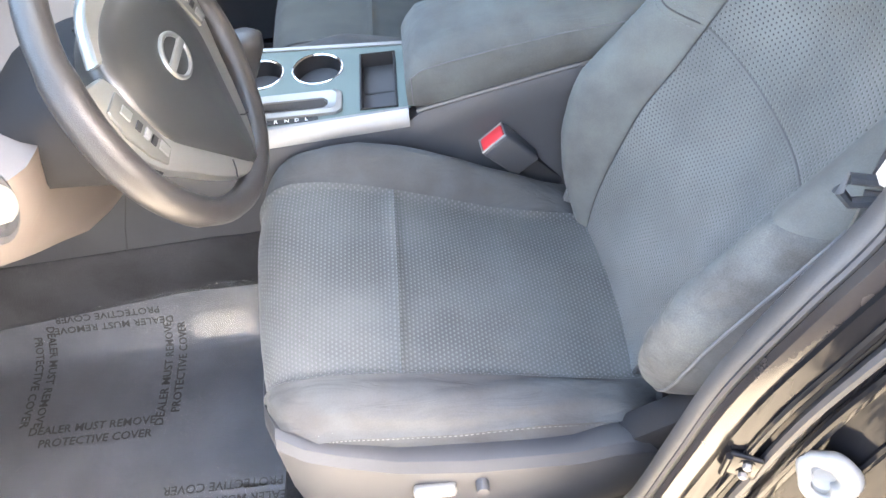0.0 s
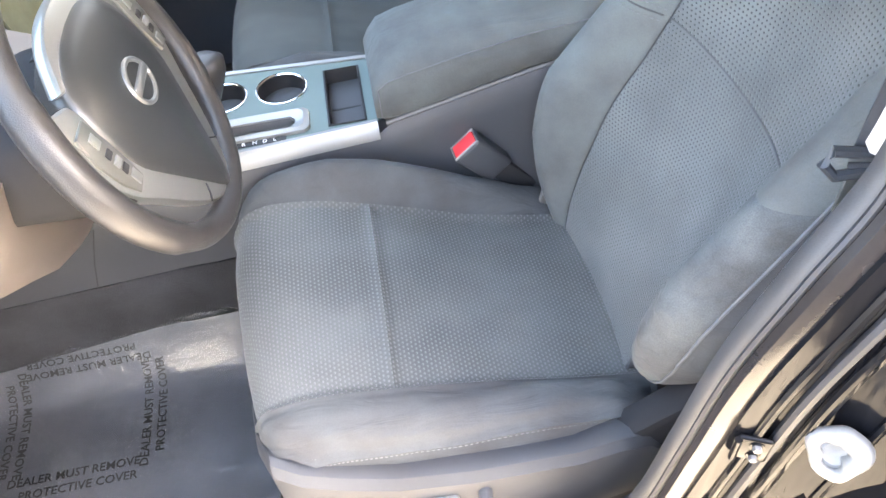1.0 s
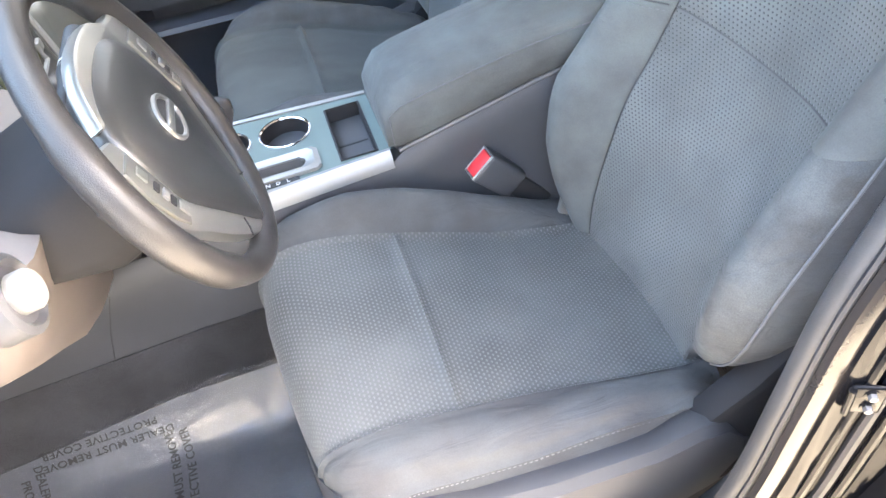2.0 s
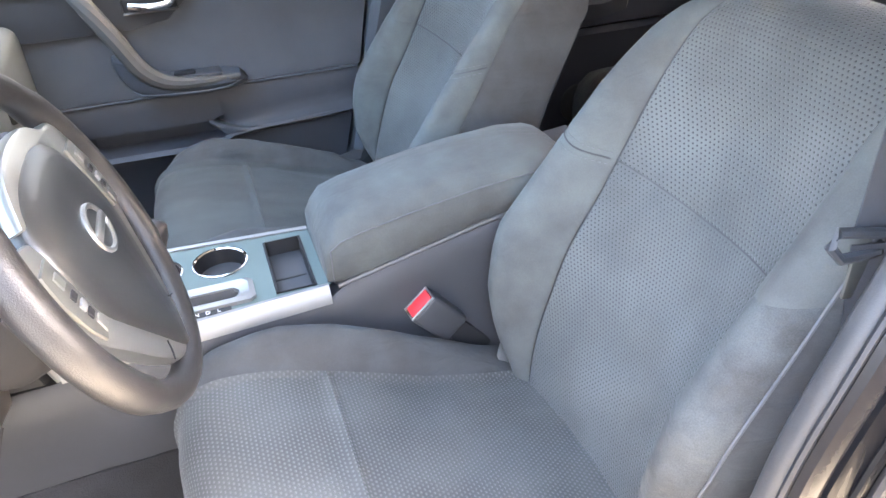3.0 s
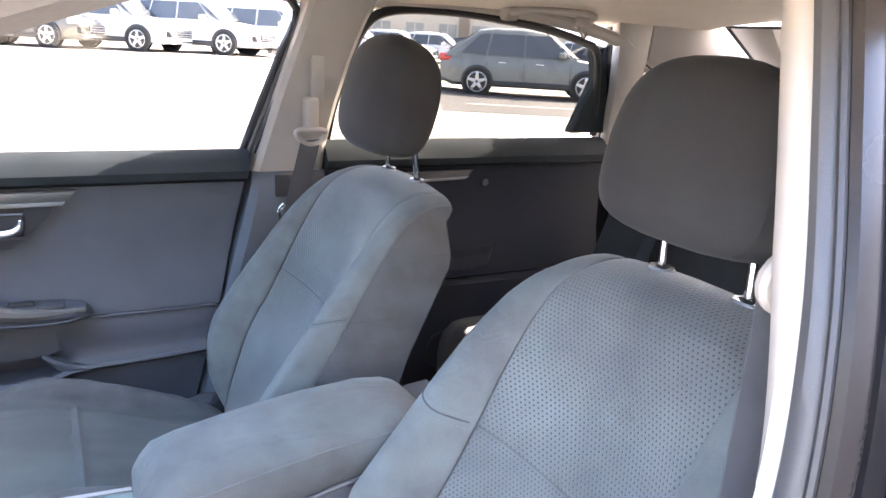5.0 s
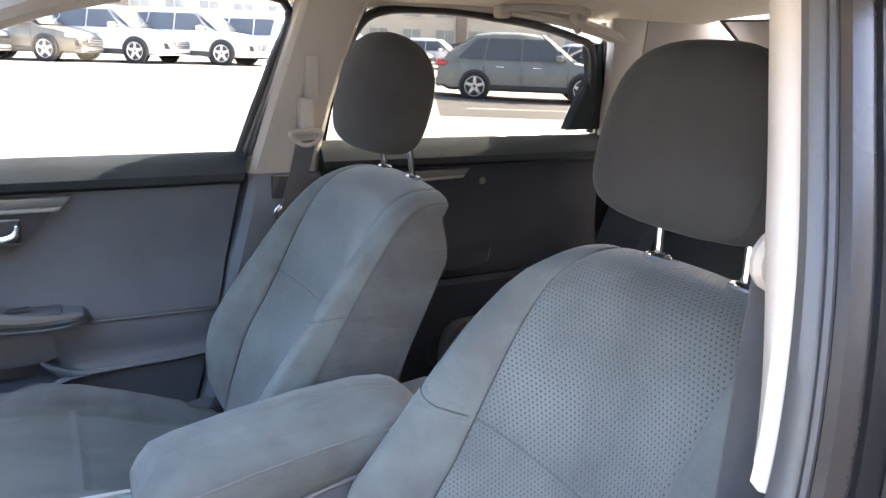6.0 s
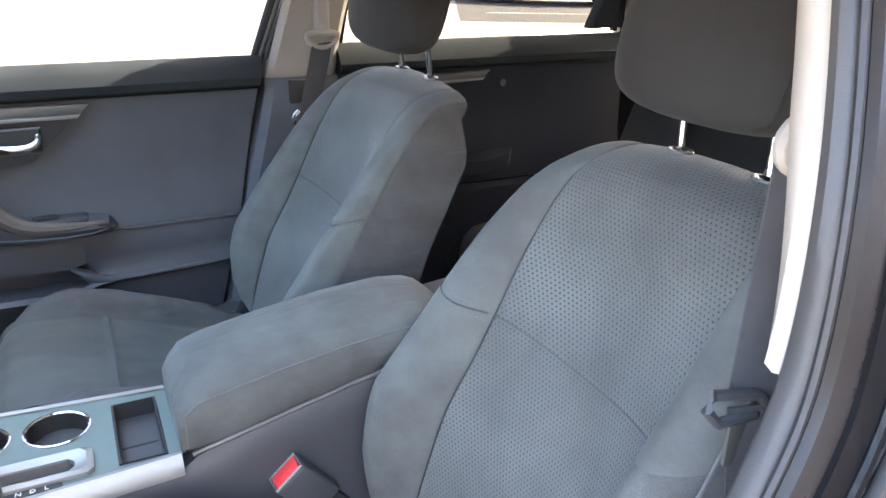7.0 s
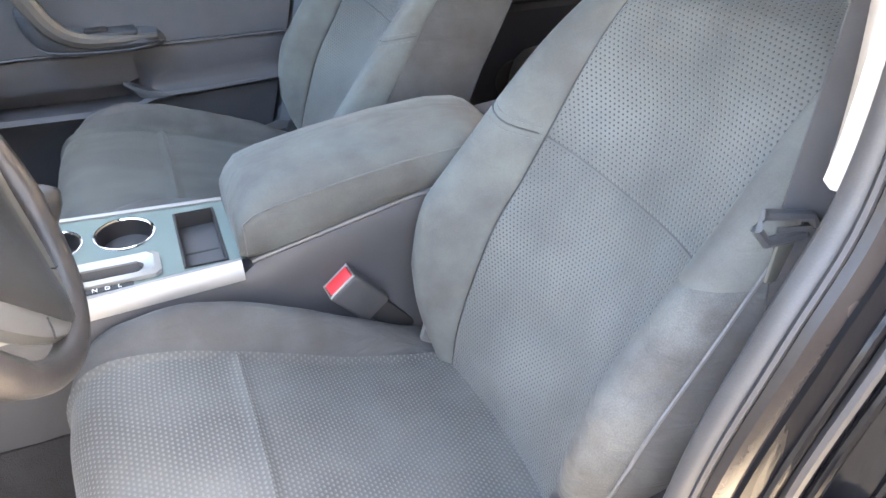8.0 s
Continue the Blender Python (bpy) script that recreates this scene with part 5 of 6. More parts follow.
part("speaker_grille", lathe([(0.055, 0.0), (0.053, 0.006), (0.045, 0.008), (0.001, 0.009)], Matrix.Translation((0.60, 0.712, 0.55)) @ Matrix.Rotation(radians(90), 4, "X"), 28), RUBBER, door_r, "round speaker grille")
part("tweeter_patch", lathe([(0.010, 0.0), (0.009, 0.002), (0.001, 0.0025)], Matrix.Translation((0.700, 0.716, 1.005)) @ Matrix.Rotation(radians(90), 4, "X"), 20), PLASTIC_MID, door_r)
part("corner_panel", prism([(0.978, 1.128), (1.100, 1.128), (1.094, 1.30), (1.084, 1.37), (1.030, 1.352), (1.046, 1.279)], "y", 0.735, 0.775, 0.006), CAP_VINYL, door_r, "black rear corner panel")
part("window_frame", tube([(0.262, 0.760, 1.10), (0.290, 0.735, 1.22), (0.335, 0.700, 1.36), (0.40, 0.690, 1.412), (0.56, 0.686, 1.421), (0.70, 0.688, 1.411), (0.83, 0.690, 1.397), (0.96, 0.698, 1.370), (1.012, 0.710, 1.350), (1.042, 0.730, 1.28), (1.064, 0.752, 1.12)], 0.011, 8, smooth=70), RUBBER, door_r, "black window frame")
part("outer_skin", prism([(0.13, 1.06), (1.20, 1.08), (1.16, 0.75), (0.98, 0.55), (0.90, 0.30), (0.0, 0.30), (0.05, 0.75)], "y", 0.79, 0.84, 0.01), PAINT, door_r, "black painted outer skin")
pane = bmesh.new()
pane.faces.new([pane.verts.new(p) for p in ((0.26, 0.772, 1.10), (1.04, 0.772, 1.12), (1.04, 0.712, 1.36), (0.70, 0.694, 1.425), (0.34, 0.694, 1.425))])
part("pane", pane, TINTED, door_r, "tinted side glass")

# ---- passenger door pillar and belt ----
pillar = thing("pillar_1", (0.18, 0.74, 0.36), "centre pillar with beige upper trim and charcoal lower trim", "car pillar", kind="structure")
rings = []
for z, xa, xb, y in ((1.046, 0.092, 0.262, 0.716), (1.10, 0.108, 0.268, 0.712), (1.20, 0.136, 0.288, 0.696), (1.30, 0.164, 0.312, 0.674), (1.38, 0.186, 0.336, 0.650), (1.45, 0.20, 0.36, 0.620)):
    rings.append([(xa, y + 0.05, z), (xa + 0.004, y + 0.012, z), (xa + 0.016, y, z), (xb - 0.016, y, z), (xb - 0.004, y + 0.012, z), (xb, y + 0.05, z)])
part("upper_trim", loft(rings), BEIGE, pillar, "beige upper pillar trim")
rings = []
for z, xa, xb, y in ((1.050, 0.088, 0.264, 0.712), (1.03, 0.086, 0.264, 0.700), (0.95, 0.066, 0.262, 0.695), (0.80, 0.026, 0.26, 0.690), (0.60, -0.02, 0.26, 0.680), (0.42, -0.07, 0.27, 0.665), (0.30, -0.10, 0.28, 0.640)):
    rings.append([(xa, y + 0.06, z), (xa + 0.006, y + 0.014, z), (xa + 0.024, y, z), (xb - 0.02, y, z), (xb, y + 0.015, z), (xb, y + 0.06, z)])
part("lower_trim", loft(rings), SOFT, pillar, "charcoal lower pillar trim")
rings = [[(xa, y, z), (xb, y, z), (xb, y + 0.03, z), (xa, y + 0.03, z)] for z, xa, xb, y in ((0.35, -0.06, 0.20, 0.780), (0.80, 0.03, 0.265, 0.780), (1.05, 0.080, 0.280, 0.770), (1.18, 0.118, 0.300, 0.752), (1.30, 0.158, 0.325, 0.724), (1.42, 0.196, 0.365, 0.690))]
part("outer_skin", loft(rings), PAINT, pillar, "black painted outer pillar")
part("belt_slot", rbox((0.140, 0.690, 0.995), (0.185, 0.705, 1.048), 0.004), RUBBER, pillar, "dark belt slot")
part("slider_cover", rbox((0.200, 0.660, 1.140), (0.230, 0.70, 1.220), 0.008, 3), BEIGE, pillar, "beige belt height slider")
part("slider_track", rbox((0.212, 0.668, 1.212), (0.244, 0.70, 1.31), 0.006, 2), BEIGE, pillar, "beige slider track")

belt = thing("seatbelt", (0.21, 0.68, 1.14), "charcoal seatbelt through a beige guide loop on the pillar", "seatbelt", "seatbelts")
loop = [(0.211 + 0.034 * math.cos(a), 0.662, 1.134 + 0.015 * math.sin(a) + 0.008 * math.cos(a) ** 2) for a in np.linspace(0, 2 * math.pi, 24, endpoint=False)]
part("guide_loop", tube(loop, 0.0068, 8, True, up=(0, 1, 0)), BEIGE, belt, "beige plastic guide loop")


def strap(pts, width, thick, across):
    """A flat band along pts; across: the direction of its width."""
    a = Vector(across).normalized()
    rings = []
    p = [Vector(q) for q in pts]
    for i, c in enumerate(p):
        d = (p[min(i + 1, len(p) - 1)] - p[max(i - 1, 0)]).normalized()
        n = d.cross(a).normalized() * thick / 2
        w = a * width / 2
        rings.append([c - w - n, c + w - n, c + w + n, c - w + n])
    return loft(rings)


part("webbing", strap([(0.209, 0.658, 1.128), (0.200, 0.664, 1.08), (0.186, 0.668, 1.02), (0.165, 0.668, 0.93), (0.13, 0.66, 0.80), (0.09, 0.64, 0.64)], 0.046, 0.0025, (1, 0, 0.1)), WEBBING, belt, "charcoal webbing")
part("tongue", tube([(0.150, 0.662, 0.985), (0.138, 0.660, 0.972), (0.142, 0.660, 0.955), (0.160, 0.660, 0.950)], 0.005, 8, smooth=12), CHROME, belt, "chrome belt tongue")

# ---- driver door opening ----
EDGE = smooth_path([(0.155, -0.600, 1.43), (0.138, -0.632, 1.33), (0.112, -0.672, 1.20), (0.092, -0.690, 1.075), (0.052, -0.698, 0.985), (0.016, -0.70, 0.88), (-0.006, -0.70, 0.75), (-0.030, -0.70, 0.62), (-0.075, -0.695, 0.50), (-0.16, -0.69, 0.43), (-0.32, -0.69, 0.405), (-0.62, -0.69, 0.400), (-1.02, -0.69, 0.41)], 120)
jamb = thing("pillar_2", (0.15, -0.70, 0.36), "driver-side centre pillar with beige trim, rubber seal and black door jamb", "car pillar", kind="structure")


def along(a, b, shape, caps=True):
    return loft([[Vector(p) + Vector(q) for q in shape(p)] for p in EDGE[a:b]], caps=caps)


cut = next(i for i in range(120) if EDGE[i][2] < 1.062)
low = next(i for i in range(120) if EDGE[i][2] < 0.46)
part("upper_trim", along(0, cut, lambda p: [(a, b * (1 - 0.30 * min(1.0, max(0.0, (1.22 - p[2]) / 0.16)) * (b > 0.03)), c + d * max(0.0, (1.10 - p[2]) / 0.04)) for a, b, c, d in ((0.000, 0.013, 0, 0), (-0.0035, 0.018, 0, 0), (-0.004, 0.025, 0.001, 0.004), (-0.0015, 0.033, 0.003, 0.009), (0.004, 0.0425, 0.004, 0.014), (0.013, 0.0515, 0.006, 0.018), (0.032, 0.060, 0.005, 0.02), (0.10, 0.075, 0, 0.02), (0.14, 0.05, 0, 0.0), (0.10, 0.0, 0, 0.0))]), BEIGE, jamb, "beige upper pillar trim")
part("lower_trim", along(cut - 1, low + 6, lambda p: [(0.000, 0.008, 0), (0.001, 0.013, 0), (0.007, 0.018, 0), (0.018, 0.024, 0), (0.034, 0.033, 0), (0.054, 0.045, 0), (0.078, 0.056, 0), (0.11, 0.062, 0), (0.15, 0.05, 0), (0.10, 0.0, 0)]), PLASTIC, jamb, "charcoal lower pillar trim")
part("door_seal", along(0, 119, lambda p: [(0.004 + 0.0125 * math.cos(k), 0.002 + 0.0135 * math.sin(k), 0.004 * math.sin(k)) for k in np.linspace(0, 2 * math.pi, 10, endpoint=False)]), SEAL, jamb, "grey rubber door seal")
part("seal_lip", along(0, 119, lambda p: [(-0.004 + 0.0035 * math.cos(k), -0.012 + 0.0035 * math.sin(k), 0) for k in np.linspace(0, 2 * math.pi, 6, endpoint=False)]), RUBBER, jamb, "black seal lip")
part("body_flange", along(0, 119, lambda p: [(0.002, -0.012, 0), (-0.003, -0.016, 0), (-0.001, -0.023, 0), (0.008, -0.029, 0), (0.024, -0.030, 0), (0.020, -0.010, 0)]), surf("satin_flange", (0.018, 0.016, 0.016), 0.24, 0.1, 300, 9, 0.1, spec=0.45), jamb, "satin body flange")
part("jamb_face", along(0, low + 4, lambda p: [(0.014, -0.020, 0), (0.012, -0.034, 0), (0.030, -0.040, 0), (0.042, -0.034, 0), (0.052, -0.046, 0), (0.078, -0.052, 0), (0.092, -0.044, 0), (0.104, -0.058, 0), (0.130, -0.092, 0), (0.20, -0.080, 0), (0.20, -0.02, 0)]), JAMB_PAINT, jamb, "gloss black door jamb")
part("jamb_seal", along(0, low, lambda p: [(0.048 + 0.005 * math.cos(k), -0.046 + 0.006 * math.sin(k), 0) for k in np.linspace(0, 2 * math.pi, 8, endpoint=False)]), RUBBER, jamb, "thin rubber seal")
for ox, oy in ((0.031, -0.041), (0.064, -0.052), (0.112, -0.070)):
    part("jamb_ridge", along(4, low + 2, lambda p: [(ox + 0.0045 * math.cos(k), oy + 0.0045 * math.sin(k), 0) for k in np.linspace(0, 2 * math.pi, 8, endpoint=False)]), JAMB_PAINT, jamb, "gloss black pressed ridge")
part("sill_plate", along(low, 119, lambda p: [(0.0, 0.016, 0.012), (0.0, 0.03, 0.016), (0.0, 0.10, -0.02), (0.0, 0.12, -0.10), (0.0, 0.02, -0.10)]), PLASTIC, jamb, "charcoal sill plate")
part("outer_sill", along(low, 119, lambda p: [(0.0, -0.012, 0.0), (0.0, -0.06, -0.010), (0.0, -0.10, -0.05), (0.0, -0.11, -0.16), (0.0, -0.02, -0.20), (0.0, 0.0, -0.10)]), PAINT, jamb, "gloss black sill")

solid("wall_right_sill", rbox((-1.04, 0.694, 0.16), (1.00, 0.80, 0.345), 0.015), PLASTIC, "charcoal sill under the passenger doors", "car sill")
solid("wall_left_sill", rbox((-1.04, -0.78, 0.16), (1.00, -0.700, 0.290), 0.015), PLASTIC, "charcoal sill under the driver door", "car sill")

rear_door = thing("door_3", (0.6, -0.80, 0.36), "closed rear driver-side door in gloss black paint", "car door", kind="structure")
skin_r = []
for s in np.linspace(0, 1, 10):
    ring = []
    for z, y in ((1.43, -0.655), (1.30, -0.700), (1.16, -0.755), (1.09, -0.782), (1.05, -0.800), (0.95, -0.815), (0.80, -0.825), (0.70, -0.818), (0.55, -0.815), (0.42, -0.810), (0.30, -0.79)):
        k = int(np.argmin([abs(e[2] - max(z, 0.44)) for e in EDGE[:100]]))
        x0 = EDGE[k][0] + 0.125
        ring.append((x0 + (1.12 - x0) * s, y, z))
    skin_r.append(ring + [(p[0], p[1] + 0.06, p[2]) for p in ring[::-1]])
part("outer_skin", loft(skin_r), PAINT, rear_door, "gloss black door skin")
part("belt_molding", tube([(0.24, -0.792, 1.085), (0.70, -0.792, 1.095), (1.10, -0.79, 1.11)], 0.009, 8), CHROME, rear_door, "bright belt molding")
part("inner_panel", prism([(0.26, 1.10), (1.08, 1.12), (1.08, 0.36), (0.20, 0.36)], "y", -0.765, -0.715, 0.01), SOFT, rear_door, "charcoal inner panel")

striker = thing("door_striker", (0.105, -0.755, 0.79), "white plastic cap over the steel door striker", "striker")
sn = Vector((-0.42, -0.70, 0.55)).normalized()
su = Vector((0.10, 0.55, 0.83))
sr = su.cross(sn).normalized()
su = sn.cross(sr)
sm = Matrix.Translation((0.088, -0.772, 0.824)) @ Matrix((sr, su, sn)).transposed().to_4x4()
lump = []
for j in range(28):
    a = 2 * math.pi * j / 28
    rr, fat = 0.0170 + 0.0020 * math.sin(3 * a + 0.6) + 0.0011 * math.cos(5 * a), 0.0060 + 0.0012 * math.cos(2 * a + 1) + 0.0045 * max(0.0, math.cos(a - 0.5))
    lump.append([sm @ Vector(((rr + fat * math.cos(k)) * math.cos(a), (rr + fat * math.cos(k)) * math.sin(a) * 1.08, fat * 1.2 * math.sin(k))) for k in np.linspace(0, 2 * math.pi, 10, endpoint=False)])
bmr = loft(lump + [lump[0]], caps=False)
bmesh.ops.remove_doubles(bmr, verts=bmr.verts, dist=1e-6)
part("cap", bmr, WHITE_PLASTIC, striker, "rounded white plastic ring", 80)
part("cap_floor", lathe([(0.015, -0.012), (0.016, -0.002), (0.010, 0.001), (0.005, -0.002), (0.001, -0.002)], sm, 18), WHITE_PLASTIC, striker, "dished white centre")
part("neck", tube([sm @ Vector((0, 0, -0.006)), Vector((0.120, -0.742, 0.775))], 0.012, 12), WHITE_PLASTIC, striker)
part("base_plate", rbox((-0.030, -0.004, -0.030), (0.030, 0.004, 0.030), 0.003, 2, Matrix.Translation((0.122, -0.745, 0.775)) @ Matrix.Rotation(radians(-20), 4, "Z")), RUBBER, striker, "black base plate")
hinge = thing("check_strap", (0.03, -0.745, 0.80), "black bolted check strap on the door jamb", "check strap")
hm = Matrix.Translation((0.034, -0.744, 0.803)) @ Matrix.Diagonal((0.55, 0.55, 0.55, 1)) @ Matrix.Rotation(radians(-25), 4, "Z")
part("leaf", rbox((-0.026, -0.006, -0.034), (0.026, 0.004, 0.034), 0.006, 3, hm), PAINT, hinge, "painted hinge leaf")
for z in (-0.016, 0.016):
    part("washer", lathe([(0.012, 0.0), (0.012, 0.003), (0.006, 0.003)], hm @ Matrix.Translation((0.004, -0.005, z)) @ Matrix.Rotation(radians(90), 4, "X"), 14), PAINT, hinge)
    part("bolt", lathe([(0.0075, 0.0), (0.0075, 0.008), (0.006, 0.010), (0.001, 0.010)], hm @ Matrix.Translation((0.004, -0.006, z)) @ Matrix.Rotation(radians(90), 4, "X"), 6), PLASTIC_MID, hinge, "hexagon bolt")
part("pin", tube([hm @ Vector((-0.026, -0.008, -0.03)), hm @ Vector((-0.026, -0.008, 0.03))], 0.0035, 10), PAINT, hinge, "dark hinge pin")

belt_d = thing("seatbelt", (0.172, -0.60, 1.1), "charcoal seatbelt and guide beside the driver seat", "seatbelt", "seatbelts")
part("webbing", strap([(0.176, -0.596, 1.20), (0.172, -0.598, 1.15), (0.168, -0.600, 1.07), (0.164, -0.602, 0.99)], 0.042, 0.0025, (0.85, -0.35, 0.1)), WEBBING, belt_d, "charcoal webbing")
part("webbing", strap([(0.164, -0.606, 0.985), (0.170, -0.615, 0.90), (0.172, -0.62, 0.78), (0.172, -0.62, 0.60)], 0.046, 0.0025, (0.85, -0.35, 0.1)), WEBBING, belt_d, "charcoal webbing")
part("guide", tube([(0.124, -0.598, 1.000), (0.166, -0.606, 0.994), (0.174, -0.608, 0.984), (0.166, -0.606, 0.976), (0.132, -0.600, 0.972), (0.120, -0.597, 0.986)], 0.0052, 8, True), PLASTIC, belt_d, "grey steel belt tongue")
part("latch_blade", rbox((0.140, -0.606, 0.930), (0.164, -0.602, 0.974), 0.003, 2), PEWTER_DARK, belt_d, "bare steel latch blade")
part("guide_loop", tube([(0.178 + 0.030 * math.cos(a), -0.600, 1.200 + 0.020 * math.sin(a)) for a in np.linspace(0, 2 * math.pi, 18, endpoint=False)], 0.008, 8, True, up=(0, 1, 0)), BEIGE, belt_d, "beige plastic guide loop")

# ---- roof, front and rear of the cabin ----
lin = []
for x in np.linspace(-0.28, 1.34, 16):
    drop = 0.02 * max(0, (-0.05 - x) / 0.23) ** 2 + 0.012 * max(0.0, (x - 0.9) / 0.44) ** 2
    top = [(x, y, 1.438 + 0.036 * (1 - (y / 0.64) ** 2) - drop - 0.15 * max(0, abs(y) - 0.62)) for y in np.linspace(-0.71, 0.71, 23)]
    lin.append(top + [(p[0], p[1], p[2] + 0.025) for p in top[::-1]])
solid("ceiling", loft(lin), HEADLINER, "beige cloth headliner", "ceiling")
sk = []
for x in np.linspace(-0.36, 1.42, 12):
    top = [(x, y, 1.462 + 0.050 * (1 - (y / 0.70) ** 2) - 0.02 * abs((x - 0.5) / 0.9) ** 2 - (0.03 if abs(y) > 0.69 else 0)) for y in np.linspace(-0.71, 0.71, 15)]
    sk.append(top + [(p[0], p[1], p[2] + 0.012) for p in top[::-1]])
solid("roof", loft(sk), PAINT, "gloss black car roof", "roof")
for k, s in ((1, 1), (2, -1)):
    rail = thing("trim_%d" % k, (0.4, s * 0.66, 1.44), "beige roof side rail trim", "trim", kind="structure")
    part("rail", tube([(-0.26, s * 0.640, 1.412), (-0.12, s * 0.658, 1.436), (0.10, s * 0.668, 1.446), (0.50, s * 0.668, 1.443), (0.80, s * 0.676, 1.426), (1.04, s * 0.690, 1.388), (1.12, s * 0.70, 1.36)], 0.024, 10, flat=0.7, smooth=30), BEIGE, rail)
    ap = thing("pillar_%d" % (k + 2), (-0.6, s * 0.66, 1.2), "beige windscreen pillar trim", "car pillar", kind="structure")
    part("trim", tube([(-0.16, s * 0.626, 1.426), (-0.24, s * 0.630, 1.408), (-0.32, s * 0.636, 1.384), (-0.62, s * 0.678, 1.270), (-1.02, s * 0.735, 1.10)], 0.030, 10, smooth=20), BEIGE, ap, "beige pillar trim")
    part("roof_seal", tube([(-0.10, s * 0.652, 1.432), (-0.16, s * 0.654, 1.418), (-0.24, s * 0.657, 1.394), (-0.32, s * 0.661, 1.368), (-0.62, s * 0.700, 1.258), (-1.02, s * 0.76, 1.09)], 0.015, 10, smooth=24), SEAL, ap, "grey rubber door seal")
    part("outer_skin", tube([(-0.16, s * 0.678, 1.440), (-0.24, s * 0.680, 1.424), (-0.34, s * 0.684, 1.392), (-0.64, s * 0.722, 1.284), (-1.06, s * 0.785, 1.11)], 0.034, 10, smooth=20), PAINT, ap, "black painted pillar")
    cp = thing("pillar_%d" % (k + 4), (1.3, s * 0.68, 1.1), "beige rear pillar trim", "car pillar", kind="structure")
    for nm, poly in (("front_strip", [(1.088, 1.06), (1.145, 1.06), (1.165, 1.20), (1.165, 1.33), (1.16, 1.45), (1.04, 1.45), (1.066, 1.36), (1.082, 1.25)]),
                     ("upper_trim", [(1.163, 1.45), (1.168, 1.332), (1.25, 1.29), (1.30, 1.20), (1.80, 1.09), (1.36, 1.45)]),
                     ("lower_trim", [(1.148, 1.06), (1.80, 1.06), (1.80, 1.087), (1.30, 1.198), (1.168, 1.198)])):
        bmc = prism(poly, "y", 0.0, 0.03, 0.003)
        for v in bmc.verts:
            v.co.y = s * (0.722 - 0.16 * max(0, v.co.z - 1.10) - 0.10 * max(0, v.co.x - 1.1) + v.co.y)
        bmesh.ops.recalc_face_normals(bmc, faces=bmc.faces)
        part(nm, bmc, BEIGE, cp)
        outer = prism(poly, "y", 0.034, 0.056, 0.003)
        for v in outer.verts:
            v.co.y = s * (0.722 - 0.16 * max(0, v.co.z - 1.10) - 0.10 * max(0, v.co.x - 1.1) + v.co.y)
        bmesh.ops.recalc_face_normals(outer, faces=outer.faces)
        part("outer_skin", outer, PAINT, cp, "black painted outer skin")
    qg = bmesh.new()
    qg.faces.new([qg.verts.new(p) for p in ((1.145, s * 0.745, 1.19), (1.31, s * 0.735, 1.19), (1.26, s * 0.72, 1.30), (1.145, s * 0.725, 1.34))])
    part("pane", qg, TINTED, cp, "small quarter glass")
    body = prism([(1.13, 1.13), (1.85, 1.12), (2.05, 1.02), (2.10, 0.30), (0.85, 0.30), (0.93, 0.55), (1.10, 0.72)], "y", s * 0.78, s * 0.84, 0.01)
    solid("wall_%s_rear" % ("right" if s > 0 else "left"), body, PAINT, "gloss black rear quarter panel", "car body")
    fend = prism([(-2.05, 0.95), (-1.05, 1.10), (-1.02, 0.30), (-2.1, 0.30)], "y", s * 0.79, s * 0.85, 0.01)
    solid("wall_%s_front" % ("right" if s > 0 else "left"), fend, PAINT, "gloss black front fender", "car body")

grab = thing("grab_handle", (0.80, 0.60, 1.43), "beige fold-down grab handle above the rear window", "grab handle")
part("grip", tube([(0.676, 0.625, 1.424), (0.682, 0.590, 1.430), (0.725, 0.560, 1.434), (0.80, 0.552, 1.435), (0.865, 0.562, 1.433), (0.900, 0.592, 1.428), (0.906, 0.625, 1.421)], 0.0105, 10, flat=0.8, smooth=30), BEIGE, grab, "beige grip")
for x in (0.680, 0.902):
    part("mount", rbox((x - 0.018, 0.608, 1.408), (x + 0.018, 0.648, 1.440), 0.010, 3), BEIGE, grab)
part("coat_hook", tube([(0.865, 0.600, 1.405), (0.868, 0.592, 1.388), (0.876, 0.588, 1.382), (0.884, 0.592, 1.388)], 0.004, 8, smooth=10), BEIGE, grab)

for nm, pts, m_, lab in (("window_1", ((-1.10, -0.72, 1.09), (-1.10, 0.72, 1.09), (-0.30, 0.60, 1.44), (-0.30, -0.60, 1.44)), SCREEN_GLASS, "tinted windscreen glass"), ("window_2", ((1.36, -0.60, 1.435), (1.36, 0.60, 1.435), (1.86, 0.62, 1.10), (1.86, -0.62, 1.10)), REAR_GLASS, "lightly tinted rear window glass")):
    g = bmesh.new()
    quad = [[Vector(pts[0]).lerp(Vector(pts[3]), t).lerp(Vector(pts[1]).lerp(Vector(pts[2]), t), s) + Vector((-0.05 if nm == "window_1" else 0.03, 0, 0)) * (1 - (2 * s - 1) ** 2) for s in np.linspace(0, 1, 9)] for t in np.linspace(0, 1, 4)]
    loft(quad, closed=False, caps=False, bm=g)
    w = solid(nm, g, m_, lab, "window")
seal_r = thing("trim_3", (1.6, 0.0, 1.25), "black rear window border", "trim", kind="structure")
part("border", tube([(1.36, -0.60, 1.432), (1.36, 0.60, 1.432), (1.86, 0.62, 1.10), (1.86, -0.62, 1.10)], 0.004, 6, True), RUBBER, seal_r)
solid("wall_shelf", rbox((1.22, -0.70, 1.06), (1.90, 0.70, 1.095), 0.01), CARPET, "charcoal rear parcel shelf", "shelf")
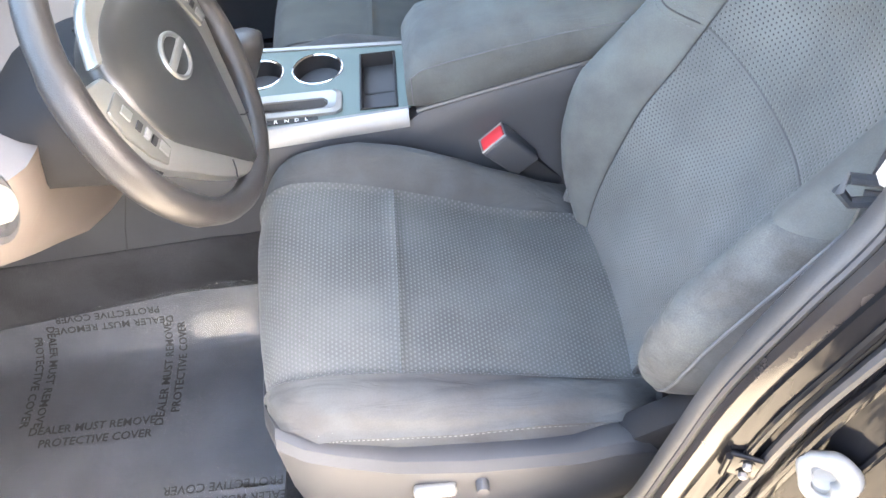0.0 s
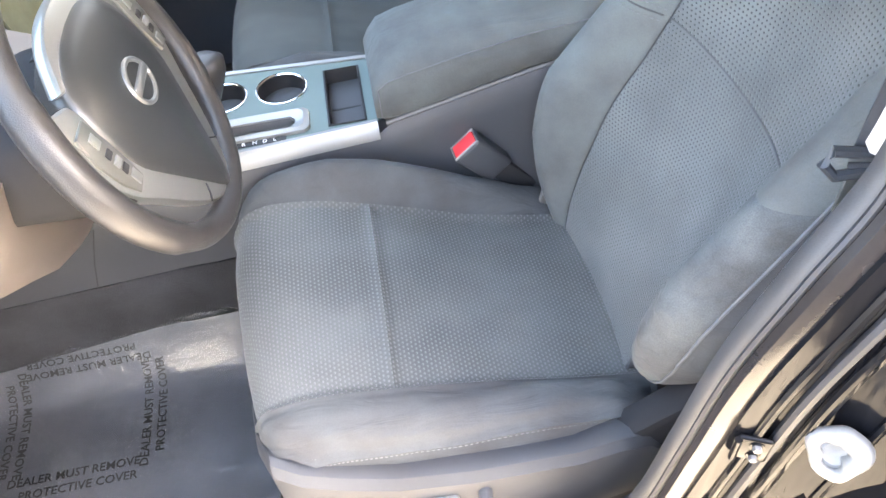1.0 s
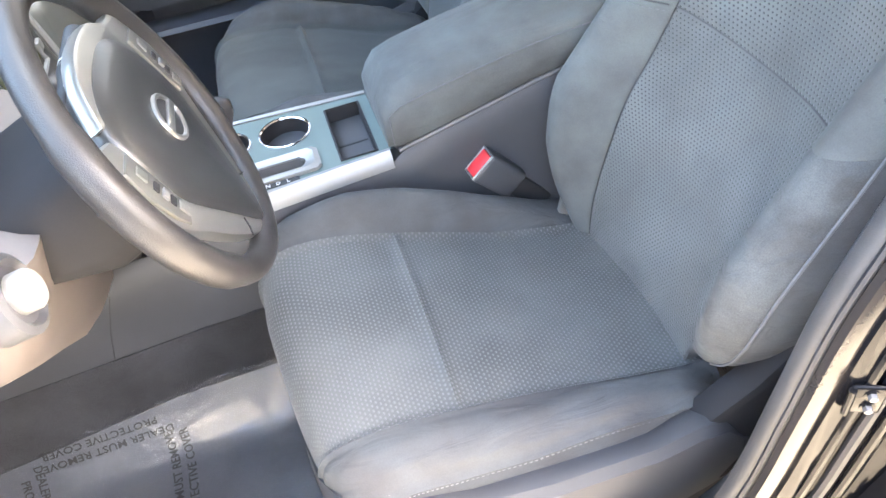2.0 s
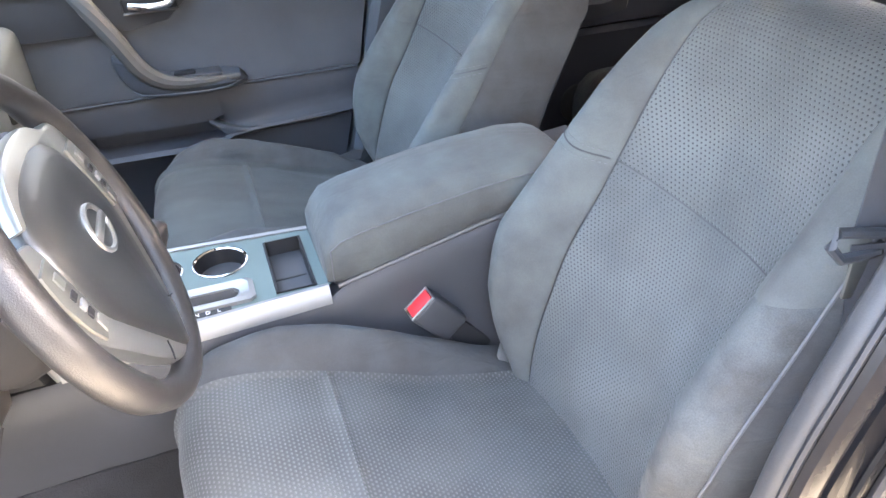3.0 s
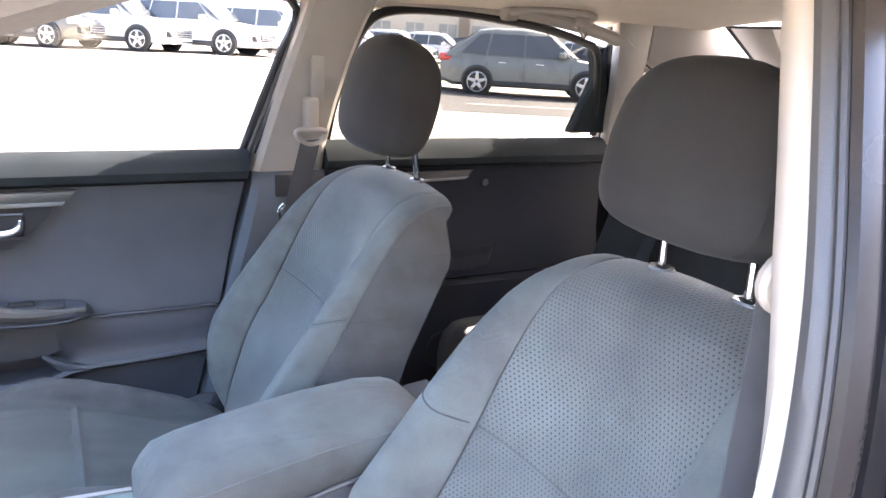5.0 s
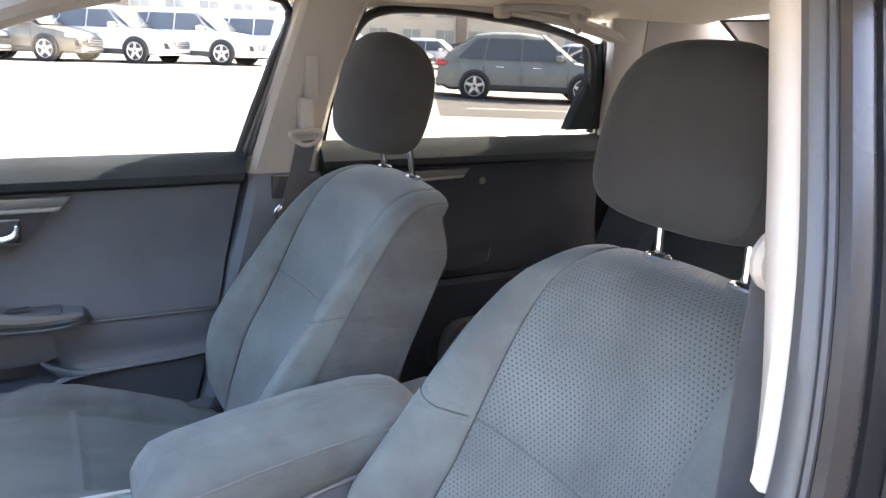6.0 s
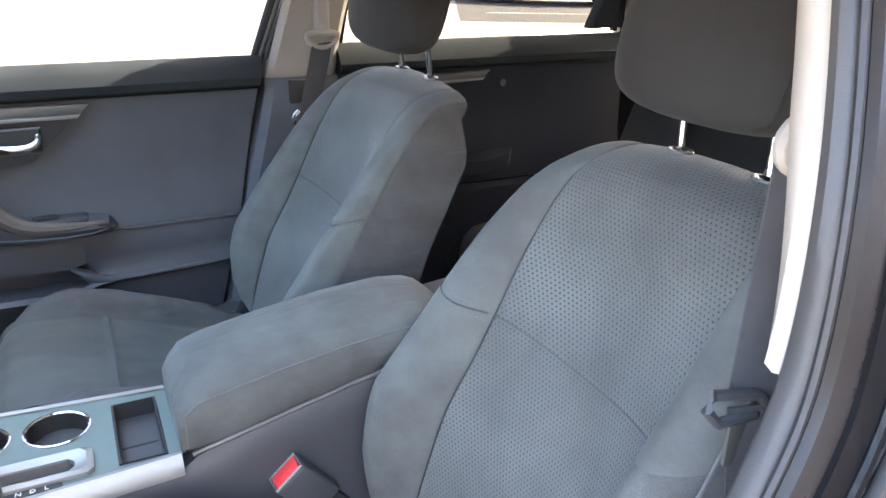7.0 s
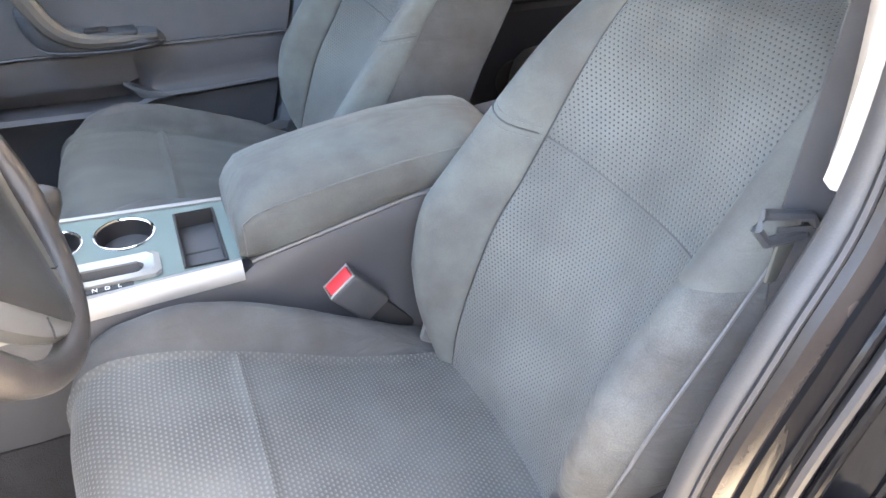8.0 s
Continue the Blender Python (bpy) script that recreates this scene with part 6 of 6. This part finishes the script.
solid("wall_rear", rbox((1.88, -0.80, 0.30), (2.08, 0.80, 1.09), 0.03), PAINT, "gloss black tail panel", "car body")
solid("wall_front", rbox((-1.38, -0.79, 0.30), (-1.34, 0.79, 1.06), 0.005), PLASTIC, "charcoal bulkhead behind the dashboard", "bulkhead")
hd = loft([[(x, y, z + 0.04 * (1 - (y / 0.8) ** 2)) for y in np.linspace(-0.80, 0.80, 9)] + [(x, y, z - 0.03) for y in np.linspace(0.80, -0.80, 9)] for x, z in ((-2.15, 0.80), (-2.0, 0.90), (-1.6, 0.99), (-1.10, 1.06))])
solid("wall_hood", hd, PAINT, "gloss black bonnet", "car body")

rear_seat = thing("rear_seat", (0.85, 0.0, 0.30), "dark grey cloth rear bench seat", "car seat")
prof = [(0.56, 0.30), (0.542, 0.50), (0.540, 0.61), (0.560, 0.662), (0.615, 0.680), (0.80, 0.668), (1.02, 0.622), (1.12, 0.60), (1.12, 0.30)]
line = smooth_path(prof[:8], 30)


def bench(u, v):
    x, z = (np.interp(v, np.linspace(0, 1, 30), line[:, k]) for k in (0, 1))
    y = u * 0.67
    lift = 0.022 * (math.cos(min(1.0, abs(abs(u) - 0.55) / 0.42) * math.pi) * 0.5)
    return np.array((x + 0.03 * abs(u) ** 6, y, z + lift * (1 if z > 0.55 else 0) - 0.03 * max(0, abs(u) - 0.9) * 8))


bline = smooth_path([(1.03, 0.56), (1.07, 0.66), (1.12, 0.82), (1.18, 0.98), (1.21, 1.06), (1.25, 1.09), (1.30, 1.085)], 30)


def bench_back(u, v):
    x, z = (np.interp(v, np.linspace(0, 1, 30), bline[:, k]) for k in (0, 1))
    y = u * 0.66
    wing = 0.06 * max(0, abs(u) - 0.7) / 0.3
    return np.array((x + 0.02 * math.cos(min(1.0, abs(abs(u) - 0.5) / 0.4) * math.pi) - wing, y, z))


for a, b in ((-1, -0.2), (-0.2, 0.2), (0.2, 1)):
    part("cushion_panel", skin(bench, a, b, 0, 1, 24, 30, 0.006, 0.02), KNIT_BENCH_DIM if abs(a + b) > 0.1 else SHADED_SUEDE, rear_seat)
    part("back_panel", skin(bench_back, a, b, 0, 1, 24, 30, 0.006, 0.02, True), KNIT_BENCH_DIM if abs(a + b) > 0.1 else SHADED_SUEDE, rear_seat)
part("seat_core", rbox((0.60, -0.66, 0.30), (1.22, 0.66, 0.53), 0.01), PLASTIC, rear_seat)
for s in (-1, 1):
    part("head_restraint", rbox((1.215, s * 0.36 - 0.12, 1.075), (1.30, s * 0.36 + 0.12, 1.20), 0.035, 4), SHADED_SUEDE, rear_seat, "padded head restraint with shade in its colour", 60)
belt_r = thing("seatbelt", (1.1, 0.5, 0.9), "charcoal rear seatbelt over the bench back", "seatbelt", "seatbelts")
part("webbing", strap([(1.30, 0.54, 1.10), (1.20, 0.53, 1.10), (1.14, 0.515, 0.98), (1.07, 0.50, 0.82), (1.01, 0.48, 0.66), (0.98, 0.46, 0.60)], 0.047, 0.003, (0, 1, 0.05)), WEBBING, belt_r, "charcoal webbing")
part("buckle", rbox((0.93, 0.30, 0.60), (0.97, 0.335, 0.66), 0.006), PLASTIC, belt_r)

# ---- the open driver door, behind the camera's shoulder ----
door_d = thing("door_4", (-1.02, -0.82, 0.36), "open driver door with charcoal panel and black paint", "car door", kind="structure")
DM = Matrix.Translation((-1.02, -0.82, 0)) @ Matrix.Rotation(radians(-64), 4, "Z")
for nm, y0, y1, m_, lab in (("outer_skin", -0.06, 0.0, PAINT, "black painted outer skin"), ("inner_panel", 0.004, 0.075, SOFT, "charcoal inner panel")):
    bmd = prism([(0.0, 1.10), (1.10, 1.10), (1.02, 0.78), (0.94, 0.34), (0.0, 0.34)], "y", y0, y1, 0.012)
    bmesh.ops.transform(bmd, matrix=DM, verts=bmd.verts)
    part(nm, bmd, m_, door_d, lab)
part("window_frame", tube([DM @ Vector(p) for p in ((0.02, 0.0, 1.10), (0.35, 0.04, 1.26), (0.72, 0.09, 1.40), (1.05, 0.10, 1.41), (1.14, 0.06, 1.28), (1.10, 0.0, 1.10))], 0.02, 8, smooth=40), RUBBER, door_d, "black window frame")


# ---- outside: car park ----
def lot_height(x, y):
    a = min(1.0, max(0.0, (y - 13) / 9))
    b = min(1.0, max(0.0, (12 - x) / 7))
    return 0.5 * a * a * (3 - 2 * a) * b * b * (3 - 2 * b)


gd = bmesh.new()
gx = [-600, -200, -80, -40, *np.linspace(-20, 30, 41), 40, 60, 90, 200, 600]
gy = [-600, -200, -60, -20, *np.linspace(-8, 40, 41), 50, 70, 100, 250, 600]
vs = [[gd.verts.new((x, y, lot_height(x, y))) for y in gy] for x in gx]
for i in range(len(gx) - 1):
    for j in range(len(gy) - 1):
        gd.faces.new((vs[i][j], vs[i + 1][j], vs[i + 1][j + 1], vs[i][j + 1]))
solid("ground", gd, CONCRETE, "pale sunlit concrete car park", "ground")
lane_dir = Vector((0.90, -0.435, 0)).normalized()
lane_n = Vector((0.435, 0.90, 0)).normalized()
lane_at = Vector((7.65, 11.7, 0))
rd = bmesh.new()
row = []
for s in np.linspace(-1.2, 60, 60):
    row.append([lane_at + lane_dir * s + lane_n * t + Vector((0, 0, 0)) for t in np.linspace(0, 6.2, 8)])
for r in row:
    for p in r:
        p.z = lot_height(p.x, p.y) + 0.006
loft(row, closed=False, caps=False, bm=rd)
solid("road", rd, ASPHALT, "grey asphalt lane across the car park", "road")
mk = thing("road_marking", lane_at, "worn pale painted line along the lane", "road marking", kind="structure")
part("line", loft([[p + Vector((0, 0, 0.004)), p + lane_n * 0.12 + Vector((0, 0, 0.004))] for p in (lane_at + lane_dir * s + lane_n * 1.9 + Vector((0, 0, 0.008)) for s in np.linspace(-1, 40, 20))], closed=False, caps=False), LINE_PAINT, mk)

TYRE = surf("tyre_rubber", (0.02, 0.02, 0.02), 0.8, 0.15, 90, 6, 0.3)
ALLOY = surf("alloy_rim", (0.60, 0.60, 0.60), 0.3, 0.06, 60, 5, 0.05, metal=0.8)
DARK_GLASS = surf("dark_car_glass", (0.075, 0.082, 0.085), 0.06, 0.1, 6, 2, 0.0, coat=1.0)
LAMP = surf("clear_lamp", (0.65, 0.66, 0.68), 0.12, 0.1, 40, 9, 0.1, coat=1.0)
TAIL = surf("red_lamp", (0.55, 0.03, 0.03), 0.2, 0.1, 40, 9, 0.1, coat=1.0)
GRILLE = surf("black_grille", (0.03, 0.03, 0.032), 0.4, 0.2, 60, 9, 0.2)


def car_paint(name, c):
    return surf(name, c, 0.28, 0.04, 30, 2, 0.02, coat=0.4, rvar=0.05)


def make_car(paint, label, tall, rear, at, turn, rake=0.0):
    """A parked car: front towards +x of its own, 4.7 m long. tall: its roof height; rear: 1 for a tall upright tail, 0 for a sloped one; rake: how far the roof ends ahead of the tail."""
    car = thing("parked_car", (0, 0, 0), label, "car", "parked cars")
    belt_z = tall * 0.60
    xs = [-2.32, -2.25, -2.0, -1.6, -1.2, -0.6, 0.0, 0.6, 0.95, 1.3, 1.7, 2.0, 2.22, 2.32]
    deck = ramp_of([(-2.32, belt_z * 0.72), (-2.25, belt_z * 0.97), (-2.0, belt_z), (0.9, belt_z), (1.3, belt_z * 0.97), (1.9, belt_z * 0.88), (2.22, belt_z * 0.74), (2.32, belt_z * 0.6)])
    halfw = ramp_of([(-2.32, 0.76), (-2.0, 0.88), (-1.2, 0.92), (1.2, 0.92), (1.9, 0.87), (2.22, 0.74), (2.32, 0.60)])
    rings = []
    for x in xs:
        w, d = halfw(x), deck(x)
        sill = 0.24 if abs(x) < 2.2 else 0.34
        pts = [(-w * 0.80, sill), (-w * 0.97, sill + 0.08), (-w, 0.62), (-w * 0.985, d - 0.12), (-w * 0.93, d - 0.015), (-w * 0.6, d + 0.02), (0, d + 0.035)]
        pts = pts + [(-a, b) for a, b in pts[-2::-1]]
        rings.append([(x, a, b) for a, b in pts])
    part("body", loft(rings), paint, car, "", 50)
    rearx = -2.10 if rear else -1.75
    rooff, roofb = 0.25, (-1.72 + rake if rear else -0.95)
    cabin = []
    for x, z in ((rearx - 0.10, belt_z - 0.02), (rearx, belt_z + 0.10), (roofb, tall - 0.06), (roofb + 0.4, tall), (rooff - 0.5, tall + 0.01), (rooff, tall - 0.03), (0.80, belt_z + 0.16), (1.18, belt_z - 0.04)):
        w = 0.86 - 0.20 * max(0, (z - belt_z) / (tall - belt_z))
        cabin.append([(x, -0.86, belt_z - 0.05), (x, -w, z - 0.05), (x, -w * 0.88, z), (x, 0, z + 0.03), (x, w * 0.88, z), (x, w, z - 0.05), (x, 0.86, belt_z - 0.05)])
    part("cabin", loft(cabin), paint, car, "", 50)
    for s in (-1, 1):
        h = tall - belt_z

        def wy(z):
            return s * (0.872 - 0.20 * max(0, (z - belt_z) / h))
        z0, z1 = belt_z + 0.02, tall - 0.13
        for poly in ([(-0.18, z0), (0.92, z0), (0.42, z1), (-0.18, z1)], [(-1.12, z0), (-0.24, z0), (-0.24, z1), (-1.02, z1)], [(rearx + 0.30, z0 + 0.02), (-1.18, z0), (-1.08, z1), (roofb + 0.02 if rear else -1.12, z1 - 0.02)]):
            bm = bmesh.new()
            a = [bm.verts.new((x, wy(z), z)) for x, z in poly]
            b = [bm.verts.new((x, wy(z) - s * 0.03, z)) for x, z in poly]
            bm.faces.new(a)
            for i in range(len(poly)):
                bm.faces.new((a[i], a[(i + 1) % len(poly)], b[(i + 1) % len(poly)], b[i]))
            bmesh.ops.recalc_face_normals(bm, faces=bm.faces)
            part("side_window", bm, DARK_GLASS, car)
        for x in (-0.75, 0.18):
            part("door_handle", rbox((x - 0.10, s * 0.91 - 0.02, belt_z - 0.17), (x + 0.10, s * 0.91 + 0.025, belt_z - 0.135), 0.012), CHROME, car)
        for x in (-1.15, -0.21, 0.95):
            part("door_gap", rbox((x - 0.006, s * 0.921 - 0.004, 0.42), (x + 0.006, s * 0.921 + 0.002, belt_z - 0.12), 0, 1), GRILLE, car)
        part("lower_cladding", rbox((-1.0, s * 0.90 - 0.03, 0.25), (1.0, s * 0.90 + 0.028, 0.40), 0.02), GRILLE if rear else paint, car)
        part("mirror", rbox((0.62, s * 0.98 - 0.10, belt_z + 0.02), (0.80, s * 0.98 + 0.09, belt_z + 0.17), 0.045, 3), paint, car)
        part("headlight", rbox((1.92, s * 0.66 - 0.19, belt_z - 0.30), (2.27, s * 0.66 + 0.15, belt_z - 0.18), 0.04, 3), LAMP, car, "clear headlight")
        part("tail_light", rbox((-2.34, s * 0.70 - 0.14, belt_z - 0.16), (-2.02, s * 0.70 + 0.185, belt_z + 0.01), 0.04, 3), TAIL, car, "red tail light")
        part("fog_inlet", prism([(s * 0.50, 0.40), (s * 0.74, 0.44), (s * 0.76, 0.60)], "x", 2.16, 2.30, 0.01), GRILLE, car)
        for x in (-1.36, 1.36):
            part("wheel_arch", lathe([(0.40, 0.0), (0.40, 0.06), (0.385, 0.065), (0.01, 0.05)], Matrix.Translation((x, s * 0.875, 0.37)) @ Matrix.Rotation(radians(-90 * s), 4, "X"), 28), GRILLE, car)
            wm = Matrix.Translation((x, s * 0.80, 0.355)) @ Matrix.Rotation(radians(-90 * s), 4, "X")
            wh = part("wheel", lathe([(0.24, 0.0), (0.34, 0.0), (0.355, 0.03), (0.355, 0.13), (0.34, 0.155), (0.255, 0.160), (0.245, 0.12), (0.24, 0.0)], wm, 30), TYRE, car, "black tyre on alloy rim")
            part("rim_ring", lathe([(0.225, 0.10), (0.25, 0.145), (0.258, 0.158), (0.242, 0.160), (0.215, 0.12)], wm, 30, caps=False), ALLOY, wh)
            part("rim_back", lathe([(0.24, 0.06), (0.24, 0.075), (0.01, 0.075)], wm, 20), GRILLE, wh)
            for k in range(5):
                part("spoke", spoke_mesh(wm, k), ALLOY, wh)
    ws = bmesh.new()
    ws.faces.new([ws.verts.new(p) for p in ((1.13, -0.76, belt_z + 0.02), (1.13, 0.76, belt_z + 0.02), (0.32, 0.60, tall - 0.015), (0.32, -0.60, tall - 0.015))])
    bmesh.ops.translate(ws, verts=ws.verts, vec=(0.035, 0, 0.02))
    part("windscreen", ws, DARK_GLASS, car)
    bw = bmesh.new()
    bw.faces.new([bw.verts.new(p) for p in ((rearx - 0.07, -0.70, belt_z + 0.10), (rearx - 0.07, 0.70, belt_z + 0.10), (roofb - 0.03, 0.58, tall - 0.06), (roofb - 0.03, -0.58, tall - 0.06))])
    part("rear_window", bw, DARK_GLASS, car)
    part("grille", rbox((2.14, -0.42, belt_z * 0.44), (2.345, 0.42, belt_z * 0.68), 0.03, 3), GRILLE, car, "dark mesh grille")
    for k in range(3):
        part("grille_bar", rbox((2.33, -0.40, belt_z * (0.48 + 0.07 * k)), (2.355, 0.40, belt_z * (0.48 + 0.07 * k) + 0.02), 0.006), CHROME, car)
    part("front_bumper", rbox((2.05, -0.72, 0.26), (2.36, 0.72, 0.40), 0.05, 3), paint, car)
    part("bumper_strip", rbox((2.20, -0.60, 0.30), (2.375, 0.60, 0.345), 0.012), CHROME, car, "bright lower bumper strip")
    part("rear_bumper", rbox((-2.36, -0.76, 0.32), (-2.10, 0.76, 0.56), 0.05, 3), paint, car)
    car.matrix_basis = Matrix.Translation((at[0], at[1], lot_height(*at))) @ Matrix.Rotation(radians(turn), 4, "Z")
    return car


def spoke_mesh(wm, k):
    bm = prism([(-0.050, 0.03), (0.050, 0.03), (0.032, 0.238), (-0.032, 0.238)], "z", 0.116, 0.150, 0.006)
    bmesh.ops.transform(bm, matrix=wm @ Matrix.Rotation(2 * math.pi * k / 5, 4, "Z"), verts=bm.verts)
    return bm


WHITE = car_paint("white_car_paint", (0.80, 0.80, 0.80))
STEEL = car_paint("steel_grey_paint", (0.19, 0.205, 0.195))
CHAMP = car_paint("champagne_paint", (0.17, 0.16, 0.13))
BLACKP = car_paint("black_paint_far", (0.02, 0.02, 0.022))
MAROON = car_paint("maroon_paint", (0.22, 0.02, 0.03))


def place(car, x, y, turn):
    return copy_thing(car, Matrix.Translation((x, y, lot_height(x, y))) @ Matrix.Rotation(radians(turn), 4, "Z"))


# unseen van, added only to keep low sky light out of the open doorway
make_car(BLACKP, "unseen tall black van added to block sky on the driver side", 2.10, 1, (-0.2, -2.85), 180)
make_car(STEEL, "dark grey parked sport utility car with alloy wheels", 1.66, 1, (11.05, 15.95), -31, 0.36)
ROW = -38
white = make_car(WHITE, "white parked crossover car with dark grille", 1.62, 1, (1.75, 24.6), ROW, 0.25)
make_car(CHAMP, "champagne parked crossover car with chrome bumper strip", 1.62, 1, (-0.55, 24.9), ROW, 0.25)
place(white, 4.15, 24.4, ROW)
place(white, -2.9, 25.2, ROW)
place(white, -5.3, 25.5, ROW)
place(white, 6.6, 24.6, ROW)
place(white, 9.0, 24.8, ROW)
place(white, 17.2, 38.5, -45)
place(white, 19.6, 38.3, -45)
sedan = make_car(BLACKP, "black parked saloon car", 1.48, 0, (22.2, 38.6), -45)
place(sedan, 28.0, 40.0, -45)
make_car(MAROON, "maroon parked saloon car", 1.46, 0, (14.6, 38.9), -45)
place(white, 31.0, 39.0, -45)
place(sedan, 25.4, 30.5, -27)

# long low building behind the cars
STUCCO = surf("cream_stucco", (0.62, 0.58, 0.50), 0.9, 0.08, 8, 0.4, 0.3, dist=0.01)
# window glass with the washed-out outdoor glare put into its pale colour
GLARE_GLASS = surf("glare_paled_glass", (0.34, 0.36, 0.36), 0.25, 0.15, 3, 0.7, 0.0, coat=0.6)
BRICKISH = surf("brown_pier", (0.28, 0.23, 0.19), 0.9, 0.12, 12, 0.6, 0.3, dist=0.01)
hall = thing("building", (34, 62, 0), "long cream low building with rows of windows and brown piers", "building")
BM = Matrix.Translation((34, 62, 0)) @ Matrix.Rotation(radians(-24), 4, "Z")
part("wall", rbox((-45, 0, 0), (45, 12, 6.4), 0.05, 1, BM), STUCCO, hall, "cream stucco wall")
part("roof", rbox((-45.6, -0.6, 6.4), (45.6, 12.5, 6.9), 0.05, 1, BM), BRICKISH, hall, "flat roof edge")
for k in range(30):
    x = -43.5 + 3 * k
    if k % 5 == 0:
        part("pier", rbox((x - 1.6, -0.35, 0), (x - 0.7, 0.1, 6.4), 0.03, 1, BM), BRICKISH, hall, "brown pier")
    for z in (0.9, 3.7):
        win = part("window", rbox((x - 0.45, -0.06, z), (x + 1.15, 0.05, z + 1.7), 0.02, 1, BM), GLARE_GLASS, hall)
        part("sill", rbox((x - 0.55, -0.14, z - 0.12), (x + 1.25, 0.05, z), 0.02, 1, BM), STUCCO, win)
        part("mullion", rbox((x + 0.31, -0.09, z), (x + 0.39, 0.05, z + 1.7), 0.01, 1, BM), STUCCO, win)
